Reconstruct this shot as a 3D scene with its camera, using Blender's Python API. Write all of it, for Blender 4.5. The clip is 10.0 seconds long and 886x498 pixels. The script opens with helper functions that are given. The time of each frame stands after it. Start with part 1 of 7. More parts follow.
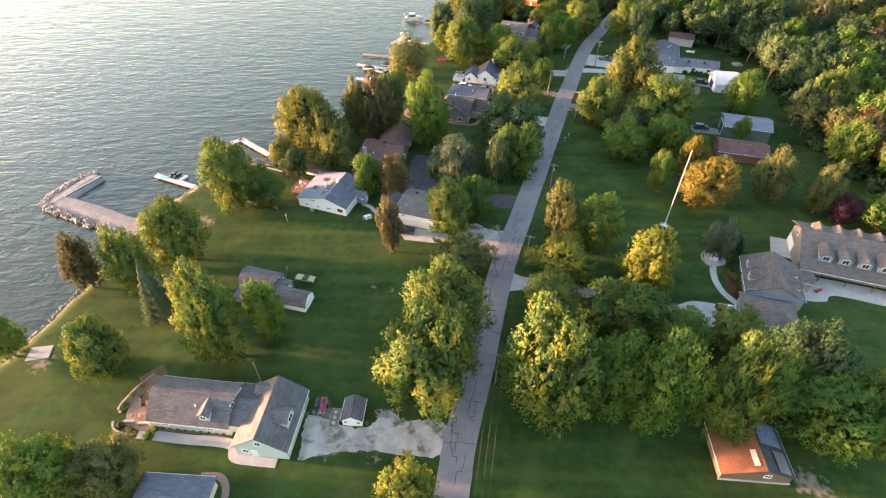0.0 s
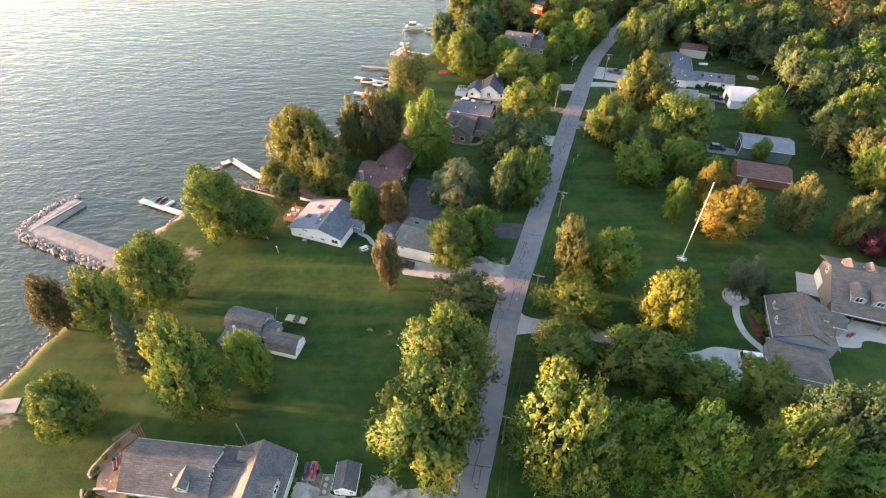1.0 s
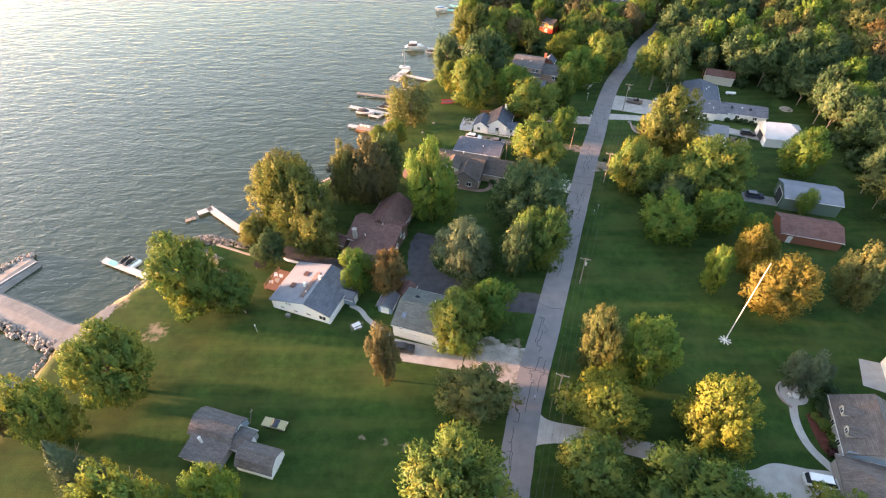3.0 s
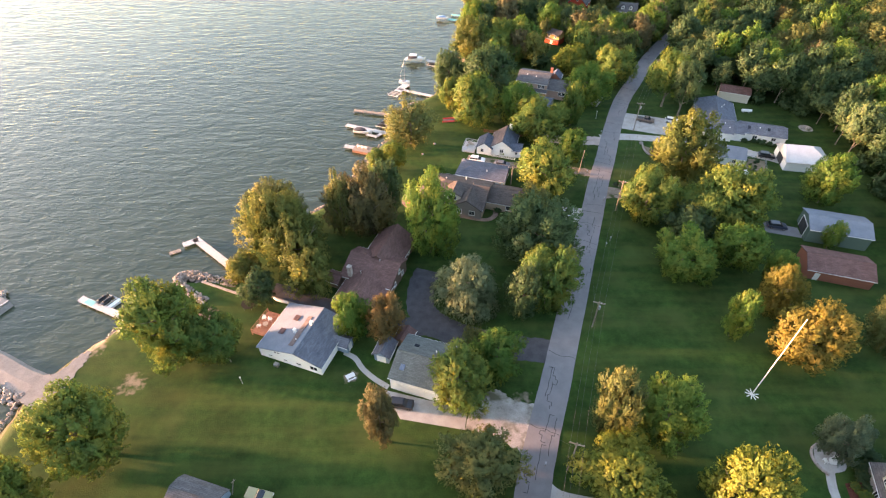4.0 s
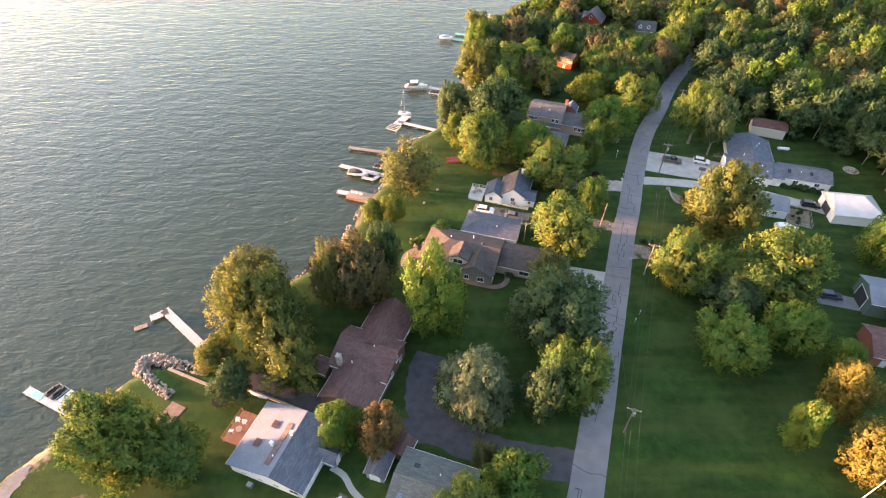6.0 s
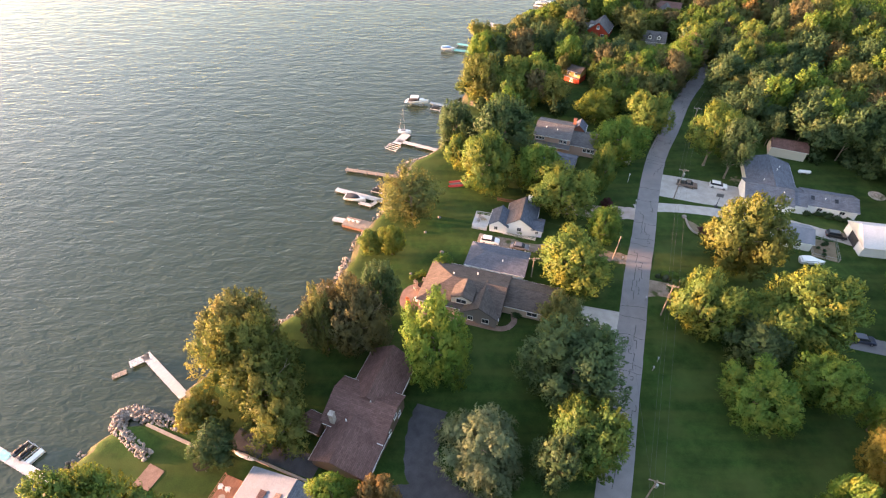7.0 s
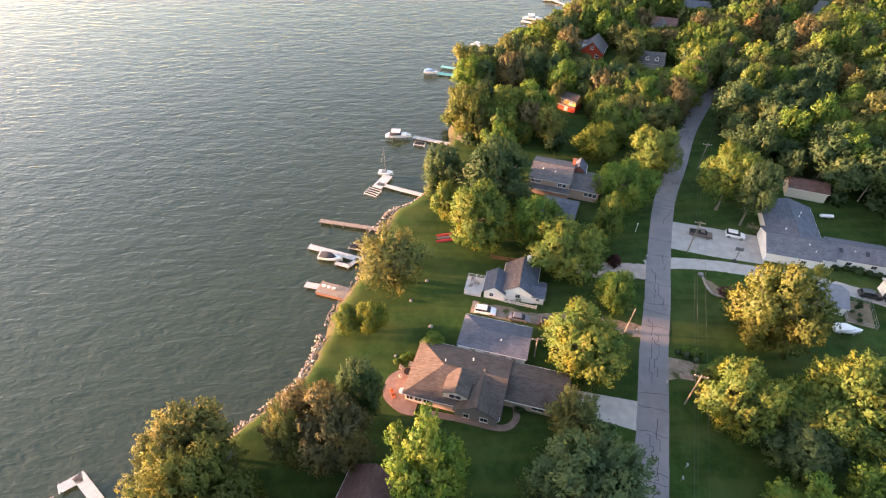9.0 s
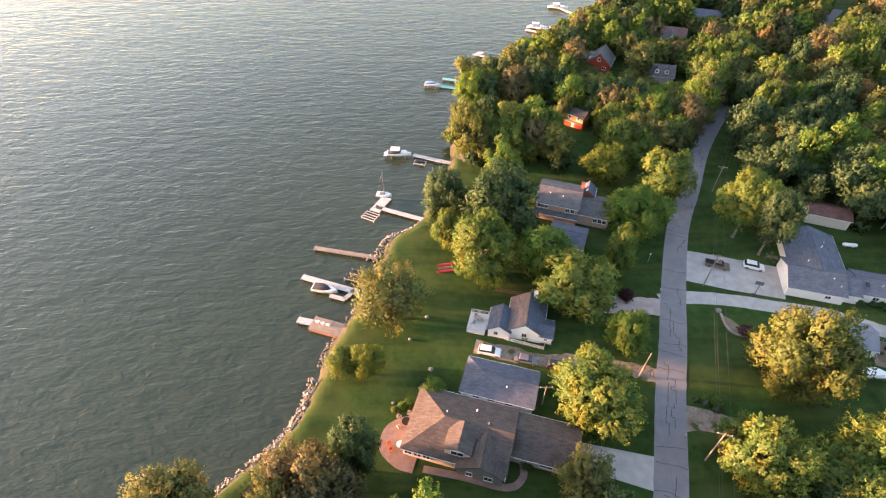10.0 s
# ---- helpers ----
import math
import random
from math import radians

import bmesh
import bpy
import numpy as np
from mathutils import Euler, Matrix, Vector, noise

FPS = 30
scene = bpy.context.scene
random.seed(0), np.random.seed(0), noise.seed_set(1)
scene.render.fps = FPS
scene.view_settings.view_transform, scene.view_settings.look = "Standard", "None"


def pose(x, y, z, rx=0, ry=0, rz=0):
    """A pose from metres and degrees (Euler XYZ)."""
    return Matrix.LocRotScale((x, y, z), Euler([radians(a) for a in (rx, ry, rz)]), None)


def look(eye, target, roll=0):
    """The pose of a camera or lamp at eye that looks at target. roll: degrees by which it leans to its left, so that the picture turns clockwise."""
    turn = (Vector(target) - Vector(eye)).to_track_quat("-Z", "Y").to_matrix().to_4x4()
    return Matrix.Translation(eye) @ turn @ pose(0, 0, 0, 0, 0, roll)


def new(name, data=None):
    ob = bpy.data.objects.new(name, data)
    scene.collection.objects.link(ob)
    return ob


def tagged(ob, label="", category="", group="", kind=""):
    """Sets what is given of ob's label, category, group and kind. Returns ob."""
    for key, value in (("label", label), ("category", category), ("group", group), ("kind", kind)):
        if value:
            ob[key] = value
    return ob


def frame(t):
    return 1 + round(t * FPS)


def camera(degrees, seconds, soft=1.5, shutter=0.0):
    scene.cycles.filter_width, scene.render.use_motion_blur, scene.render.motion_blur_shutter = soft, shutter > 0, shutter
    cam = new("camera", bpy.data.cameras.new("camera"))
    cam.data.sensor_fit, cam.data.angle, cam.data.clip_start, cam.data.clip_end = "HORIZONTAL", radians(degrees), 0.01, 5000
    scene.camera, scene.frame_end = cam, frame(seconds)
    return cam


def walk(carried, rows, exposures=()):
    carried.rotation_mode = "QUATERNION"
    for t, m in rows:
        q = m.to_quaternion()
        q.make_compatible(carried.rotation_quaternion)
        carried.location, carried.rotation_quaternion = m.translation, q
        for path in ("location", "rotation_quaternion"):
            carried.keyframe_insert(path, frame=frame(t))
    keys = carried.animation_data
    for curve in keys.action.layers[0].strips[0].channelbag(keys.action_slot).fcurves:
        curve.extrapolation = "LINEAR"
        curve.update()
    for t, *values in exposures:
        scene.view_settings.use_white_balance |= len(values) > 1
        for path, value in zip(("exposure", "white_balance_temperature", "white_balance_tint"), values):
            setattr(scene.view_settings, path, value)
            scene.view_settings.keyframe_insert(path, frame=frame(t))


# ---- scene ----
cam = camera(80.5, 10.0, soft=1.2)
# seconds, eye, point looked at, roll
PATH = [
    (0, (0.07, -0.76, 91.26), (0.22, 72.68, 23.38), -0.20),
    (0.5, (-0.05, 5.58, 91.50), (0.05, 78.91, 23.50), -0.15),
    (1, (-0.06, 11.86, 91.64), (-0.10, 85.13, 23.58), -0.22),
    (1.5, (-0.14, 18.15, 91.72), (-0.25, 91.40, 23.65), -0.23),
    (2, (-0.33, 24.54, 91.91), (-0.45, 97.65, 23.68), -0.20),
    (2.5, (-0.84, 30.38, 92.00), (-0.80, 103.46, 23.74), -0.06),
    (4, (-1.30, 49.45, 92.46), (-1.45, 122.47, 24.14), -0.11),
    (4.5, (-1.43, 55.28, 92.75), (-1.72, 128.22, 24.34), -0.22),
    (5, (-1.72, 61.83, 92.80), (-2.04, 134.78, 24.39), -0.20),
    (5.5, (-1.84, 67.59, 92.90), (-2.26, 140.51, 24.47), -0.25),
    (7, (-2.27, 86.13, 93.60), (-2.93, 158.83, 24.94), -0.31),
    (7.5, (-2.78, 91.72, 93.87), (-3.29, 164.30, 25.08), -0.23),
    (7.6, (-2.76, 92.99, 93.86), (-2.83, 165.57, 25.06), -0.19),
    (7.7, (-2.75, 94.27, 93.85), (-2.34, 166.84, 25.05), -0.16),
    (7.8, (-2.74, 95.54, 93.84), (-1.49, 168.09, 25.03), -0.12),
    (7.9, (-2.72, 96.82, 93.84), (-1.08, 169.35, 25.02), -0.09),
    (8, (-2.71, 98.09, 93.83), (-0.72, 170.61, 25.00), -0.05),
    (8.5, (-2.65, 103.71, 93.92), (-0.60, 176.19, 25.05), -0.06),
    (9, (-2.86, 109.89, 94.05), (-0.71, 182.34, 25.16), 0.08),
    (9.5, (-2.81, 115.17, 94.16), (-0.71, 187.61, 25.25), 0.14),
    (10, (-2.83, 120.87, 94.46), (-0.71, 193.19, 25.43), 0.25),
]
walk(cam, [(t, look(eye, target, roll)) for t, eye, target, roll in PATH], [(0, 3.38, 7150, 22.5), (5, 3.43, 7250, 25.5), (10, 3.27, 7350, 29.0)])

# ---- light ----
world = bpy.data.worlds.new("evening_sky")
scene.world = world
world.use_nodes = True
SUN_ELEV, SUN_ROT = radians(4.9), radians(-82.5)
_nt = world.node_tree
_sky = _nt.nodes.new("ShaderNodeTexSky")
_sky.sky_type, _sky.sun_disc, _sky.sun_elevation, _sky.sun_rotation = "NISHITA", False, SUN_ELEV, SUN_ROT
_sky.air_density, _sky.dust_density, _sky.ozone_density = 1.0, 1.4, 1.3
_nt.links.new(_sky.outputs[0], _nt.nodes["Background"].inputs[0])
_nt.nodes["Background"].inputs[1].default_value = 0.15
_sun = bpy.data.lights.new("sun", "SUN")
_sun.energy, _sun.angle, _sun.color = 3.9, radians(2.2), (1.0, 0.58, 0.36)
sun = new("sun", _sun)
_to = Vector((math.sin(SUN_ROT) * math.cos(SUN_ELEV), math.cos(SUN_ROT) * math.cos(SUN_ELEV), math.sin(SUN_ELEV)))
sun.matrix_world = look(_to * 300, (0, 0, 0))

G = 2.0  # lawn level above the lake


# ---- materials ----
def material(name, c1, c2, scale=1.0, rough=0.8, bump=0.0, fine=8.0, metal=0.0, spot=None, spots=0.17, per="", spread=0.0, stretch=None, coat=0.0):
    """Two colours mixed by noise at two scales; per: 'object' or 'island' shifts the brightness piece by piece."""
    m = bpy.data.materials.new(name)
    m.use_nodes = True
    nt = m.node_tree
    n, l = nt.nodes, nt.links
    b = n["Principled BSDF"]
    b.inputs["Roughness"].default_value = rough
    b.inputs["Metallic"].default_value = metal
    if rough >= 0.75:
        b.inputs["Specular IOR Level"].default_value = 0.15
    b.inputs["Coat Weight"].default_value = coat
    tc = n.new("ShaderNodeTexCoord")
    src = tc.outputs["Object"]
    if stretch:
        mp = n.new("ShaderNodeMapping")
        mp.inputs["Scale"].default_value = stretch
        l.new(src, mp.inputs[0])
        src = mp.outputs[0]
    a = n.new("ShaderNodeTexNoise")
    a.inputs["Scale"].default_value = scale
    a.inputs["Detail"].default_value = 4
    f = n.new("ShaderNodeTexNoise")
    f.inputs["Scale"].default_value = scale * fine
    f.inputs["Detail"].default_value = 3
    l.new(src, a.inputs[0])
    l.new(src, f.inputs[0])
    add = n.new("ShaderNodeMix")
    add.data_type = "FLOAT"
    add.inputs[0].default_value = 0.45
    l.new(a.outputs[0], add.inputs[2])
    l.new(f.outputs[0], add.inputs[3])
    ramp = n.new("ShaderNodeValToRGB")
    ramp.color_ramp.elements[0].position, ramp.color_ramp.elements[1].position = 0.36, 0.64
    ramp.color_ramp.elements[0].color, ramp.color_ramp.elements[1].color = (*c1, 1), (*c2, 1)
    l.new(add.outputs[0], ramp.inputs[0])
    out = ramp.outputs[0]
    if spot:
        s = n.new("ShaderNodeTexNoise")
        s.inputs["Scale"].default_value = scale * spots
        s.inputs["Detail"].default_value = 5
        l.new(src, s.inputs[0])
        r2 = n.new("ShaderNodeValToRGB")
        r2.color_ramp.elements[0].position, r2.color_ramp.elements[1].position = 0.52, 0.66
        l.new(s.outputs[0], r2.inputs[0])
        mx = n.new("ShaderNodeMix")
        mx.data_type = "RGBA"
        l.new(r2.outputs[0], mx.inputs[0])
        l.new(out, mx.inputs[6])
        mx.inputs[7].default_value = (*spot, 1)
        out = mx.outputs[2]
    if per:
        if per == "object":
            rnd = n.new("ShaderNodeObjectInfo").outputs["Random"]
        else:
            rnd = n.new("ShaderNodeNewGeometry").outputs["Random Per Island"]
        mr = n.new("ShaderNodeMapRange")
        mr.inputs[3].default_value, mr.inputs[4].default_value = 1 - spread, 1 + spread
        l.new(rnd, mr.inputs[0])
        hsv = n.new("ShaderNodeHueSaturation")
        l.new(mr.outputs[0], hsv.inputs["Value"])
        l.new(out, hsv.inputs["Color"])
        out = hsv.outputs[0]
    l.new(out, b.inputs["Base Color"])
    if bump:
        bp = n.new("ShaderNodeBump")
        bp.inputs["Strength"].default_value = bump
        bp.inputs["Distance"].default_value = 0.05
        l.new(f.outputs[0], bp.inputs["Height"])
        l.new(bp.outputs[0], b.inputs["Normal"])
    return m


def leaf_material(name, c1, c2, tip, tip_share=0.35):
    """Foliage: leaf-to-leaf and clump-to-clump colour, tree-to-tree shift, light through the leaf."""
    m = bpy.data.materials.new(name)
    m.use_nodes = True
    nt = m.node_tree
    n, l = nt.nodes, nt.links
    n.remove(n["Principled BSDF"])
    geo = n.new("ShaderNodeNewGeometry")
    tc = n.new("ShaderNodeTexCoord")
    big = n.new("ShaderNodeTexNoise")
    big.inputs["Scale"].default_value = 2.2
    big.inputs["Detail"].default_value = 2
    l.new(tc.outputs["Object"], big.inputs[0])
    mx = n.new("ShaderNodeMix")
    mx.data_type = "RGBA"
    mx.inputs[6].default_value, mx.inputs[7].default_value = (*c1, 1), (*c2, 1)
    fine = n.new("ShaderNodeTexNoise")
    fine.inputs["Scale"].default_value = 11.0
    fine.inputs["Detail"].default_value = 1
    l.new(tc.outputs["Object"], fine.inputs[0])
    spread = n.new("ShaderNodeMapRange")
    spread.inputs[1].default_value, spread.inputs[2].default_value = 0.32, 0.68
    l.new(fine.outputs[0], spread.inputs[0])
    both = n.new("ShaderNodeMix")
    both.data_type = "FLOAT"
    both.inputs[0].default_value = 0.3
    l.new(spread.outputs[0], both.inputs[2])
    l.new(geo.outputs["Random Per Island"], both.inputs[3])
    l.new(both.outputs[0], mx.inputs[0])
    ramp = n.new("ShaderNodeValToRGB")
    ramp.color_ramp.elements[0].position, ramp.color_ramp.elements[1].position = 0.62 - tip_share * 0.35, 0.75
    l.new(big.outputs[0], ramp.inputs[0])
    mt = n.new("ShaderNodeMix")
    mt.data_type = "RGBA"
    l.new(ramp.outputs[0], mt.inputs[0])
    l.new(mx.outputs[2], mt.inputs[6])
    mt.inputs[7].default_value = (*tip, 1)
    info = n.new("ShaderNodeObjectInfo")
    hue = n.new("ShaderNodeMapRange")
    hue.inputs[3].default_value, hue.inputs[4].default_value = 0.485, 0.512
    l.new(info.outputs["Random"], hue.inputs[0])
    val = n.new("ShaderNodeMapRange")
    val.inputs[3].default_value, val.inputs[4].default_value = 1.15, 0.85
    l.new(info.outputs["Random"], val.inputs[0])
    hsv = n.new("ShaderNodeHueSaturation")
    l.new(hue.outputs[0], hsv.inputs["Hue"])
    l.new(val.outputs[0], hsv.inputs["Value"])
    l.new(mt.outputs[2], hsv.inputs["Color"])
    dif, tra, gls = n.new("ShaderNodeBsdfDiffuse"), n.new("ShaderNodeBsdfTranslucent"), n.new("ShaderNodeMixShader")
    l.new(hsv.outputs[0], dif.inputs[0])
    l.new(hsv.outputs[0], tra.inputs[0])
    gls.inputs[0].default_value = 0.36
    l.new(dif.outputs[0], gls.inputs[1])
    l.new(tra.outputs[0], gls.inputs[2])
    wax, sheen = n.new("ShaderNodeBsdfGlossy"), n.new("ShaderNodeMixShader")
    wax.inputs["Roughness"].default_value = 0.5
    sheen.inputs[0].default_value = 0.01
    l.new(gls.outputs[0], sheen.inputs[1])
    l.new(wax.outputs[0], sheen.inputs[2])
    l.new(sheen.outputs[0], n["Material Output"].inputs[0])
    return m


LEAF = {
    "green": leaf_material("leaf_green", (0.056, 0.132, 0.026), (0.108, 0.205, 0.038), (0.205, 0.232, 0.036), 0.45),
    "gold": leaf_material("leaf_gold", (0.058, 0.119, 0.029), (0.112, 0.187, 0.044), (0.210, 0.213, 0.035), 0.48),
    "yellow": leaf_material("leaf_yellow", (0.076, 0.13, 0.022), (0.132, 0.182, 0.032), (0.2, 0.208, 0.032), 0.55),
    "olive": leaf_material("leaf_olive", (0.07, 0.104, 0.037), (0.128, 0.155, 0.054), (0.177, 0.157, 0.042), 0.48),
    "straw": leaf_material("leaf_straw", (0.074, 0.11, 0.028), (0.132, 0.16, 0.042), (0.185, 0.175, 0.042), 0.5),
    "brown": leaf_material("leaf_brown", (0.08, 0.086, 0.046), (0.138, 0.132, 0.063), (0.160, 0.125, 0.045), 0.5),
    "orange": leaf_material("leaf_orange", (0.115, 0.1, 0.044), (0.185, 0.142, 0.055), (0.219, 0.134, 0.040), 0.55),
    "dark": leaf_material("leaf_dark", (0.035, 0.075, 0.034), (0.070, 0.125, 0.051), (0.105, 0.134, 0.041), 0.28),
    "willow": leaf_material("leaf_willow", (0.082, 0.125, 0.066), (0.132, 0.18, 0.098), (0.17, 0.185, 0.08), 0.35),
    "spruce": leaf_material("leaf_spruce", (0.052, 0.09, 0.056), (0.1, 0.146, 0.090), (0.116, 0.136, 0.063), 0.25),
    "honey": leaf_material("leaf_honey", (0.13, 0.128, 0.028), (0.2, 0.175, 0.036), (0.26, 0.195, 0.042), 0.5),
    "plum": leaf_material("leaf_plum", (0.061, 0.024, 0.032), (0.11, 0.043, 0.049), (0.113, 0.054, 0.035), 0.3),
}
BARK = material("bark", (0.13, 0.11, 0.09), (0.26, 0.22, 0.18), 3.0, 0.95, 0.6)
GRASS = material("lawn_grass", (0.0125, 0.037, 0.007), (0.026, 0.060, 0.012), 0.6, 0.95, 1.0, 7.0, spot=(0.036, 0.062, 0.0155))


# worn places in the lawn: x, y, radius, strength
BARE = [(-63, 107, 4.2, 0.55), (-20, 108.4, 2.4, 0.6), (-76, 116, 5, 0.6), (-72, 122, 4, 0.5), (-49, 138, 3.6, 0.7), (-22.5, 50, 4, 0.6), (-20, 45, 5, 0.5), (-12, 42, 4, 0.35), (-12, 49, 4, 0.4),
        (-4, 80.2, 1.8, 0.42), (-8, 81, 1.8, 0.42), (-12, 82, 1.8, 0.38), (-16, 82.8, 1.8, 0.36), (14, 103.5, 3, 0.5), (5, 104, 2.4, 0.6), (-82, 62, 4, 0.5), (47, 176, 2, 0.45), (83, 213, 3.2, 0.5), (62, 37, 4.5, 0.55), (64, 33, 5, 0.5), (8, 260, 4, 0.6), (20, 200.4, 3, 0.5)]


def add_bank(m):
    """Earth and pebbles where the ground drops below the lawn's edge."""
    n, l = m.node_tree.nodes, m.node_tree.links
    b = n["Principled BSDF"]
    geo = n.new("ShaderNodeNewGeometry")
    sep = n.new("ShaderNodeSeparateXYZ")
    l.new(geo.outputs["Position"], sep.inputs[0])
    mr = n.new("ShaderNodeMapRange")
    mr.inputs[1].default_value, mr.inputs[2].default_value, mr.inputs[3].default_value, mr.inputs[4].default_value = 1.55, 1.9, 1.0, 0.0
    l.new(sep.outputs[2], mr.inputs[0])
    peb = n.new("ShaderNodeTexVoronoi")
    peb.inputs["Scale"].default_value = 3.0
    l.new(geo.outputs["Position"], peb.inputs[0])
    ramp = n.new("ShaderNodeValToRGB")
    ramp.color_ramp.elements[0].color, ramp.color_ramp.elements[1].color = (0.13, 0.11, 0.08, 1), (0.045, 0.045, 0.03, 1)
    ramp.color_ramp.elements[1].position = 0.6
    l.new(peb.outputs["Distance"], ramp.inputs[0])
    mx = n.new("ShaderNodeMix")
    mx.data_type = "RGBA"
    was = b.inputs["Base Color"].links[0].from_socket
    l.new(mr.outputs[0], mx.inputs[0])
    l.new(was, mx.inputs[6])
    l.new(ramp.outputs[0], mx.inputs[7])
    # clumps of coarser and paler grass, a few metres across
    c = n.new("ShaderNodeTexNoise")
    c.inputs["Scale"].default_value = 0.11
    c.inputs["Detail"].default_value = 6
    c.inputs["Roughness"].default_value = 0.65
    l.new(geo.outputs["Position"], c.inputs[0])
    cr = n.new("ShaderNodeMapRange")
    cr.inputs[1].default_value, cr.inputs[2].default_value, cr.inputs[3].default_value, cr.inputs[4].default_value = 0.3, 0.7, 0.62, 1.4
    l.new(c.outputs[0], cr.inputs[0])
    hsv = n.new("ShaderNodeHueSaturation")
    l.new(cr.outputs[0], hsv.inputs["Value"])
    l.new(mx.outputs[2], hsv.inputs["Color"])
    # faint streaks running towards the lake: mown lines and low-sun bands put into colour
    lane = n.new("ShaderNodeMapping")
    lane.inputs["Rotation"].default_value = (0, 0, radians(8))
    lane.inputs["Scale"].default_value = (0.035, 0.3, 1)
    l.new(geo.outputs["Position"], lane.inputs[0])
    st = n.new("ShaderNodeTexNoise")
    st.inputs["Scale"].default_value = 1.0
    st.inputs["Detail"].default_value = 4
    l.new(lane.outputs[0], st.inputs[0])
    sr = n.new("ShaderNodeMapRange")
    sr.inputs[1].default_value, sr.inputs[2].default_value, sr.inputs[3].default_value, sr.inputs[4].default_value = 0.42, 0.7, 0.0, 0.5
    l.new(st.outputs[0], sr.inputs[0])
    streaked = n.new("ShaderNodeMix")
    streaked.data_type = "RGBA"
    l.new(sr.outputs[0], streaked.inputs[0])
    l.new(hsv.outputs[0], streaked.inputs[6])
    streaked.inputs[7].default_value = (0.062, 0.082, 0.02, 1)
    # worn bare places, broken up by noise
    worn = None
    for x, y, r, k in BARE:
        dist = n.new("ShaderNodeVectorMath")
        dist.operation = "DISTANCE"
        dist.inputs[1].default_value = (x, y, G)
        l.new(geo.outputs["Position"], dist.inputs[0])
        fall = n.new("ShaderNodeMapRange")
        fall.inputs[1].default_value, fall.inputs[2].default_value, fall.inputs[3].default_value, fall.inputs[4].default_value = r * 0.3, r * 1.2, k, 0.0
        l.new(dist.outputs["Value"], fall.inputs[0])
        if worn is None:
            worn = fall.outputs[0]
        else:
            mxm = n.new("ShaderNodeMath")
            mxm.operation = "MAXIMUM"
            l.new(worn, mxm.inputs[0])
            l.new(fall.outputs[0], mxm.inputs[1])
            worn = mxm.outputs[0]
    crumb = n.new("ShaderNodeTexNoise")
    crumb.inputs["Scale"].default_value = 0.9
    crumb.inputs["Detail"].default_value = 5
    l.new(geo.outputs["Position"], crumb.inputs[0])
    sm = n.new("ShaderNodeMath")
    sm.operation = "ADD"
    l.new(worn, sm.inputs[0])
    l.new(crumb.outputs[0], sm.inputs[1])
    edge = n.new("ShaderNodeMapRange")
    edge.inputs[1].default_value, edge.inputs[2].default_value = 0.86, 1.1
    l.new(sm.outputs[0], edge.inputs[0])
    mb = n.new("ShaderNodeMix")
    mb.data_type = "RGBA"
    l.new(edge.outputs[0], mb.inputs[0])
    l.new(streaked.outputs[2], mb.inputs[6])
    mb.inputs[7].default_value = (0.2, 0.165, 0.12, 1)
    l.new(mb.outputs[2], b.inputs["Base Color"])


add_bank(GRASS)
ASPHALT = material("road_asphalt", (0.17, 0.165, 0.17), (0.22, 0.215, 0.217), 0.5, 0.95, 0.3, 20.0, spot=(0.24, 0.22, 0.22))
DARK_ASPHALT = material("dark_asphalt", (0.05, 0.05, 0.055), (0.085, 0.085, 0.09), 0.6, 0.95, 0.3, 20.0)
CONCRETE = material("concrete", (0.315, 0.30, 0.28), (0.42, 0.405, 0.38), 0.6, 0.9, 0.2, 12.0)
GRAVEL = material("gravel", (0.25, 0.22, 0.19), (0.47, 0.43, 0.385), 0.45, 1.0, 0.9, 14.0, spot=(0.13, 0.125, 0.08), spots=0.8)
EARTH_DRIVE = material("worn_earth_drive", (0.13, 0.1, 0.07), (0.33, 0.26, 0.21), 0.5, 1.0, 0.8, 8.0, spot=(0.06, 0.07, 0.025), spots=0.8)
# grey gravel with a low sunbeam's pink put into its colour
SUNLIT_GRAVEL = material("sunlit_gravel", (0.3, 0.235, 0.205), (0.45, 0.37, 0.33), 0.6, 1.0, 0.7, 9.0)
RED_MULCH = material("red_mulch", (0.07, 0.022, 0.016), (0.14, 0.05, 0.035), 1.2, 1.0, 0.6, 6.0)
PIER_GRAVEL = material("pier_gravel", (0.17, 0.158, 0.148), (0.27, 0.252, 0.238), 0.5, 1.0, 0.8, 9.0)
DIRT = material("bare_earth", (0.14, 0.11, 0.07), (0.23, 0.185, 0.13), 0.7, 1.0, 0.6, 9.0)
TAR = material("crack_tar", (0.02, 0.02, 0.022), (0.035, 0.035, 0.038), 4.0, 0.6)
ROCK = material("shore_rock", (0.21, 0.18, 0.16), (0.37, 0.33, 0.295), 0.9, 0.9, 0.5, per="island", spread=0.35)


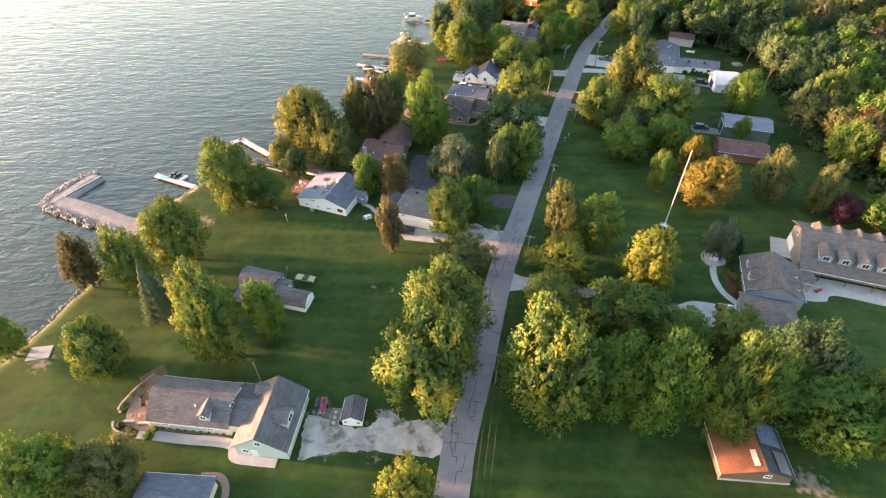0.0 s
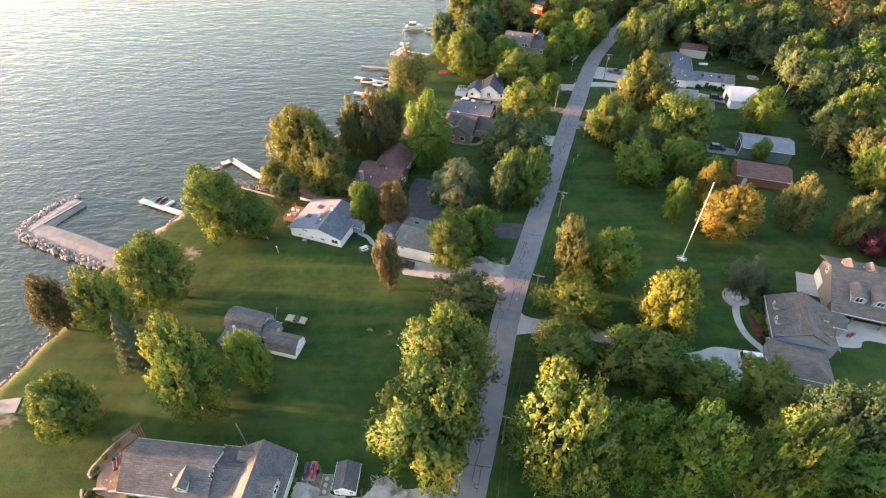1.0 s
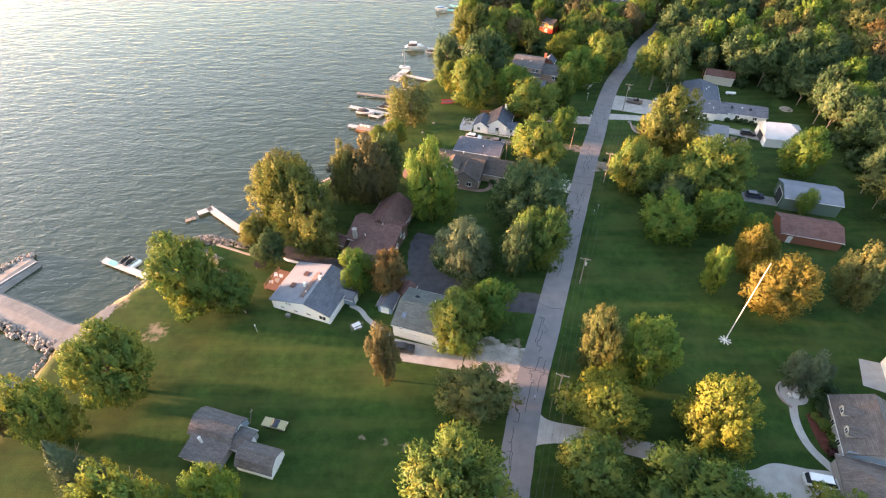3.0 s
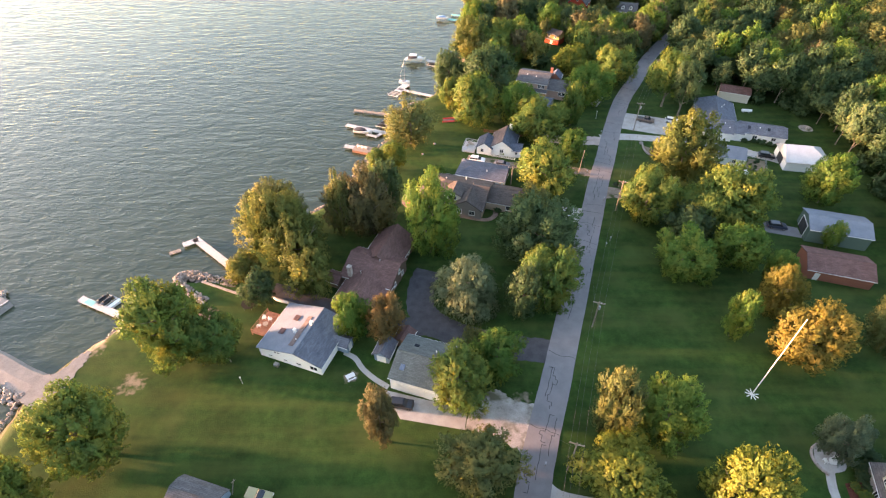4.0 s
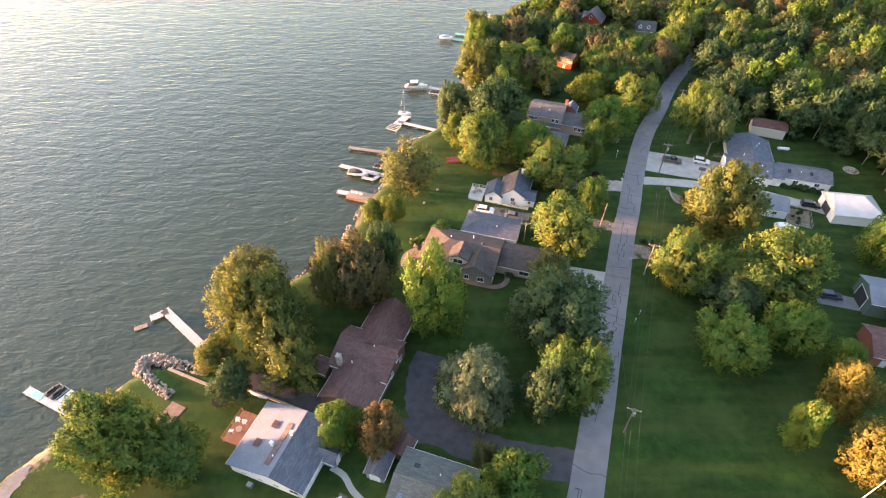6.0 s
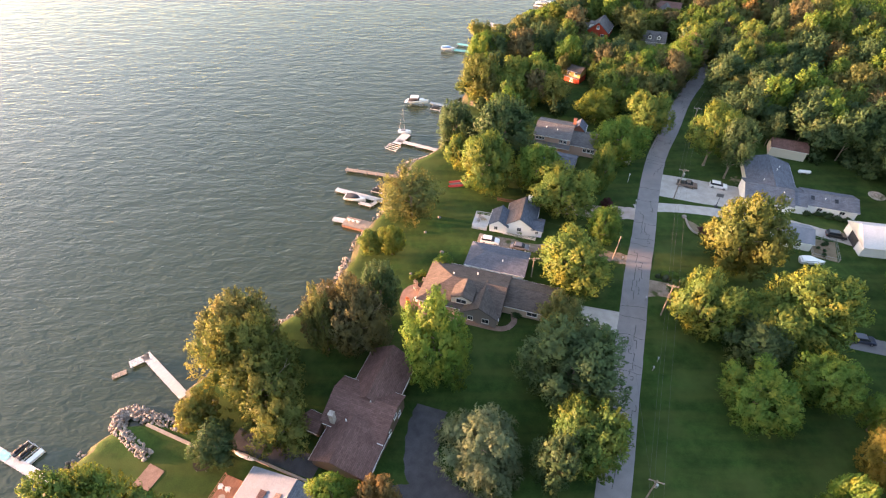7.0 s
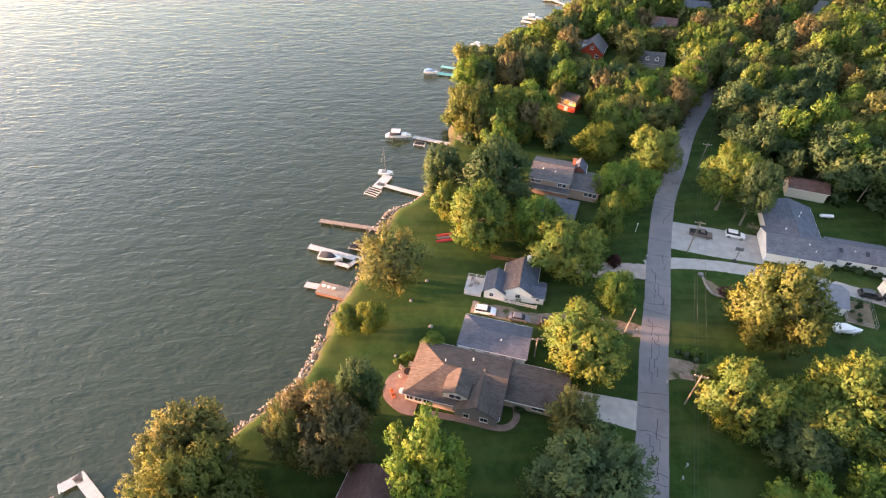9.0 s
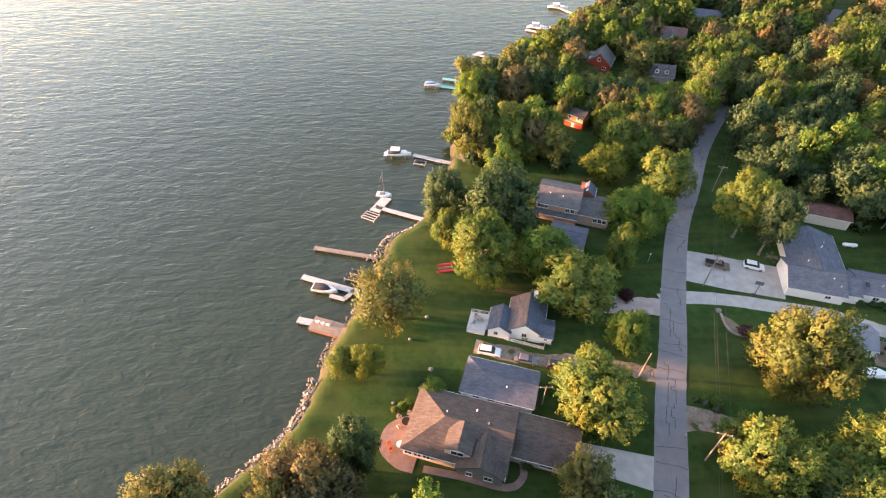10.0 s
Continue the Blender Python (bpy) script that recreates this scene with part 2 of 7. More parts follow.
def water_material():
    m = bpy.data.materials.new("lake_water")
    m.use_nodes = True
    n, l = m.node_tree.nodes, m.node_tree.links
    b = n["Principled BSDF"]
    b.inputs["Roughness"].default_value = 0.12
    b.inputs["IOR"].default_value = 1.48
    tc = n.new("ShaderNodeTexCoord")
    mud = n.new("ShaderNodeTexNoise")
    mud.inputs["Scale"].default_value = 0.02
    l.new(tc.outputs["Object"], mud.inputs[0])
    ramp = n.new("ShaderNodeValToRGB")
    ramp.color_ramp.elements[0].color, ramp.color_ramp.elements[1].color = (0.024, 0.036, 0.019, 1), (0.034, 0.047, 0.025, 1)
    l.new(mud.outputs[0], ramp.inputs[0])
    l.new(ramp.outputs[0], b.inputs["Base Color"])
    last = None
    for scale, angle, squash, height in ((0.11, 26, 2.6, 0.24), (0.4, 15, 2.6, 0.27), (1.1, 34, 1.9, 0.115)):
        mp = n.new("ShaderNodeMapping")
        mp.inputs["Rotation"].default_value = (0, 0, radians(angle))
        mp.inputs["Scale"].default_value = (1 / squash, 1, 1)
        l.new(tc.outputs["Object"], mp.inputs[0])
        w = n.new("ShaderNodeTexNoise")
        w.inputs["Scale"].default_value = scale
        w.inputs["Detail"].default_value = 2
        w.inputs["Distortion"].default_value = 0.6
        l.new(mp.outputs[0], w.inputs[0])
        bp = n.new("ShaderNodeBump")
        bp.inputs["Strength"].default_value = 1.0
        bp.inputs["Distance"].default_value = height
        l.new(w.outputs[0], bp.inputs["Height"])
        if last:
            l.new(last.outputs[0], bp.inputs["Normal"])
        last = bp
    l.new(last.outputs[0], b.inputs["Normal"])
    return m


WATER = water_material()


# ---- mesh helpers ----
def part(name, bm, mat, parent=None, label=""):
    """One mesh object from a bmesh, under parent."""
    me = bpy.data.meshes.new(name)
    bm.to_mesh(me)
    bm.free()
    me.materials.append(mat)
    ob = new(name, me)
    if parent:
        ob.parent = parent
    if label:
        tagged(ob, label)
    return ob


def part_mesh(name, verts, faces, mat, parent=None, label=""):
    me = bpy.data.meshes.new(name)
    me.from_pydata(verts, [], faces)
    me.materials.append(mat)
    ob = new(name, me)
    if parent:
        ob.parent = parent
    if label:
        tagged(ob, label)
    return ob


def thing(name, m, label, category, group="", kind=""):
    ob = new(name)
    ob.empty_display_size = 0.5
    ob.matrix_world = m
    return tagged(ob, label, category, group, kind)


def box(bm, x0, x1, y0, y1, z0, z1, m=None, bevel=0.0):
    g = bmesh.ops.create_cube(bm, size=1.0)
    vs = g["verts"]
    for v in vs:
        v.co = Vector(((x0 + x1) / 2 + v.co.x * (x1 - x0), (y0 + y1) / 2 + v.co.y * (y1 - y0), (z0 + z1) / 2 + v.co.z * (z1 - z0)))
    if bevel:
        es = {e for v in vs for e in v.link_edges}
        r = bmesh.ops.bevel(bm, geom=list(es), offset=bevel, segments=2, affect="EDGES", profile=0.5)
        vs = [v for v in r["verts"]] + [v for v in vs if v.is_valid]
    if m:
        bmesh.ops.transform(bm, matrix=m, verts=list({v for v in vs if v.is_valid}))
    return bm


def boxed(name, x0, x1, y0, y1, z0, z1, mat, parent, label="", bevel=0.0, m=None):
    return part(name, box(bmesh.new(), x0, x1, y0, y1, z0, z1, m, bevel), mat, parent, label)


def tube(bm, a, b, r0, r1, n=8):
    a, b = Vector(a), Vector(b)
    q = (b - a).to_track_quat("Z", "Y").to_matrix()
    rings = []
    for p, r in ((a, r0), (b, r1)):
        rings.append([bm.verts.new(p + q @ Vector((r * math.cos(2 * math.pi * k / n), r * math.sin(2 * math.pi * k / n), 0))) for k in range(n)])
    for k in range(n):
        bm.faces.new((rings[0][k], rings[0][(k + 1) % n], rings[1][(k + 1) % n], rings[1][k]))
    bm.faces.new(rings[0][::-1])
    bm.faces.new(rings[1])
    return bm


def spline(points, steps=8):
    """Catmull-Rom curve through plan points."""
    p = [Vector((*q, 0)).to_2d() for q in points]
    p = [2 * p[0] - p[1], *p, 2 * p[-1] - p[-2]]
    out = []
    for i in range(1, len(p) - 2):
        for k in range(steps):
            t = k / steps
            out.append(0.5 * (2 * p[i] + (p[i + 1] - p[i - 1]) * t + (2 * p[i - 1] - 5 * p[i] + 4 * p[i + 1] - p[i + 2]) * t * t + (3 * p[i] - p[i - 1] - 3 * p[i + 1] + p[i + 2]) * t ** 3))
    return out + [p[-2]]


def ribbon(name, points, width, z, mat, label, category="", kind="structure", thick=0.12, steps=8, ragged=0.0):
    rng = random.Random(len(points) * 7 + len(label))
    c = spline(points, steps)
    bm = bmesh.new()
    rows = []
    for i, q in enumerate(c):
        d = (c[min(i + 1, len(c) - 1)] - c[max(i - 1, 0)]).normalized()
        nrm = Vector((-d.y, d.x))
        w = (width if isinstance(width, (int, float)) else width[0] + (width[1] - width[0]) * min(1, max(0, 2.2 * i / len(c) - 1))) / 2
        a, b = q + nrm * (w + rng.uniform(-ragged, ragged)), q - nrm * (w + rng.uniform(-ragged, ragged))
        rows.append([bm.verts.new((*p, zz)) for p, zz in ((a, z - thick), (a, z), (q, z + (0.02 if name == "road" else 0.0)), (b, z), (b, z - thick))])
    for r, s in zip(rows, rows[1:]):
        for k in range(4):
            bm.faces.new((r[k], s[k], s[k + 1], r[k + 1]))
    bmesh.ops.recalc_face_normals(bm, faces=bm.faces)
    return tagged(part(name, bm, mat), label, category, "", kind)


def slab(name, pts, z, mat, label, category="", thick=0.15, smooth=True, kind="structure", ragged=0.0):
    """A paved area with a curved or straight outline."""
    if smooth:
        q = spline(pts + [pts[0]], 12 if ragged else 5)[:-1]
        rg = random.Random(len(pts) + 3)
        q = [v + Vector((rg.uniform(-ragged, ragged), rg.uniform(-ragged, ragged))) for v in q]
    else:
        q = [Vector(p) for p in pts]
    bm = bmesh.new()
    top = [bm.verts.new((p[0], p[1], z)) for p in q]
    f = bm.faces.new(top)
    if f.normal.z < 0:
        f.normal_flip()
    f.normal_update()
    r = bmesh.ops.extrude_face_region(bm, geom=[f])
    for v in r["geom"]:
        if isinstance(v, bmesh.types.BMVert):
            v.co.z -= thick
    bmesh.ops.recalc_face_normals(bm, faces=bm.faces)
    return tagged(part(name, bm, mat), label, category, "", kind)


# ---- lake and land ----
SHORE_Y = [-2500, -400, -120, 20, 55, 63, 70, 85, 104, 110, 121, 131, 134, 136, 138.5, 140.5, 143, 146, 152, 160, 169, 180, 191, 199, 212, 223, 230, 244, 257, 275, 295, 308, 331, 358, 379, 420, 500, 2500]
SHORE_X = [-900, -260, -150, -110, -97, -91, -88.5, -84.5, -84, -82, -74, -68, -66, -60, -53.6, -54, -55.4, -53, -47, -40, -31, -27, -25, -20.5, -17, -14, -6, -1, 3, 5, 7, 11, 31, 55, 73, 105, 160, 1400]


def shore_x(y):
    return np.interp(y, SHORE_Y, SHORE_X)


def build_land():
    xs = np.unique(np.concatenate([np.linspace(-2500, -150, 12), np.arange(-130, 180, 1.6), np.arange(184, 300, 8), np.linspace(320, 2500, 12)]))
    ys = np.unique(np.concatenate([np.linspace(-2500, -60, 12), np.arange(-40, 420, 1.6), np.linspace(440, 2500, 14)]))
    X, Y = np.meshgrid(xs, ys)
    wob = 0.25 * np.sin(Y * 0.7) + 0.2 * np.sin(Y * 1.7 + 1)
    d = X - shore_x(Y) - wob
    Z = np.where(d < 0, np.maximum(-2.5, d * 0.5), np.minimum(G, 0.1 + d * 0.95))
    Z = np.where(d > 2.2, G + 0.0 * d, Z)
    nx, ny = len(xs), len(ys)
    verts = np.stack([X.ravel(), Y.ravel(), Z.ravel()], 1)
    i = np.arange(ny * nx).reshape(ny, nx)
    faces = np.stack([i[:-1, :-1].ravel(), i[:-1, 1:].ravel(), i[1:, 1:].ravel(), i[1:, :-1].ravel()], 1)
    ob = part_mesh("ground", verts.tolist(), faces.tolist(), GRASS)
    for p in ob.data.polygons:
        p.use_smooth = True
    return tagged(ob, "mown green lawn running down to the lake shore", "ground", "", "structure")


build_land()
bm = bmesh.new()
bmesh.ops.create_grid(bm, x_segments=1, y_segments=1, size=3000)
water = part("water", bm, WATER)
tagged(water, "rippled grey-green lake water in evening light", "water", "", "structure")

ROAD = [(-9, -40), (-3, 10), (1.7, 37), (3.4, 46), (7.9, 62.5), (14.3, 88), (22.2, 111), (32.5, 141), (38.1, 157.2), (44.1, 174.8), (49.3, 188.5), (55.2, 205), (63.4, 225), (73.3, 242.7), (82.6, 260.2), (94.6, 278), (110, 297.4), (128, 313), (145, 328.5), (162.5, 345.6), (200, 385)]
ribbon("road", ROAD, (5.9, 4.9), G + 0.05, ASPHALT, "worn grey asphalt lane with tarred cracks", "road", ragged=0.06, steps=10)


# ---- trees ----
def crown_quads(seed, shape="round", leaves=3200, leaf=0.075, lobes=24):
    """Leaf clumps on many lobes in a unit crown (radius 1, z from 0 to 1): corner points, three a leaf."""
    rng = np.random.default_rng(seed)
    if shape == "cone":
        z = rng.power(1.6, leaves)[:, None]
        z = 1 - z
        ang = rng.uniform(0, 2 * math.pi, (leaves, 1))
        tier = 0.82 + 0.18 * np.cos(z * 50 + 2 * np.sin(3 * ang))
        rad = (1 - z) ** 0.8 * tier * rng.uniform(0.7, 1.04, (leaves, 1)) * (1 + 0.14 * np.sin(5 * ang + seed))
        p = np.concatenate([rad * np.cos(ang), rad * np.sin(ang), z * 0.98 + 0.02], 1)
        nrm = np.concatenate([np.cos(ang), np.sin(ang), 0.5 + 0 * z], 1)
    else:
        k = np.arange(lobes)
        phi = k * 2.39996 + rng.uniform(-0.5, 0.5, lobes)
        zz = np.clip(1 - 2 * (k + 0.5) / lobes + rng.uniform(-0.15, 0.15, lobes), -0.9, 1)
        rr = np.sqrt(np.clip(1 - zz ** 2, 0.05, 1))
        spread = rng.uniform(0.5, 0.84, lobes)
        c = np.stack([rr * np.cos(phi) * spread, rr * np.sin(phi) * spread, zz * spread], 1)
        c = np.concatenate([c, [[0, 0, 0]]])
        lr = np.concatenate([rng.uniform(0.18, 0.33, lobes), [0.46]])
        if shape == "tall":
            lr *= 0.9
        share = lr ** 2 / (lr ** 2).sum()
        # shoots stand on the outer face of the lobes and point out and up, each a plume of leaves
        tufts = max(40, leaves // (17 if leaves > 9000 else 10))
        which = rng.choice(lobes + 1, tufts * 5, p=share)
        v = rng.normal(size=(tufts * 5, 3)) + np.array([0, 0, 0.3])
        v /= np.linalg.norm(v, axis=1, keepdims=True)
        root = c[which] + v * lr[which][:, None]
        gap = np.linalg.norm(root[:, None] - c[None], axis=2) / lr[None]
        gap[np.arange(len(which)), which] = 2
        keep = np.flatnonzero(gap.min(1) > 0.9)[:tufts]
        root, v, tufts = root[keep], v[keep], len(keep)
        axis = 0.75 * v + 0.3 * root + np.array([0, 0, 0.5]) + rng.normal(0, 0.12, root.shape)
        axis /= np.linalg.norm(axis, axis=1, keepdims=True)
        reach = rng.uniform(0.085, 0.17, (tufts, 1)) * (18500 / leaves) ** 0.25
        own = rng.integers(0, tufts, leaves)
        t = rng.uniform(-0.5, 1, (leaves, 1))
        ring = rng.normal(size=(leaves, 3))
        ring -= axis[own] * (ring * axis[own]).sum(1, keepdims=True)
        ring /= np.linalg.norm(ring, axis=1, keepdims=True)
        girth = 0.42 * reach[own] * np.sqrt(np.clip(1.05 - np.clip(t, 0, 1) ** 1.6, 0.02, 1))
        inner = rng.uniform(0, 1, leaves) < 0.1
        p = root[own] + axis[own] * t * reach[own] + ring * girth * rng.uniform(0.75, 1.1, (leaves, 1))
        p = np.where(inner[:, None], root[own] * 0.8, p)
        nrm = 0.75 * ring + (0.25 + 0.5 * np.clip(t, 0, 1)) * axis[own] + 0.35 * v[own]
        p = p * np.array([1, 1, 0.5]) + np.array([0, 0, 0.5])
        p[:, 2] = p[:, 2] - np.quantile(p[:, 2], 0.02)
        p[:, 2] = np.clip(p[:, 2] / np.quantile(p[:, 2], 0.995), 0.0, 1.03)
        if shape == "willow":
            out = np.hypot(p[:, 0], p[:, 1])
            p[:, 2] = np.clip(p[:, 2] - 0.22 * out ** 2, 0, 1)
        else:
            p[:, :2] *= 1.06 - 0.16 * np.clip((p[:, 2:] - 0.35) / 0.65, 0, 1) ** 1.5
        p[:, :2] /= np.quantile(np.hypot(p[:, 0], p[:, 1]), 0.95)
    nrm = nrm / np.linalg.norm(nrm, axis=1, keepdims=True) + rng.normal(0, 0.2, p.shape)
    nrm /= np.linalg.norm(nrm, axis=1, keepdims=True)
    if shape == "cone":
        t1 = np.cross(nrm, rng.normal(size=p.shape))
    elif shape == "willow":
        t1 = np.cross(nrm, np.cross(nrm, np.array([0, 0, 1.0]))) + 0.1 * rng.normal(size=p.shape)
    else:
        t1 = axis[own] + 0.45 * rng.normal(size=p.shape)
        t1 -= nrm * (t1 * nrm).sum(1, keepdims=True)
    t1 /= np.linalg.norm(t1, axis=1, keepdims=True)
    t2 = np.cross(nrm, t1)
    s = leaf * rng.uniform(0.65, 1.3, (leaves, 1))
    if shape != "cone":
        s = np.where(inner[:, None], s * 3.0, s)
    a, b = t1 * s * (1.9 if shape == "willow" else 1.3), t2 * s * (0.5 if shape == "willow" else 0.8)
    bend = nrm * s * 0.2
    body = (p - np.array([0, 0, 0.4])) * np.array([1, 1, 2.0])
    body /= np.maximum(np.linalg.norm(body, axis=1, keepdims=True), 1e-6)
    soft = 0.5 * nrm + 0.45 * body if shape == "cone" else 0.5 * nrm + 0.35 * v[own] + 0.3 * body
    soft /= np.linalg.norm(soft, axis=1, keepdims=True)
    return np.stack([p - a * 0.5 + b - bend, p - a * 0.7 - b - bend, p + a + bend], 1), soft


def leaf_mesh(name, q, soft, mat):
    """Loose three-cornered leaves whose shading follows the clump that they sit on."""
    n = len(q)
    me = bpy.data.meshes.new(name)
    me.vertices.add(3 * n)
    me.vertices.foreach_set("co", q.astype(np.float32).ravel())
    me.loops.add(3 * n)
    me.polygons.add(n)
    me.loops.foreach_set("vertex_index", np.arange(3 * n, dtype=np.int32))
    me.polygons.foreach_set("loop_start", np.arange(0, 3 * n, 3, dtype=np.int32))
    me.update(calc_edges=True)
    me.normals_split_custom_set_from_vertices(np.repeat(soft, 3, axis=0).tolist())
    me.materials.append(mat)
    return me


def crown_mesh(name, seed, shape, leaves, leaf, mat, aspect):
    """aspect: crown height over radius, so that leaf clumps keep their proportions when scaled."""
    q, soft = crown_quads(seed, shape, leaves, leaf)
    centre = q.mean(1, keepdims=True)
    q = centre + (q - centre) * np.array([1, 1, 1 / aspect])
    return leaf_mesh(name, q, soft * np.array([1, 1, aspect]) / np.linalg.norm(soft * np.array([1, 1, aspect]), axis=1, keepdims=True), mat)


def trunk_mesh(name, seed):
    """A unit-height tapered trunk with forked limbs (radius in the same unit)."""
    rng = random.Random(seed)
    bm = bmesh.new()
    tube(bm, (0, 0, -0.02), (0.01, 0, 0.06), 0.034, 0.024, 9)
    tube(bm, (0.01, 0, 0.06), (0.02, 0.01, 0.4), 0.024, 0.017, 9)
    tube(bm, (0.02, 0.01, 0.4), (0.0, 0.02, 0.8), 0.017, 0.006, 7)
    for k in range(7):
        a, z0 = k * 2.4 + rng.uniform(-0.3, 0.3), 0.2 + 0.07 * k
        e = (0.24 * math.cos(a), 0.24 * math.sin(a), z0 + rng.uniform(0.14, 0.24))
        tube(bm, (0.015, 0.005, z0), e, 0.011, 0.005, 6)
        for s in (-0.5, 0.5):
            tube(bm, e, (e[0] + 0.1 * math.cos(a + s), e[1] + 0.1 * math.sin(a + s), e[2] + 0.09), 0.005, 0.002, 5)
    me = bpy.data.meshes.new(name)
    bm.to_mesh(me)
    bm.free()
    me.materials.append(BARK)
    return me


TRUNKS = [trunk_mesh("trunk", s) for s in range(3)]
KINDS = {
    # leaf, shape, label
    "green": ("green", "round", "broad green leafy tree standing on the lawn"),
    "gold": ("gold", "round", "green maple with golden sunlit upper branches"),
    "yellow": ("yellow", "round", "bright yellow-green tree glowing in low sun"),
    "olive": ("olive", "tall", "olive-brown tree with thinning leaves"),
    "brown": ("brown", "round", "brownish tree turning in early autumn"),
    "orange": ("orange", "round", "orange-brown tree turning in early autumn"),
    "dark": ("dark", "round", "dense dark green rounded tree"),
    "willow": ("willow", "willow", "grey-green weeping willow with hanging shoots"),
    "spruce": ("spruce", "cone", "blue-green spruce with drooping branches"),
    "amber": ("straw", "round", "large maple with golden sunlit leaves"),
    "fir": ("spruce", "round", "dense blue-green garden fir"),
    "rust": ("brown", "tall", "narrow rust-brown bushy conifer"),
    "poplar": ("straw", "tall", "tall airy tree with golden sunlit leaves"),
    "honey": ("honey", "round", "golden-yellow tree turning in early autumn"),
    "plum": ("plum", "round", "small plum-red leaved garden tree"),
    "birchy": ("olive", "tall", "light slender tree with sparse leaves"),
}
CROWNS = {}
TREE_COUNT = [0]


def crown_for(kind, fine, pick):
    key = (kind, fine, pick)
    if key not in CROWNS:
        leaf, shape, _ = KINDS[kind]
        leaves, size = {2: (18500, 0.026), 1: (5200, 0.047), 0: (1600, 0.085)}[fine]
        leaves = int(leaves * {"birchy": 0.45, "poplar": 0.7, "olive": 0.8}.get(kind, 1))
        seed = sum(map(ord, kind)) * 10 + pick + fine * 100
        CROWNS[key] = crown_mesh("crown", seed, shape, leaves, size, LEAF[leaf], 2.0)
    return CROWNS[key]


def tree(x, y, r, h, kind, trunk=1.5, fine=1, z=G, name="tree", group="", label=""):
    """One tree: trunk with limbs, and a crown of radius r; h is the full height."""
    TREE_COUNT[0] += 1
    rng = random.Random(TREE_COUNT[0] * 13 + 5)
    e = new(name)
    e.empty_display_size = 0.5
    e.matrix_world = pose(x, y, z, 0, 0, rng.uniform(0, 360))
    tagged(e, label or KINDS[kind][2], "shrub" if name == "shrub" else "tree", group)
    t = new("trunk", TRUNKS[TREE_COUNT[0] % 3])
    t.parent = e
    slim = 0.45 if group == "woodland" else 0.8
    wide = min(h * slim, r * 2.3)
    t.scale = (wide, wide, h * 0.86)
    c = new("crown", crown_for(kind, fine, TREE_COUNT[0] % 3))
    c.parent = e
    c.location = (0, 0, trunk)
    c.scale = (r, r * rng.uniform(0.94, 1.06), h - trunk)
    return e


def grove(rows, group, fine=1):
    for x, y, r, h, kind in rows:
        tree(x, y, r, h, kind, (1.0 if h > 6 else 0.2), fine, group=group)


grove([
    (-81.4, 83.3, 3.7, 17, "brown"), (-70.1, 82.7, 5, 17.9, "gold"), (-63.6, 93, 7, 17.3, "gold"), (-60.9, 74.1, 4, 16.3, "spruce"),
    (-45.6, 64.4, 6.3, 24.4, "gold"), (-36.2, 69.3, 3.8, 16.5, "green"), (-66.1, 59.8, 5, 14.8, "gold"), (-65, 36, 6.0, 15, "green"),
    (-55, 38, 5.5, 11, "olive"), (-88, 64, 3.9, 12, "green"), (-6, 33, 5.7, 11.7, "yellow"), (-56.3, 114.2, 7.2, 20.9, "gold"), (-47.6, 114, 5.6, 11.5, "gold"),
], "shore lawn trees", 2)
grove([
    (-42.6, 128.8, 4.2, 8.5, "dark"), (-42, 144, 7.4, 19.5, "poplar"), (-34.5, 138.5, 7.4, 17, "poplar"), (-46.5, 149.5, 6, 16, "olive"), (-31.5, 131.5, 5.4, 13, "poplar"), (-48, 135, 4.0, 9, "amber"), (-38, 146, 6, 17, "poplar"),
    (-27.2, 152, 3.3, 19.6, "olive"), (-19.4, 152.2, 6.3, 20.6, "brown"), (-4.6, 145.1, 6.5, 23.8, "green"), (4, 128.1, 7.4, 13.1, "willow"), (21.6, 142.2, 9.9, 17.8, "dark"),
    (16, 124.7, 4.2, 15, "dark"), (21.4, 128.3, 6.9, 17, "gold"), (-20.3, 118.9, 3.6, 13.3, "green"), (-13.3, 117.8, 4, 13.5, "orange"), (1.5, 103.7, 6, 14.8, "gold"), (8.9, 109.7, 5.3, 12.1, "green"), (4.6, 114.6, 2.6, 7.5, "olive"), (7, 111, 2.2, 5.5, "yellow"),
    (-12.2, 95, 3, 16.4, "rust"),
], "trees round the lake houses", 2)
grove([
    (5.1, 89.6, 6.9, 8.8, "olive"), (0.4, 70.2, 9.3, 17.8, "gold"), (-2.8, 55.7, 9.7, 21.5, "gold"), (28.9, 96.8, 4.1, 19.9, "olive"), (37.7, 96.1, 5.8, 15.6, "green"),
    (28.4, 87.3, 7.3, 10.2, "yellow"), (46.3, 83.2, 6.7, 16.6, "yellow"), (23.8, 74.7, 6.4, 10.1, "gold"), (38.4, 71.2, 8.1, 11.5, "gold"), (18.9, 51.1, 8, 27.8, "gold"),
    (30.1, 50.5, 5.4, 22, "green"), (37.5, 48.4, 6.2, 24.6, "green"), (48.9, 46.5, 5.8, 26.7, "gold"), (49, 66, 5.5, 9, "green"), (60, 65, 6.2, 9.2, "gold"),
    (66, 53.5, 8.4, 19, "dark"), (66, 46, 9.0, 17, "green"),
], "roadside trees", 2)
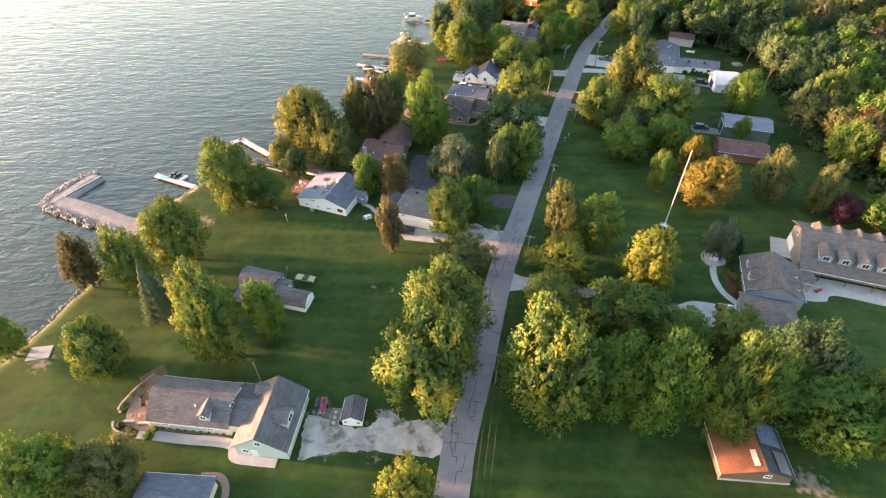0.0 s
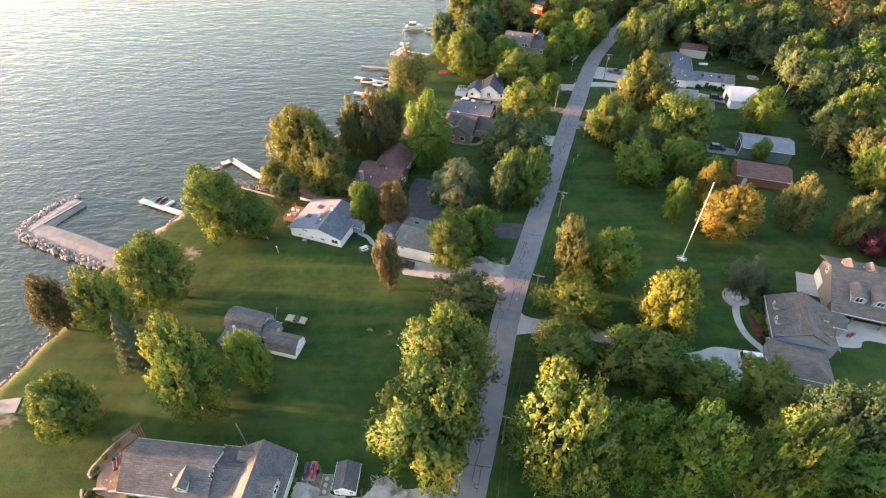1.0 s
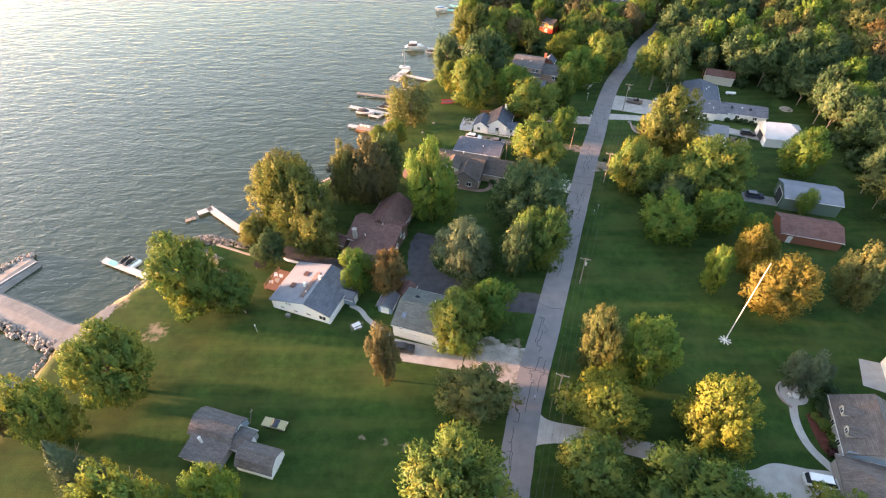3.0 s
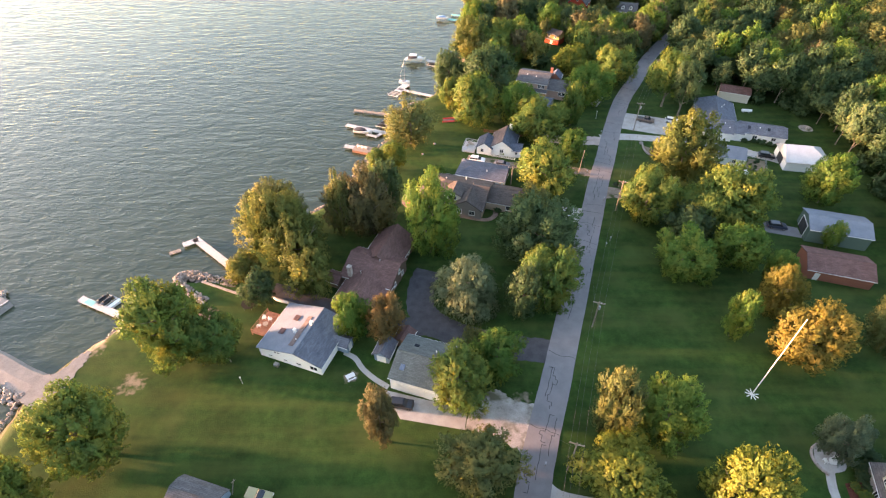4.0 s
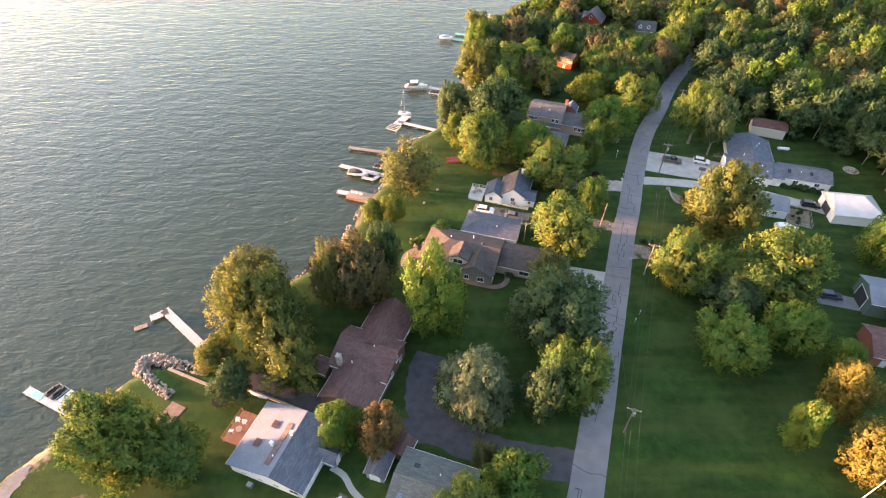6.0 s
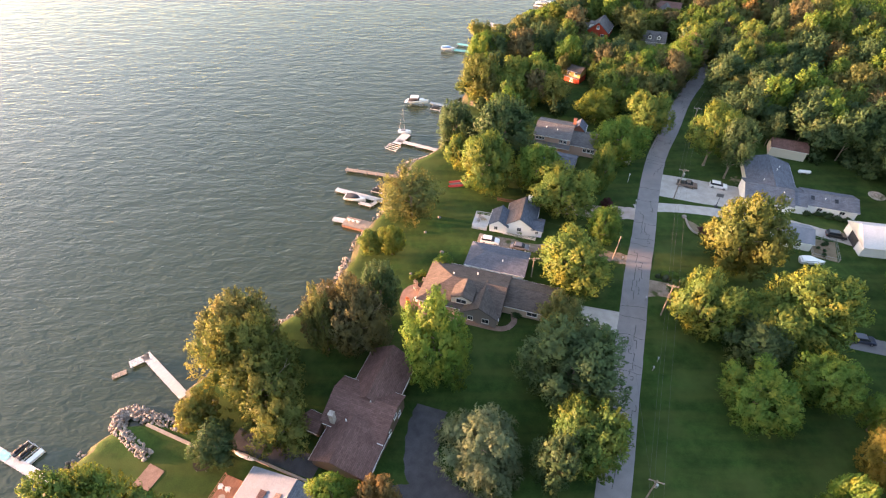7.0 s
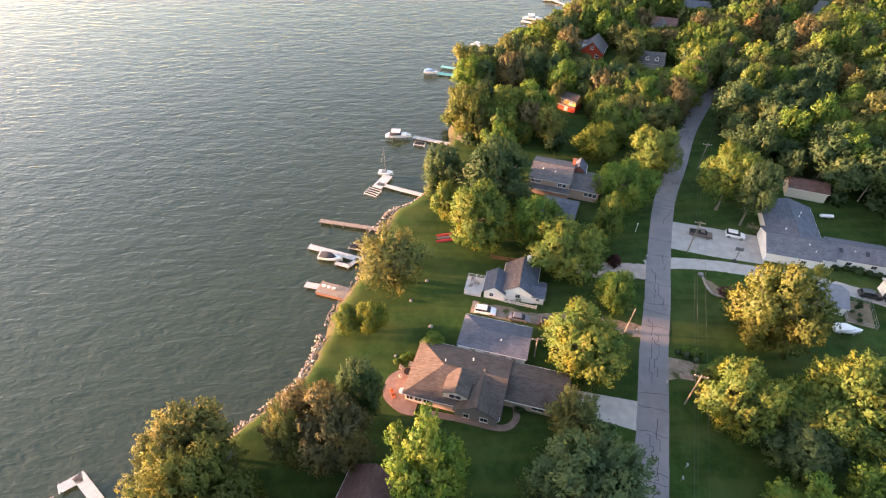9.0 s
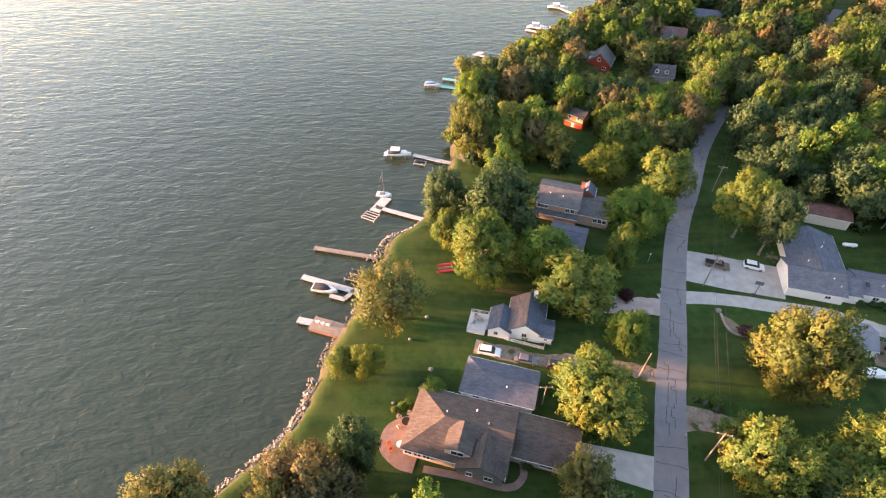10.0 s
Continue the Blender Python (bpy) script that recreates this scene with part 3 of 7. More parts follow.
grove([
    (74, 45, 6.5, 18, "yellow"), (67, 92.6, 3.4, 11.9, "fir"), (73, 95, 1.9, 5.5, "fir"), (60, 118.9, 3.3, 13.9, "green"), (72, 126, 4.6, 13.5, "honey"), (75.8, 134.1, 3.3, 10.4, "green"), (71.9, 113.3, 7, 15, "honey"),
    (54.7, 137.3, 6.8, 12.9, "green"), (69, 140.5, 5.9, 12, "green"), (52, 157.7, 6.6, 15.5, "gold"), (71.7, 155.8, 9.2, 17.2, "gold"), (60.4, 150.2, 6.6, 10.4, "dark"), (67.5, 177.1, 8.9, 21.9, "amber"),
    (90.1, 115.7, 5.4, 15.4, "olive"), (100.2, 109.5, 4.2, 16.1, "olive"), (105, 106, 4.2, 8, "plum"), (113, 104, 5.1, 9.7, "green"), (102.8, 165.1, 5.8, 15.1, "green"),
], "trees of the east lawns", 2)
grove([
    (95.4, 146.4, 2.3, 8.5, "green"), (-43.9, 153.4, 6.9, 16.6, "olive"), (-26, 156, 6.5, 15, "brown"), (-16.3, 161.2, 4.4, 17.1, "dark"), (22.1, 155.3, 5.4, 12.6, "olive"),
    (-21.2, 181.8, 3.3, 6.6, "gold"), (-16.0, 181.2, 3.5, 9.0, "yellow"), (27.6, 171.2, 8.4, 14, "gold"), (-3, 176, 2.4, 4.5, "green"), (37.8, 186.6, 4.7, 10.1, "green"),
    (-11.9, 195.9, 8.2, 16.5, "birchy"), (9.2, 209.6, 8.1, 17.2, "gold"), (0.8, 228.6, 5.7, 17.3, "dark"), (15.1, 223.6, 9.5, 20.1, "dark"), (23.1, 208, 6.2, 15.2, "green"), (29.1, 198.6, 8.9, 13.2, "gold"), (41.3, 207.4, 3.9, 15.1, "gold"),
], "trees of the north gardens", 2)
grove([
    (48.3, 246.9, 6.9, 11.7, "yellow"), (62.5, 238.9, 8, 13.7, "gold"), (49.7, 221.9, 8.2, 15.2, "green"), (10, 261, 6.8, 17, "poplar"), (35.5, 266, 4.2, 12.5, "green"), (80, 269, 6.2, 14.5, "brown"), (87.5, 281, 6.6, 15.5, "green"), (98.5, 294, 6.8, 15, "gold"), (106.5, 303, 6.4, 14, "green"), (92.5, 288, 5.5, 13.5, "olive"), (116, 311, 6.4, 13.5, "gold"), (107, 285.5, 6.0, 14, "dark"), (36, 294, 5.5, 14.5, "dark"), (55.5, 271, 4.4, 11.5, "gold"), (52.4, 270, 2.2, 7, "olive"), (45, 285, 5.4, 14.5, "green"), (53, 283, 5.0, 14, "dark"), (53.4, 276, 2.6, 8.0, "gold"), (42.4, 280, 3.2, 9.5, "olive"), (51.6, 280.5, 3.2, 9.5, "green"), (22, 267, 6.0, 14, "gold"), (30, 269, 5.5, 13.5, "green"), (62, 262, 6.5, 13.5, "olive"), (69, 272, 7, 14, "green"), (57, 254, 5.0, 9, "gold"), (12, 291, 6.1, 13.8, "green"),
    (77, 157, 6.6, 14.5, "yellow"), (65, 155, 7.0, 13.5, "gold"), (51, 163, 4.2, 9.5, "gold"), (84, 225, 5, 13, "green"),
    (27, 256, 3.6, 8, "gold"), (36, 256, 3.4, 8, "olive"), (18, 246, 6, 12, "green"), (-16.6, 203.6, 3.4, 6.8, "birchy"), (1.8, 218.6, 4.4, 11, "gold"),
], "trees of the north gardens", 2)

tree(79.9, 213.8, 5.4, 19.3, "dark", 6, 2, group="trees of the east lawns", label="tall green tree with a bare lower trunk")
tree(76.1, 220.5, 6.5, 19.9, "gold", 6, 2, group="trees of the east lawns", label="tall golden-green tree with a bare lower trunk")


# woods: the edge of the wood east of the road, and the wooded strip by the lake
WOOD_Y = [60, 100, 106, 130, 150, 165, 200, 215, 224, 232, 240, 252, 262, 277, 297, 313, 330, 346, 400, 460]
WOOD_X = [110, 121, 118, 110, 112, 117, 123, 119, 99, 95, 89, 86, 91, 100, 115, 131, 149, 167, 226, 280]
HOUSE_SPOTS = [(34, 236, 14), (32, 219, 8), (66, 322, 8), (86, 311, 8), (102, 352, 10), (128, 372, 8)]
CLEARINGS = [(41, 53, 254, 279), (2, 4, 280, 287), (59, 74, 303, 328), (80, 93, 294, 317), (92, 112, 332, 358), (120, 136, 355, 378)]  # gardens: x0, x1, y0, y1


def wood_spots():
    rng = random.Random(11)
    out = []
    row = 0
    y = 92.0
    while y < 440:
        x = -10.0 + (row % 2) * 3.9
        while x < 300:
            px, py = x + rng.uniform(-2.4, 2.4), y + rng.uniform(-2.2, 2.2)
            east = px > np.interp(py, WOOD_Y, WOOD_X) + 2
            roadx = np.interp(py, [q[1] for q in ROAD], [q[0] for q in ROAD])
            if py > 300 and abs(px - roadx) < 8.5:
                east = False
            west = py > 254 and shore_x(py) + 2.5 < px < roadx - (6.5 if py < 275 else 4)
            reach = 30 + 0.62 * (py + 40)  # beyond this the wood is out of sight
            clear = all(math.hypot(px - a, (py - b) * (0.55 if py < b else 1.2)) > c for a, b, c in HOUSE_SPOTS) and not any(x0 < px < x1 and y0 < py < y1 for x0, x1, y0, y1 in CLEARINGS)
            clear = clear and not (px < 46 and abs(py - 278 - 0.158 * (47 - px)) < 8)
            if (east or west) and px < max(reach, 150) and clear:
                out.append((px, py))
            x += 7.8
        y += 6.9
        row += 1
    return out


def garden_height(x, y, h):
    """Lower trees in the gardens south of the houses in the wood."""
    if y > 300:  # low bushes along the far shore
        h = min(h, 4.5 + 0.45 * max(0, x - shore_x(y)))
    for a, b, _ in HOUSE_SPOTS[2:]:
        if abs(x - a * (y + 20) / (b + 20)) < 9 and -4 < b - y < 45:
            h = min(h, 3.0 + 0.26 * max(b - y, 0))
    return h


SPOTS = wood_spots()
NEAR_WOOD = [p for p in SPOTS if p[1] < 330 and p[0] < np.interp(p[1], WOOD_Y, WOOD_X) + 30]
NEAR_WOOD = sorted(NEAR_WOOD, key=lambda p: p[1])[:175]
near_set = set(NEAR_WOOD)
rng = random.Random(3)
WOOD_KINDS = ["green", "gold", "olive", "dark", "brown", "orange", "yellow", "amber"]


def wood_kind(px, py):
    inward = px - np.interp(py, WOOD_Y, WOOD_X)
    if px < 40 + 0.2 * py:  # wooded gardens by the lake
        odds = [22, 24, 20, 12, 5, 0, 3, 14]
    elif 165 < py < 285 and inward < 40:  # tall wood edge behind the ranch house; its shade put into darker leaf kinds
        odds = [26, 3, 5, 64, 2, 0, 0, 0]
    elif py < 190:
        odds = [24, 24, 26, 10, 6, 5, 0, 5]
    else:
        odds = [12, 18, 36, 12, 13, 4, 0, 5]
    return rng.choices(WOOD_KINDS, odds)[0]


def wood_size(px, py):
    """Crown radius, full height and bare trunk of a woodland tree."""
    if px < np.interp(py, [q[1] for q in ROAD], [q[0] for q in ROAD]):
        return rng.uniform(3.9, 6.2), garden_height(px, py, rng.uniform(10, 15.5)), rng.uniform(1.6, 3.2)
    return rng.uniform(3.9, 6.2), rng.uniform(11, 19), rng.uniform(3.4, 6.2)


for px, py in NEAR_WOOD:
    kind = wood_kind(px, py)
    r, h, low = wood_size(px, py)
    tree(px, py, r, h, kind, low, 1, group="woodland", label="woodland tree with a dense mixed green crown")


def far_wood():
    crowns = [crown_quads(k, "round", 3400, 0.055) for k in range(10)] + [crown_quads(k, "round", 1500, 0.085) for k in range(10, 20)]
    by_leaf = {}
    for px, py in SPOTS:
        if (px, py) in near_set:
            continue
        q, soft = crowns[rng.randrange(10) + (0 if py < 340 else 10)]
        r, h, low = wood_size(px, py)
        low = min(low, h * 0.3)
        a = rng.uniform(0, 6.28)
        c, s = math.cos(a), math.sin(a)
        turn = np.array([[c, s, 0], [-s, c, 0], [0, 0, 1]])
        q = q @ turn
        mid = q.mean(1, keepdims=True)
        by_leaf.setdefault(KINDS[wood_kind(px, py)][0], []).append((mid * np.array([r, r, h - low]) + (q - mid) * 5.4 + np.array([px, py, G + low]), soft @ turn))
    for leaf, clumps in by_leaf.items():
        me = leaf_mesh("woodland", np.concatenate([c[0] for c in clumps]), np.concatenate([c[1] for c in clumps]), LEAF[leaf])
        tagged(new("woodland", me), "distant dense woodland canopy with " + leaf + " leaves", "woods", "", "stuff")


def understory():
    """Bushes and saplings inside the wood's edge, dark-leaved to stand for its unlit interior."""
    rng = random.Random(21)
    quads, softs = [], []
    for px, py in SPOTS:
        edge = px - np.interp(py, WOOD_Y, WOOD_X)
        lake_side = px < np.interp(py, [q[1] for q in ROAD], [q[0] for q in ROAD])
        if py > 300 or edge > 26 or (edge < 5 and not lake_side):
            continue
        q, soft = crown_quads(rng.randrange(30), "round", 800, 0.11)
        r, h = rng.uniform(3.0, 4.4), rng.uniform(3.0, 6.5)
        c = q.mean(1, keepdims=True)
        q = c * np.array([r, r, h]) + (q - c) * 3.4 + np.array([px + rng.uniform(-3, 3), py + rng.uniform(-3, 3), G])
        quads.append(q)
        softs.append(soft)
    me = leaf_mesh("undergrowth", np.concatenate(quads), np.concatenate(softs), LEAF["dark"])
    return tagged(new("undergrowth", me), "dark green undergrowth below the woodland trees", "undergrowth", "", "stuff")


understory()
if len(SPOTS) > len(NEAR_WOOD):
    far_wood()


# ---- houses ----
def shingles(name, c1, c2):
    """Roof shingles: courses and single tabs by fine brick pattern relief, stains at large scale."""
    m = material(name, c1, c2, 0.5, 0.92, 0.0, 6.0)
    n, l = m.node_tree.nodes, m.node_tree.links
    b = n["Principled BSDF"]
    tc = n.new("ShaderNodeTexCoord")
    br = n.new("ShaderNodeTexBrick")
    br.inputs["Scale"].default_value = 1.0
    br.inputs["Brick Width"].default_value, br.inputs["Row Height"].default_value = 0.9, 0.28
    br.inputs["Mortar Size"].default_value = 0.02
    br.inputs["Color1"].default_value, br.inputs["Color2"].default_value = (0.8, 0.8, 0.8, 1), (1.12, 1.12, 1.12, 1)
    br.inputs["Mortar"].default_value = (0.6, 0.6, 0.6, 1)
    l.new(tc.outputs["Object"], br.inputs[0])
    mx = n.new("ShaderNodeMix")
    mx.data_type, mx.blend_type = "RGBA", "MULTIPLY"
    mx.inputs[0].default_value = 1.0
    was = b.inputs["Base Color"].links[0].from_socket
    l.new(was, mx.inputs[6])
    l.new(br.outputs[0], mx.inputs[7])
    l.new(mx.outputs[2], b.inputs["Base Color"])
    return m


ROOF_GREY = shingles("roof_grey", (0.1, 0.098, 0.1), (0.15, 0.145, 0.147))
ROOF_BLUE = shingles("roof_blue_grey", (0.1, 0.112, 0.138), (0.14, 0.154, 0.184))
ROOF_PALE = material("roof_pale_metal", (0.145, 0.17, 0.205), (0.19, 0.218, 0.255), 0.5, 0.85, 0.1)
ROOF_BROWN = shingles("roof_brown", (0.125, 0.07, 0.062), (0.175, 0.104, 0.092))
ROOF_TAN = shingles("roof_tan", (0.074, 0.062, 0.056), (0.108, 0.092, 0.084))
ROOF_TAUPE = shingles("roof_taupe", (0.115, 0.1, 0.092), (0.16, 0.14, 0.13))
ROOF_SLATE = shingles("roof_slate_blue", (0.075, 0.09, 0.12), (0.11, 0.126, 0.16))
ROOF_SAGE = shingles("roof_sage_grey", (0.115, 0.128, 0.12), (0.155, 0.17, 0.16))
# rose shingles: the sun's pink put into the colour for the cottage's west slope
ROOF_ROSE = shingles("roof_rose", (0.15, 0.115, 0.105), (0.2, 0.155, 0.142))
ROOF_RUST = material("roof_rust", (0.13, 0.055, 0.03), (0.21, 0.095, 0.05), 0.5, 0.8, 0.2)
ROOF_DARK_METAL = material("roof_dark_metal", (0.05, 0.05, 0.056), (0.1, 0.1, 0.11), 0.5, 0.55, 0.2, metal=0.3)
TARP = material("tarpaulin", (0.06, 0.11, 0.2), (0.2, 0.23, 0.27), 0.9, 0.6, 0.8, 3.0)
PALE_PANEL = material("pale_panel", (0.5, 0.44, 0.33), (0.6, 0.53, 0.42), 0.8, 0.7)
ROOF_WHITE = material("roof_white_metal", (0.46, 0.475, 0.48), (0.58, 0.59, 0.59), 0.4, 0.5, 0.05)
SIDING = {}
# two-storey house walls: tan with the low sun's pink put into the colour
for _n, _c in (("white", (0.84, 0.83, 0.8)), ("sage", (0.5, 0.56, 0.5)), ("tan", (0.48, 0.37, 0.28)), ("grey", (0.3, 0.29, 0.28)), ("brown", (0.17, 0.115, 0.08)),
               ("green", (0.1, 0.15, 0.12)), ("brick", (0.3, 0.12, 0.08)), ("red", (0.42, 0.06, 0.03)), ("yellow", (0.5, 0.34, 0.12)), ("blue", (0.22, 0.29, 0.36)), ("sunlit_tan", (0.5, 0.34, 0.27)), ("cream", (0.6, 0.54, 0.44)), ("taupe", (0.25, 0.215, 0.19))):
    SIDING[_n] = material("siding_" + _n, tuple(v * 0.88 for v in _c), _c, 0.4, 0.75, 0.15, 3.0, stretch=(0.3, 0.3, 9.0))
WHITE_PIPE = material("white_enamel", (0.62, 0.62, 0.6), (0.74, 0.74, 0.72), 2.0, 0.5)
# unlit insides of open doorways, painted as flat dark panels
OPENING_DARK = material("opening_dark", (0.035, 0.038, 0.04), (0.06, 0.062, 0.064), 0.8, 0.8)
TRIM = material("white_trim", (0.7, 0.69, 0.66), (0.8, 0.79, 0.76), 1.0, 0.6)
GLASS = material("window_glass", (0.02, 0.024, 0.03), (0.035, 0.04, 0.05), 0.6, 0.06)
WOOD = material("weathered_wood", (0.24, 0.2, 0.17), (0.38, 0.33, 0.28), 1.2, 0.9, 0.3, stretch=(0.4, 4, 1))
REDWOOD = material("stained_deck_wood", (0.17, 0.088, 0.06), (0.27, 0.145, 0.1), 1.2, 0.8, 0.3, stretch=(0.4, 4, 1))
METAL = material("grey_metal", (0.3, 0.3, 0.31), (0.42, 0.42, 0.43), 2.0, 0.45, metal=0.8)
BRICK_PAVE = material("brick_paving", (0.2, 0.13, 0.105), (0.3, 0.205, 0.165), 1.2, 0.9, 0.3)


def gable_walls(L, W, eave, ridge, split=0.5, eave2=None):
    """Walls of a block with gables at its x ends; split: the ridge's place across."""
    y0, y1, yr = -W / 2, W / 2, -W / 2 + W * split
    bm = bmesh.new()
    ends = []
    for x in (-L / 2, L / 2):
        ends.append([bm.verts.new((x, *p)) for p in ((y0, -0.3), (y1, -0.3), (y1, eave if eave2 is None else eave2), (yr, ridge), (y0, eave))])
    a, b = ends
    bm.faces.new(a[::-1])
    bm.faces.new(b)
    for k in range(5):
        if k == 0:
            continue
        bm.faces.new((a[k], a[(k + 1) % 5], b[(k + 1) % 5], b[k]))
    bmesh.ops.recalc_face_normals(bm, faces=bm.faces)
    return bm


def gable_roof(L, W, eave, ridge, split=0.5, over=0.4, t=0.18, eave2=None, half=0):
    """A ridged roof; half: -1 or 1 gives only the slope at -y or +y."""
    eave2 = eave if eave2 is None else eave2
    y0, y1, yr = -W / 2, W / 2, -W / 2 + W * split
    s0, s1 = (ridge - eave) / (yr - y0), (ridge - eave2) / (y1 - yr)
    prof = [(y0 - over, eave - over * s0), (yr, ridge), (y1 + over, eave2 - over * s1)]
    bm = bmesh.new()
    ends = []
    for x in (-L / 2 - over * 0.7, L / 2 + over * 0.7):
        low = [bm.verts.new((x, y, z + 0.02)) for y, z in prof]
        top = [bm.verts.new((x, y, z + t + 0.02)) for y, z in prof]
        ends.append(low + top[::-1])
    a, b = ends
    keep = {0: range(6), -1: (0, 4, 5), 1: (1, 2, 3)}[half]
    for k in keep:
        bm.faces.new((a[k], b[k], b[(k + 1) % 6], a[(k + 1) % 6]))
    for e in (a, b):
        if half <= 0:
            bm.faces.new((e[0], e[1], e[4], e[5]))
        if half >= 0:
            bm.faces.new((e[1], e[2], e[3], e[4]))
    if half:
        for v in [v for v in bm.verts if not v.link_faces]:
            bm.verts.remove(v)
    bmesh.ops.recalc_face_normals(bm, faces=bm.faces)
    return bm


def hip_roof(L, W, eave, ridge, over=0.4, t=0.18, ends=(1, 1)):
    x, y = L / 2 + over, W / 2 + over
    xa, xb = -x + (y if ends[0] else 0), x - (y if ends[1] else 0)
    z = eave - over * (ridge - eave) / (W / 2)
    bm = bmesh.new()
    low = [bm.verts.new((p[0], p[1], z)) for p in ((-x, -y), (x, -y), (x, y), (-x, y))]
    top = [bm.verts.new((p[0], p[1], z + t)) for p in ((-x, -y), (x, -y), (x, y), (-x, y))]
    r0, r1 = bm.verts.new((xa, 0, ridge + t)), bm.verts.new((xb, 0, ridge + t))
    bm.faces.new(low[::-1])
    for k in range(4):
        bm.faces.new((low[k], low[(k + 1) % 4], top[(k + 1) % 4], top[k]))
    bm.faces.new((top[0], top[1], r1, r0))
    bm.faces.new((top[2], top[3], r0, r1))
    bm.faces.new((top[1], top[2], r1))
    bm.faces.new((top[3], top[0], r0))
    bmesh.ops.recalc_face_normals(bm, faces=bm.faces)
    return bm


FACES = {"s": (0, -1, 0), "n": (0, 1, 180), "e": (1, 0, 90), "w": (-1, 0, -90)}


def window(parent, L, W, side, u, z, w=1.0, h=1.1, name="window"):
    """A framed window on a wall face: frame proud of the wall, pane, crossbar and sill."""
    dx, dy, rot = FACES[side]
    at = Vector((dx * L / 2, dy * W / 2, z)) + (Vector((u, 0, 0)) if dy else Vector((0, u, 0)))
    m = Matrix.Translation(at) @ pose(0, 0, 0, 0, 0, rot)
    bm = bmesh.new()
    for x0, x1, z0, z1 in ((-w / 2 - 0.1, w / 2 + 0.1, h / 2, h / 2 + 0.1), (-w / 2 - 0.1, w / 2 + 0.1, -h / 2 - 0.1, -h / 2), (-w / 2 - 0.1, -w / 2, -h / 2, h / 2), (w / 2, w / 2 + 0.1, -h / 2, h / 2), (-0.03, 0.03, -h / 2, h / 2)):
        box(bm, x0, x1, -0.09, 0.02, z0, z1, m)
    f = part(name, bm, TRIM, parent)
    boxed("pane", -w / 2, w / 2, -0.045, 0.01, -h / 2, h / 2, GLASS, f, m=m)
    boxed("sill", -w / 2 - 0.14, w / 2 + 0.14, -0.14, 0.02, -h / 2 - 0.16, -h / 2 - 0.1, TRIM, f, m=m)
    return f


def door(parent, L, W, side, u, w=0.95, h=2.05, mat=None, name="door", panels=0):
    dx, dy, rot = FACES[side]
    at = Vector((dx * L / 2, dy * W / 2, 0)) + (Vector((u, 0, 0)) if dy else Vector((0, u, 0)))
    m = Matrix.Translation(at) @ pose(0, 0, 0, 0, 0, rot)
    bm = box(bmesh.new(), -w / 2, w / 2, -0.07, 0.02, 0.02, h, m)
    for k in range(panels):
        z0 = 0.08 + k * (h - 0.1) / panels
        box(bm, -w / 2 + 0.08, w / 2 - 0.08, -0.1, -0.07, z0 + 0.04, z0 + (h - 0.1) / panels - 0.04, m)
    d = part(name, bm, mat or TRIM, parent)
    fr = bmesh.new()
    for x0, x1, z0, z1 in ((-w / 2 - 0.1, -w / 2, 0, h + 0.1), (w / 2, w / 2 + 0.1, 0, h + 0.1), (-w / 2, w / 2, h, h + 0.1)):
        box(fr, x0, x1, -0.12, 0.02, z0, z1, m)
    part("frame", fr, TRIM, d)
    return d


def block(parent, L, W, eave, ridge, wall, roof, at=(0, 0, 0), turn=0, kind="gable", split=0.5, over=0.4, wins=(), doors=(), roof_label="", eave2=None, roof2=None):
    """One block of a house: walls, roof, fascia, gutter, and its openings. wins: (side, along, height, width, tall)."""
    sub = Matrix.Translation(at) @ pose(0, 0, 0, 0, 0, turn)
    bits = []
    if kind == "gable":
        bits.append(part("wall", gable_walls(L, W, eave, ridge, split, eave2), wall, parent))
        if roof2:
            bits.append(part("roof", gable_roof(L, W, eave, ridge, split, over, eave2=eave2, half=1), roof, parent, roof_label))
            bits.append(part("roof", gable_roof(L, W, eave, ridge, split, over, eave2=eave2, half=-1), roof2, parent, "darker grey shingle slope"))
        else:
            bits.append(part("roof", gable_roof(L, W, eave, ridge, split, over, eave2=eave2), roof, parent, roof_label))
        bm = bmesh.new()
        tube(bm, (-L / 2 - over * 0.7, -W / 2 + W * split, ridge + 0.2), (L / 2 + over * 0.7, -W / 2 + W * split, ridge + 0.2), 0.1, 0.1, 6)
        bits.append(part("ridge_cap", bm, roof, parent))
    else:
        bits.append(boxed("wall", -L / 2, L / 2, -W / 2, W / 2, -0.3, eave, wall, parent))
        bits.append(part("roof", hip_roof(L, W, eave, ridge, over, ends={"hip": (1, 1), "hipw": (1, 0), "hipe": (0, 1)}[kind]), roof, parent, roof_label))
    s0 = (ridge - eave) / (W * split) if kind == "gable" else (ridge - eave) / (W / 2)
    for y, sg in ((-W / 2 - over, -1), (W / 2 + over, 1)):
        z = eave - over * s0
        if sg > 0 and kind == "gable" and (eave2 is not None or split != 0.5):
            e2 = eave if eave2 is None else eave2
            z = e2 - over * (ridge - e2) / (W * (1 - split))
        bits.append(boxed("gutter", -L / 2 - over * 0.6, L / 2 + over * 0.6, y - (0.08 if sg < 0 else 0.0), y + (0.0 if sg < 0 else 0.08), z + 0.05, z + 0.14, TRIM, parent))
    for side, u, z, w, h in wins:
        bits.append(window(parent, L, W, side, u, z, w, h))
    for side, u, w, h, panels in doors:
        bits.append(door(parent, L, W, side, u, w, h, None, "garage_door" if w > 1.8 else "door", panels))
    for b in bits:
        b.matrix_basis = sub @ b.matrix_basis
    return bits


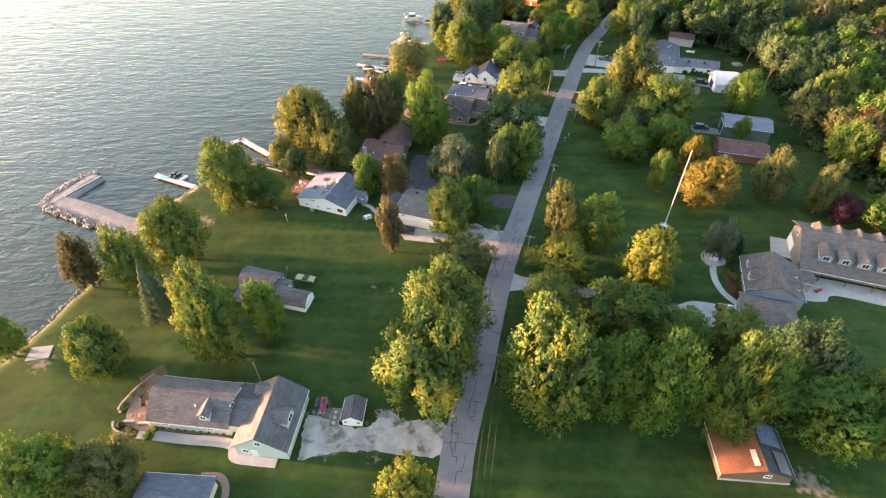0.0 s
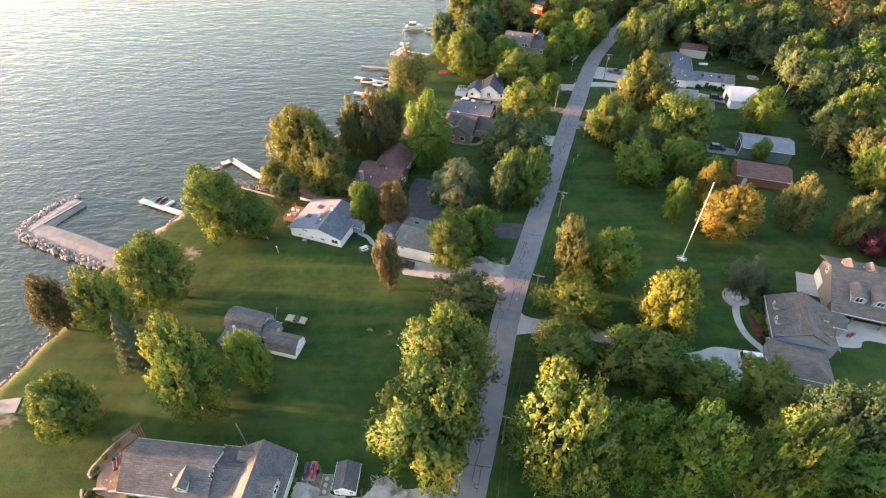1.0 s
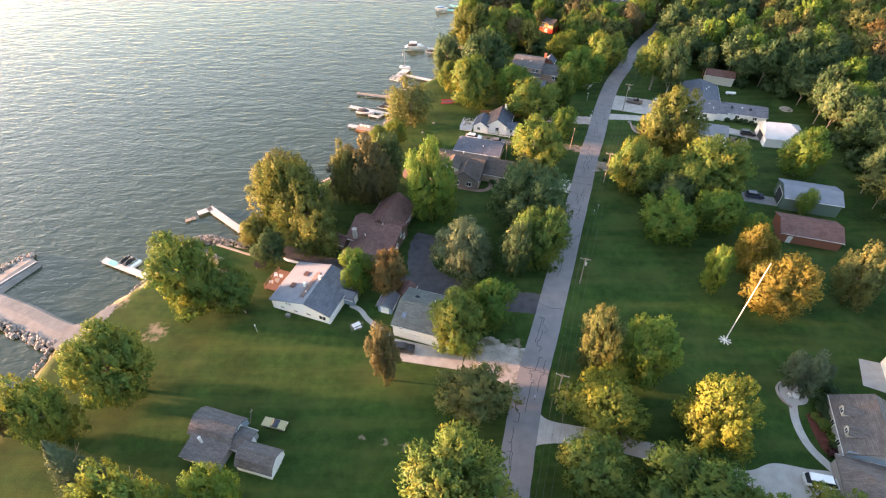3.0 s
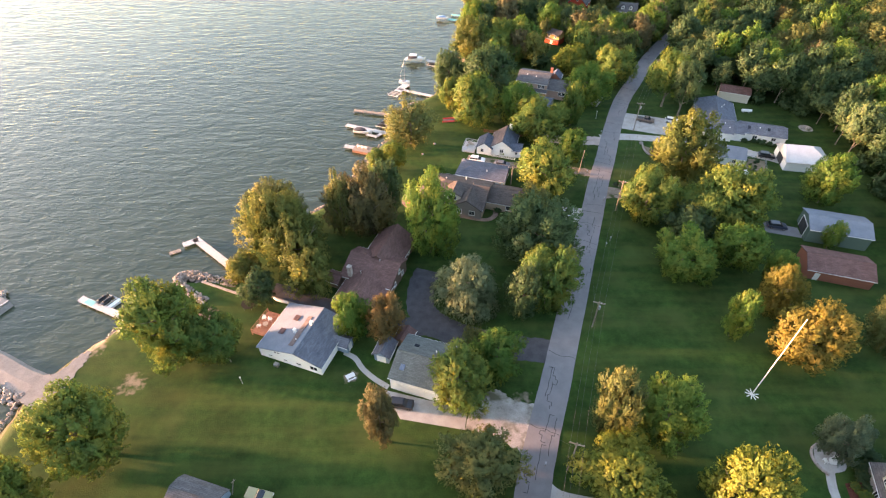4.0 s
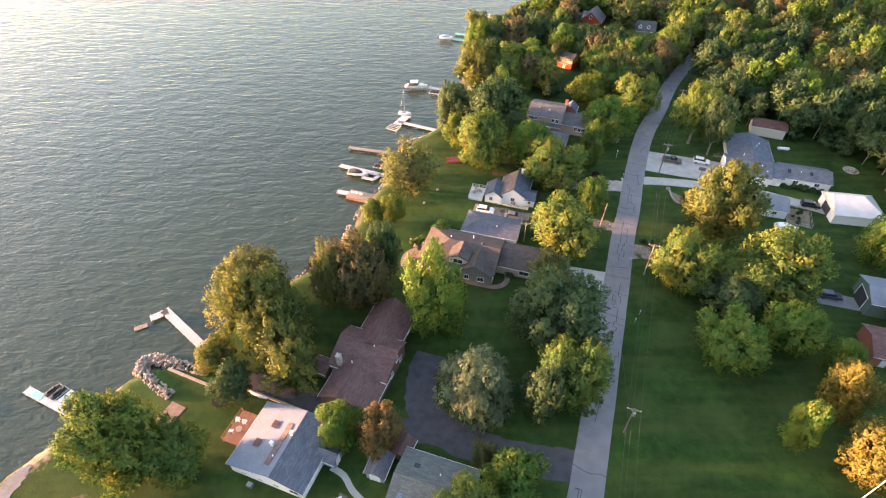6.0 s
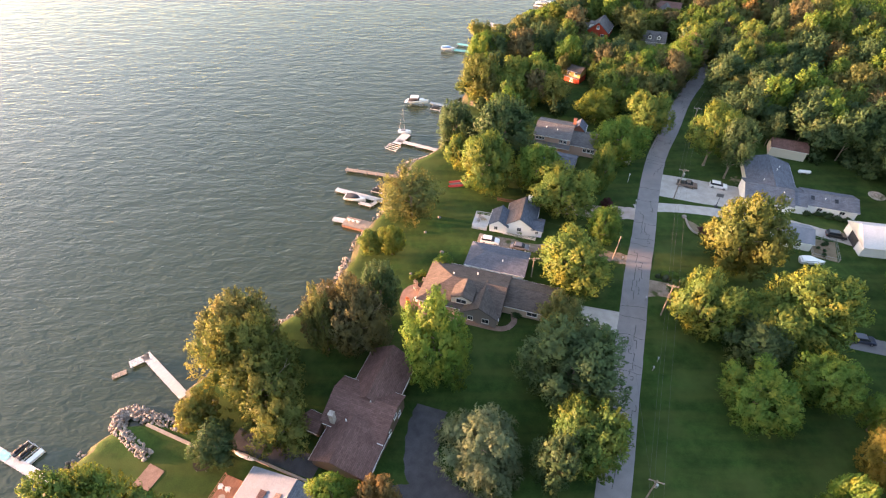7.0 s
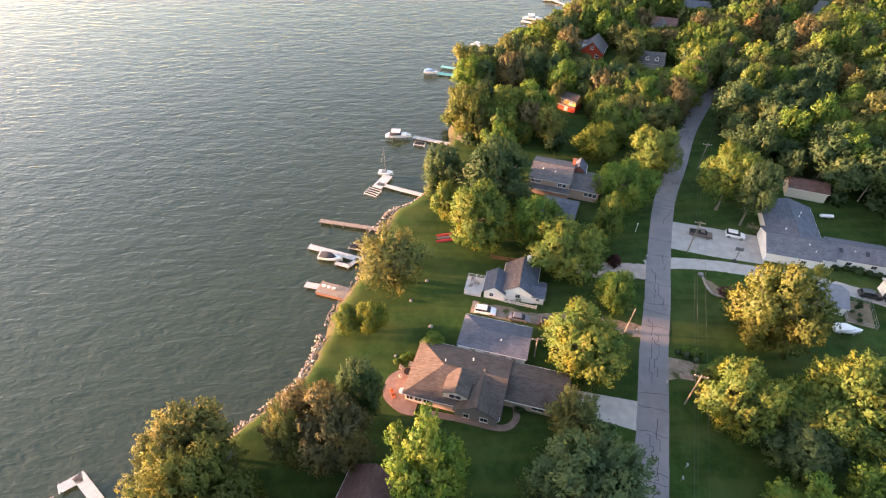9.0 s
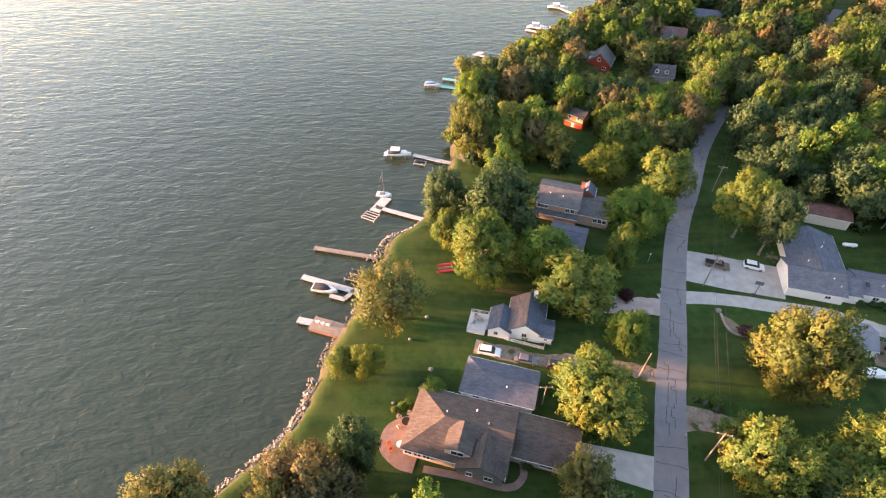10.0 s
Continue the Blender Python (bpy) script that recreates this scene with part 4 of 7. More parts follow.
def dormer(parent, at, turn, w, d, h, wall, roof):
    """A small gabled dormer whose face looks along local -y."""
    m = Matrix.Translation(at) @ pose(0, 0, 0, 0, 0, turn)
    wl = gable_walls(d, w, h * 0.62, h)
    bmesh.ops.transform(wl, matrix=m @ pose(0, 0, 0, 0, 0, 90), verts=wl.verts)
    q = part("dormer", wl, wall, parent)
    rf = gable_roof(d, w, h * 0.62, h, over=0.22, t=0.12)
    bmesh.ops.transform(rf, matrix=m @ pose(0, 0, 0, 0, 0, 90), verts=rf.verts)
    part("roof", rf, roof, q)
    fw = bmesh.new()
    a, z0, z1 = w * 0.24, h * 0.15, h * 0.6
    for x0, x1, p, s in ((-a - 0.08, -a, z0, z1), (a, a + 0.08, z0, z1), (-0.03, 0.03, z0, z1), (-a - 0.08, a + 0.08, z1, z1 + 0.08), (-a - 0.08, a + 0.08, z0 - 0.08, z0)):
        box(fw, x0, x1, -d / 2 - 0.07, -d / 2 + 0.02, p, s, m)
    part("window", fw, TRIM, q)
    boxed("pane", -a, a, -d / 2 - 0.03, -d / 2 + 0.02, z0, z1, GLASS, q, m=m)
    return q


def chimney(parent, x, y, z0, z1, mat, w=0.8):
    bm = box(bmesh.new(), x - w / 2, x + w / 2, y - w / 2, y + w / 2, z0, z1)
    box(bm, x - w / 2 - 0.07, x + w / 2 + 0.07, y - w / 2 - 0.07, y + w / 2 + 0.07, z1 - 0.02, z1 + 0.12)
    return part("chimney", bm, mat, parent)


def vent(parent, x, y, z, mat=None, r=0.12, h=0.5):
    return part("roof_vent", tube(bmesh.new(), (x, y, z - 0.2), (x, y, z + h), r, r, 8), mat or TRIM, parent)


def house(x, y, turn, label, category="house", name="house", z=G):
    return thing(name, pose(x, y, z, 0, 0, turn), label, category, "lakeside houses" if name == "house" else "")


S_ = SIDING
# the grey-roofed house with the garage wing, in the south
h = house(-45.3, 50.7, -6.5, "sage-sided house with grey shingle roof and garage wing")
block(h, 15, 7.4, 3.0, 6.2, S_["sage"], ROOF_GREY, split=0.56, eave2=5.0, wins=[("s", -4.5, 1.7, 1.0, 0.5), ("s", 4, 1.7, 1.0, 0.5), ("e", -0.5, 4.8, 0.9, 1.3), ("e", 0.7, 4.8, 0.9, 1.3)])
block(h, 5, 8.0, 3.0, 4.8, S_["sage"], ROOF_GREY, at=(9.3, 1.0, 0))
block(h, 12, 9.4, 3.1, 6.6, S_["sage"], ROOF_GREY, at=(14.6, -0.9, 0), turn=90, wins=[("w", 0, 4.6, 0.9, 0.9), ("w", 2.8, 1.6, 0.9, 1.0)], doors=[("w", 1.2, 1.0, 2.05, 3)])
dormer(h, (3.4, -1.7, 4.0), 0, 1.8, 3.2, 2.0, S_["sage"], ROOF_GREY)
dormer(h, (16.9, -1.6, 3.9), 90, 3.0, 3.6, 2.5, S_["sage"], ROOF_GREY)
dormer(h, (12.4, 3.4, 4.0), -90, 2.2, 3.0, 1.9, S_["sage"], ROOF_GREY)
vent(h, 1.2, -1.4, 5.0)
h = house(-44, 33.6, -4, "low house with a blue-grey hipped roof")
block(h, 11.5, 8.0, 2.6, 4.6, S_["cream"], ROOF_BLUE, kind="hip")
# sheds on the shore lawn
def gambrel(parent, L, W, eave, knee, half, ridge, wall, roof, over=0.3, t=0.12):
    """A barn-roofed block: walls, two-pitched roof slopes on each side, and a ridge cap."""
    prof = [(-W / 2, -0.3), (W / 2, -0.3), (W / 2, eave), (half, knee), (0, ridge), (-half, knee), (-W / 2, eave)]
    bm = bmesh.new()
    ends = [[bm.verts.new((x, *p)) for p in prof] for x in (-L / 2, L / 2)]
    bm.faces.new(ends[0][::-1])
    bm.faces.new(ends[1])
    for k in range(1, 7):
        bm.faces.new((ends[0][k], ends[0][(k + 1) % 7], ends[1][(k + 1) % 7], ends[1][k]))
    bmesh.ops.recalc_face_normals(bm, faces=bm.faces)
    part("wall", bm, wall, parent)
    steep = (knee - eave) / (W / 2 - half)
    for sg in (-1, 1):
        for (y0, z0), (y1, z1) in (((W / 2 + over * 0.4, eave - over * 0.4 * steep), (half, knee)), ((half + 0.08, knee - 0.05), (0, ridge))):
            bm = bmesh.new()
            x = L / 2 + over
            vs = [[bm.verts.new((e * x, sg * y, z + u)) for y, z, u in ((y0, z0, 0.02), (y1, z1, 0.02), (y1, z1, t + 0.02), (y0, z0, t + 0.02))] for e in (-1, 1)]
            for k in range(4):
                bm.faces.new((vs[0][k], vs[0][(k + 1) % 4], vs[1][(k + 1) % 4], vs[1][k]))
            bm.faces.new(vs[0])
            bm.faces.new(vs[1])
            bmesh.ops.recalc_face_normals(bm, faces=bm.faces)
            part("roof_slope", bm, roof, parent)
    part("ridge_cap", tube(bmesh.new(), (-L / 2 - over, 0, ridge + t), (L / 2 + over, 0, ridge + t), 0.08, 0.08, 6), roof, parent)


h = house(-42.0, 84.2, -17, "old grey shed with barn roof and lean-to", "shed", "shed")
gambrel(h, 8.4, 5.6, 1.7, 2.8, 1.75, 3.5, S_["blue"], ROOF_GREY)
for u in (-0.7, 0.7):
    window(h, 8.4, 5.6, "e", u, 2.1, 0.7, 0.9)
block(h, 3.0, 4.0, 1.7, 2.6, S_["grey"], ROOF_GREY, at=(5.8, -0.9, 0), over=0.25, doors=[("e", 0.4, 0.9, 1.6, 0)])
boxed("lean_to_roof", -3.4, 4.6, -2.2, 2.2, 0, 0.12, ROOF_GREY, h, "low grey lean-to roof", m=Matrix.Translation((0, -4.7, 1.75)) @ pose(0, 0, 0, 6))
boxed("lean_to_wall", -3.2, 4.4, -6.6, -2.8, -0.2, 1.5, S_["grey"], h)
part("stove_pipe", tube(bmesh.new(), (-0.8, -3.6, 1.8), (-0.8, -3.6, 3.6), 0.22, 0.22, 10), WHITE_PIPE, h, "white stove pipe")
part("pipe_cap", tube(bmesh.new(), (-0.8, -3.6, 3.65), (-0.8, -3.6, 3.85), 0.32, 0.1, 10), WHITE_PIPE, h)
h = house(-33.0, 78.3, -15, "small white shed with a grey barn roof", "shed", "shed")
gambrel(h, 6.6, 4.6, 1.6, 2.8, 1.45, 3.5, S_["white"], ROOF_GREY)
door(h, 6.6, 4.6, "e", 0, 1.6, 1.8, None, "door", 0)
# white house with the pale roof, and its garage
h = house(-30.4, 117.2, -20, "white house with pale grey low-pitched roof")
block(h, 12.2, 14.4, 2.7, 4.6, S_["white"], ROOF_PALE, turn=90, split=0.4, roof2=ROOF_BLUE, wins=[("w", -5.5, 1.5, 1.6, 1.1), ("w", -2, 1.3, 1.0, 0.5), ("w", 2.4, 2.9, 0.5, 0.5), ("w", 3.2, 2.9, 0.5, 0.5), ("w", 1.2, 1.1, 0.8, 0.4), ("w", 4.6, 1.1, 0.8, 0.4)])
for x, y in ((-4.2, -1.5), (-3.0, 2.4)):
    boxed("skylight", x - 0.55, x + 0.55, y - 0.7, y + 0.7, 3.6 + (x + 7.2) * 0.22 - 0.1, 3.62 + (x + 7.2) * 0.22, ROOF_BROWN, h, m=pose(0, 0, -0.4))
boxed("roof_strip", 0.2, 1.3, -4.6, 3.4, -0.04, 0.06, ROOF_ROSE, h, "beige strip beside the ridge", m=Matrix.Translation((-0.9, 0, 4.36)) @ pose(0, 0, 0, 0, -12.4))
chimney(h, -1.2, -1.2, 3.9, 5.2, TRIM, 0.5)
chimney(h, 1.2, 1.5, 3.8, 5.5, TRIM, 0.55)
vent(h, 0.2, -3.0, 4.5)
block(h, 3.2, 2.4, 2.3, 3.3, S_["blue"], ROOF_BLUE, at=(8.0, 1.5, 0), doors=[("e", 0, 0.95, 2.0, 2)])
h = house(-4.0, 109.0, -18, "white two-car garage with grey shingle roof", "garage", "garage")
block(h, 12.9, 10.4, 3.9, 5.6, S_["white"], ROOF_SAGE, wins=[("s", -4.6, 3.2, 0.9, 0.4), ("s", 3, 3.2, 0.9, 0.4)], doors=[("s", -2.6, 4.4, 2.2, 4), ("s", 2.8, 4.4, 2.2, 4)])
boxed("skylight", -0.45, 0.45, -0.6, 0.6, 0.02, 0.12, TARP, h, "blue-tinted skylight", m=Matrix.Translation((-4.6, -3.0, 4.85)) @ pose(0, 0, 0, 18.1))
boxed("skylight", -0.5, 0.5, -0.4, 0.4, 0.02, 0.12, GLASS, h, m=Matrix.Translation((-3.6, 2.6, 4.95)) @ pose(0, 0, 0, -18.1))
vent(h, 0.6, 2.2, 5.0)
h = house(-13.4, 114.2, -18, "small blue-grey garden shed with striped doors", "shed", "shed")
block(h, 4.2, 3.2, 2.1, 3.2, S_["blue"], ROOF_BLUE, turn=90, doors=[("w", 0, 1.7, 1.8, 0)])
# brown house
h = house(-18.5, 134, -20, "brown house with three stacked brown shingle roofs")
block(h, 8.6, 10.6, 2.4, 4.5, S_["brown"], ROOF_BROWN, at=(0.7, -4.6, 0), turn=90, split=0.62, wins=[("s", -1.5, 1.4, 1.0, 1.1)])
block(h, 12.4, 9.2, 2.9, 5.1, S_["brown"], ROOF_BROWN, at=(-0.1, 2.5, 0), split=0.66, eave2=3.6, wins=[("e", 2.2, 1.6, 0.9, 1.1), ("e", -2.0, 1.6, 0.9, 1.1), ("e", 0.6, 3.4, 0.9, 1.0)])
block(h, 11.6, 8.8, 3.0, 6.1, S_["brown"], ROOF_BROWN, at=(0.4, 9.6, 0), turn=90, over=0.5, wins=[("s", -2.5, 1.7, 1.0, 1.1), ("s", 2, 1.7, 1.0, 1.1)])
chimney(h, -4.1, -1.6, 2.4, 6.0, ROCK, 0.9)
vent(h, -1.5, -1.2, 4.4)
vent(h, 1.2, 3.4, 4.9)
h = house(-26.8, 134.5, -24, "small red-brown garden shed", "shed", "shed")
block(h, 3.4, 3.0, 2.0, 3.0, S_["brown"], ROOF_BROWN)
h = house(-9.5, 117.5, -24, "small open brown shed", "shed", "shed")
block(h, 3.6, 3.0, 2.0, 2.8, S_["brown"], ROOF_BROWN, turn=90)
# tan-grey house, blue-roofed house, white cottage
h = house(2.0, 167.3, -17, "grey-tan ranch house with brown-grey hipped roof")
block(h, 18.5, 12.5, 2.9, 5.6, S_["tan"], ROOF_TAN, kind="hipw", wins=[("s", -8.2, 1.5, 1.3, 1.2), ("s", -6.5, 1.5, 1.3, 1.2), ("s", -4.8, 1.5, 1.3, 1.2), ("s", 6.5, 1.6, 1.2, 1.2)])
block(h, 12, 8.2, 2.7, 4.6, S_["tan"], ROOF_TAN, at=(15, 1.8, 0), wins=[("s", 1, 1.6, 2.2, 1.2)])
block(h, 8.0, 8.0, 2.9, 5.4, S_["taupe"], ROOF_TAN, at=(5.0, -3.2, 0), turn=90, wins=[("w", -1.6, 1.6, 1.4, 1.2), ("w", 1.8, 1.6, 1.0, 1.2)])
dormer(h, (0.6, -2.9, 3.3), 0, 4.6, 5.2, 2.7, S_["cream"], ROOF_TAN)
vent(h, -3.0, 1.2, 5.2)
vent(h, 2.2, 3.0, 5.0)
h = house(10.2, 177.0, -17, "white house with a blue-grey hipped roof")
vent(h, 1.5, -1.6, 3.6)
block(h, 14, 7.8, 2.6, 4.1, S_["white"], ROOF_SLATE, kind="hipw", wins=[("s", -4, 1.6, 1.2, 0.6), ("s", -1, 1.6, 1.2, 0.6), ("s", 2.5, 1.6, 1.2, 0.6)])
h = house(17.8, 193.2, -15, "small white cottage with slate gabled roof, west slope tinted sun-pink")
# west slope carries sunlit pink in its roof colour, east slope plain slate
block(h, 9.2, 7.4, 2.6, 5.2, S_["white"], ROOF_ROSE, turn=90, roof2=ROOF_SLATE, wins=[("w", 0, 1.7, 1.0, 1.1)])
block(h, 6.0, 4.6, 2.4, 4.0, S_["white"], ROOF_SLATE, at=(-5.4, -2.2, 0), turn=90, wins=[("w", 0.6, 1.4, 0.8, 1.0)])
block(h, 2.6, 4.4, 2.3, 3.3, S_["white"], ROOF_SLATE, at=(4.6, -2.2, 0), wins=[("s", 0, 1.5, 0.7, 0.9)])
chimney(h, 1.2, 4.6, 3.5, 5.8, TRIM, 0.9)
# two-storey house by the north shore
h = house(32.2, 233, -20, "two-storey tan house with sun-pinked walls and grey shingle roof")
block(h, 11.2, 10.5, 5.4, 7.0, S_["sunlit_tan"], ROOF_GREY, wins=[("s", -4.6, 4.4, 0.8, 0.9), ("s", -3.7, 4.4, 0.8, 0.9), ("s", -2.8, 4.4, 0.8, 0.9), ("s", 2.9, 4.4, 0.9, 1.1), ("s", 4.2, 4.4, 0.9, 1.1), ("s", -2.6, 1.9, 2.2, 0.5), ("s", 2, 1.9, 0.8, 0.5)], roof_label="grey shingle roof")
block(h, 8.5, 9, 3.4, 5.2, S_["sunlit_tan"], ROOF_GREY, at=(9.6, 0.2, 0), wins=[("s", 0.8, 2.2, 0.9, 1.1), ("s", 2.0, 2.2, 0.9, 1.1), ("s", 3.2, 2.2, 0.9, 1.1)])
boxed("pent_roof", -6.0, 6.0, -0.9, 0.9, 0, 0.14, ROOF_GREY, h, "narrow grey skirt roof between the storeys", m=Matrix.Translation((0, -5.95, 3.1)) @ pose(0, 0, 0, 16))
boxed("fascia", -6.05, 6.05, -6.92, -6.84, 2.72, 2.92, TRIM, h)
block(h, 4.0, 3.6, 5.0, 6.6, S_["brick"], ROOF_SLATE, at=(7.0, 4.4, 0), turn=90)
chimney(h, 5.4, 3.4, 4.8, 7.9, S_["brick"], 0.9)
vent(h, -2.5, -2.0, 6.4)
vent(h, 1.0, -2.4, 6.3)
h = house(32, 219.5, -22, "low garage with a slate-blue roof", "garage", "garage")
block(h, 9, 8, 2.5, 3.9, S_["grey"], ROOF_BLUE, wins=[("s", 2, 1.4, 1, 1)])
h = house(47.0, 278.6, -38, "small red and yellow cabin lit by the sun", "cabin", "cabin")
block(h, 6.5, 5.0, 4.4, 5.4, S_["yellow"], ROOF_TAN, wins=[("s", -1.6, 3.5, 0.8, 1.0), ("s", 1.5, 3.5, 0.8, 1.0)], doors=[("s", 0, 0.9, 2.0, 2)])
boxed("lower_wall", -3.3, 3.3, -2.6, 2.6, 0, 2.3, S_["red"], h)
boxed("balcony", -3.3, 3.3, -3.7, -2.6, 2.2, 2.36, WOOD, h)
h = house(66, 323, -26, "red house with white trim and grey roof")
block(h, 10, 9, 3.2, 7.0, S_["red"], ROOF_GREY, turn=90, wins=[("w", 0, 5.0, 0.9, 1.3), ("w", -2.4, 1.8, 1.3, 1.0)])
block(h, 5, 7, 2.6, 4.0, S_["red"], ROOF_GREY, at=(-6.6, 1, 0))
dormer(h, (-2.8, -1.4, 3.9), -90, 2.6, 3.2, 2.2, S_["white"], ROOF_GREY)
h = house(86.5, 312, -16, "grey cottage with two dormers")
block(h, 9.5, 8, 2.8, 5.6, S_["grey"], ROOF_GREY)
dormer(h, (-1.8, -2.2, 3.7), 0, 1.5, 2.2, 1.7, S_["white"], ROOF_GREY)
dormer(h, (1.8, -2.2, 3.7), 0, 1.5, 2.2, 1.7, S_["white"], ROOF_GREY)
h = house(102, 352, -20, "house with broad brown roof and white gable")
block(h, 17, 10, 2.8, 4.8, S_["cream"], ROOF_BROWN)
block(h, 8, 6, 2.8, 5.6, S_["white"], ROOF_GREY, at=(2, -8, 0), turn=90, wins=[("w", 0, 3.6, 0.8, 1.2)])
h = house(128, 372, -20, "distant house with a grey-blue roof")
block(h, 13, 9, 2.8, 4.8, S_["grey"], ROOF_BLUE)
# east side of the lane
h = house(88.2, 208.5, -17, "long white ranch house with grey shingle roofs")
block(h, 12, 10, 2.8, 4.7, S_["white"], ROOF_BLUE, at=(0.3, -5.2, 0), wins=[("s", 2.6, 1.6, 1.1, 0.8)], doors=[("w", -2.2, 3.6, 2.2, 4), ("w", 2.2, 3.6, 2.2, 4)])
block(h, 16.4, 12, 2.85, 4.66, S_["white"], ROOF_BLUE, at=(1.8, 3.2, 0), turn=90)
block(h, 3.6, 8.0, 2.6, 4.1, S_["white"], ROOF_BLUE, at=(7.9, -5.0, 0), doors=[("s", 0.4, 1.0, 2.0, 2)])
block(h, 13, 7.6, 2.5, 3.95, S_["white"], ROOF_BLUE, at=(16, -3.9, 0), wins=[("s", -2.5, 1.5, 1.2, 0.9), ("s", 3, 1.5, 1.2, 0.9)])
for x, y, z in ((3.8, -6.6, 4.1), (5.2, -8.2, 3.5), (-0.6, -1.6, 4.2), (3.4, 4.2, 4.5), (4.4, 6.4, 4.1), (14.5, -5.4, 3.4)):
    vent(h, x, y, z)
for x in (11.4, 17.2):
    boxed("skylight", x - 0.4, x + 0.4, -0.6, 0.6, 0.02, 0.1, GLASS, h, m=Matrix.Translation((0, -5.6, 3.55)) @ pose(0, 0, 0, 21))
h = house(104, 227, -22, "plain outbuilding with brown roof and white wall", "outbuilding", "outbuilding")
block(h, 10, 6, 3.2, 4.4, S_["cream"], ROOF_BROWN)
h = house(86, 187, -17, "small white house with pale blue-grey roof")
block(h, 9, 7, 2.6, 4.2, S_["white"], ROOF_PALE, wins=[("s", -2, 1.5, 1.0, 0.9), ("s", 1.5, 1.5, 1.0, 0.9)])
h = house(107.5, 184.5, -10, "white metal workshop with faceted white roof", "workshop", "workshop")
block(h, 12, 9.8, 3.2, 6.0, S_["white"], ROOF_WHITE, kind="hipe")
door(h, 12, 9.8, "w", 0, 4.2, 2.8, OPENING_DARK, "workshop_opening", 0)
h = house(99, 151.3, -16, "dark green metal barn with a pale roof", "barn", "barn")
block(h, 14, 8.6, 4.0, 5.4, S_["green"], ROOF_PALE)
door(h, 14, 8.6, "w", 0, 4.6, 3.4, OPENING_DARK, "barn_opening", 0)
h = house(92.3, 138, -17, "red brick outbuilding with a brown shingle roof", "outbuilding", "outbuilding")
block(h, 14, 8.2, 2.9, 4.4, S_["brick"], ROOF_BROWN, doors=[("s", -4.6, 0.9, 2.0, 2)])
# the large house in the south-east: long wing, cross wing, low front wing
h = house(99.0, 88.6, -19, "large house with many dormers and grey-brown shingle roofs")
_w = part("wall", gable_walls(27, 12, 4.0, 7.15, 0.6, 4.6), S_["taupe"], h)
_w.matrix_basis = pose(0, 0.4, 0)
part("roof", gable_roof(27, 16, 3.1, 7.2, 0.6, eave2=4.6), ROOF_TAUPE, h)
for x in (-8, -3, 2, 8):
    window(h, 27, 11.2, "s", x, 1.6, 1.5, 1.5)
window(h, 27, 12, "w", 2.6, 5.2, 0.9, 1.0)
door(h, 27, 12, "w", 3.6, 4.8, 2.4, None, "garage_door", 4)
boxed("gutter", -13.8, 13.8, -8.5, -8.4, 2.95, 3.06, TRIM, h)
for k in range(4):
    dormer(h, (-8.8 + 4.0 * k, -3.5, 4.35), 0, 2.7, 4.2, 2.4, S_["blue"], ROOF_TAUPE)
for k in range(5):
    dormer(h, (-9.5 + 4.3 * k, 3.8, 5.6), 180, 2.2, 2.8, 2.0, S_["tan"], ROOF_TAUPE)
for k in range(4):
    part("porch_post", tube(bmesh.new(), (-9 + 5.6 * k, -8.1, 0), (-9 + 5.6 * k, -8.1, 3.0), 0.12, 0.12, 8), S_["brown"], h)
block(h, 11.6, 11.6, 3.0, 5.9, S_["grey"], ROOF_TAUPE, at=(-20.3, -13.8, 0), turn=92, wins=[("n", -3, 1.6, 1.0, 1.3), ("n", 1, 1.6, 1.0, 1.3)])
for k in range(2):
    dormer(h, (-24.1, -15.8 + 4.2 * k, 3.4), -88, 1.9, 3.0, 1.9, S_["cream"], ROOF_TAUPE)
    dormer(h, (-16.7, -16.2 + 4.2 * k, 3.4), 92, 1.9, 3.0, 1.9, S_["cream"], ROOF_TAUPE)
boxed("gable_face", -25.9, -14.9, -19.82, -19.7, 2.6, 3.9, S_["blue"], h)
block(h, 10.4, 8.0, 2.7, 4.6, S_["grey"], ROOF_TAUPE, at=(-21.8, -24.4, 0), turn=2, kind="hip")
block(h, 4, 4, 2.9, 3.6, S_["grey"], ROOF_TAUPE, at=(-13.6, -10.6, 0))
slab("apron", [(84.4, 99.9), (88.6, 98.6), (86.6, 91.2), (81.6, 93.6)], G + 0.06, CONCRETE, "pale concrete apron before the garage door", "apron", 0.2, False)
# the old shed in the south-east corner
h = house(52.9, 41.9, -5, "old timber shed with rusty orange roof and tarpaulin", "shed", "shed")
block(h, 9, 11.4, 2.2, 4.3, S_["brown"], ROOF_RUST, turn=90, split=0.44, roof2=ROOF_DARK_METAL, wins=[("w", -1.6, 2.2, 1.0, 0.7)])
_sl = Matrix.Translation((2.9, 0, 3.78)) @ pose(0, 0, 0, 0, 22.7)
boxed("tarpaulin", -1.9, 2.4, 0.2, 4.2, 0.02, 0.07, TARP, h, "crumpled grey-blue tarpaulin on the roof", m=_sl)
boxed("tarpaulin", 0.2, 2.5, -4.4, -0.6, 0.02, 0.06, METAL, h, "loose metal sheets on the roof", m=_sl)
boxed("roof_panel", -0.45, 0.45, -2.2, 0.6, 0.03, 0.07, PALE_PANEL, h, "pale bare panel in the roof", m=Matrix.Translation((-0.5, -1.6, 4.2)) @ pose(0, 0, 0, 0, -18))
boxed("sill_wall", -5.9, 5.9, -4.7, -4.52, -0.2, 0.35, CONCRETE, h, "pale foundation wall")


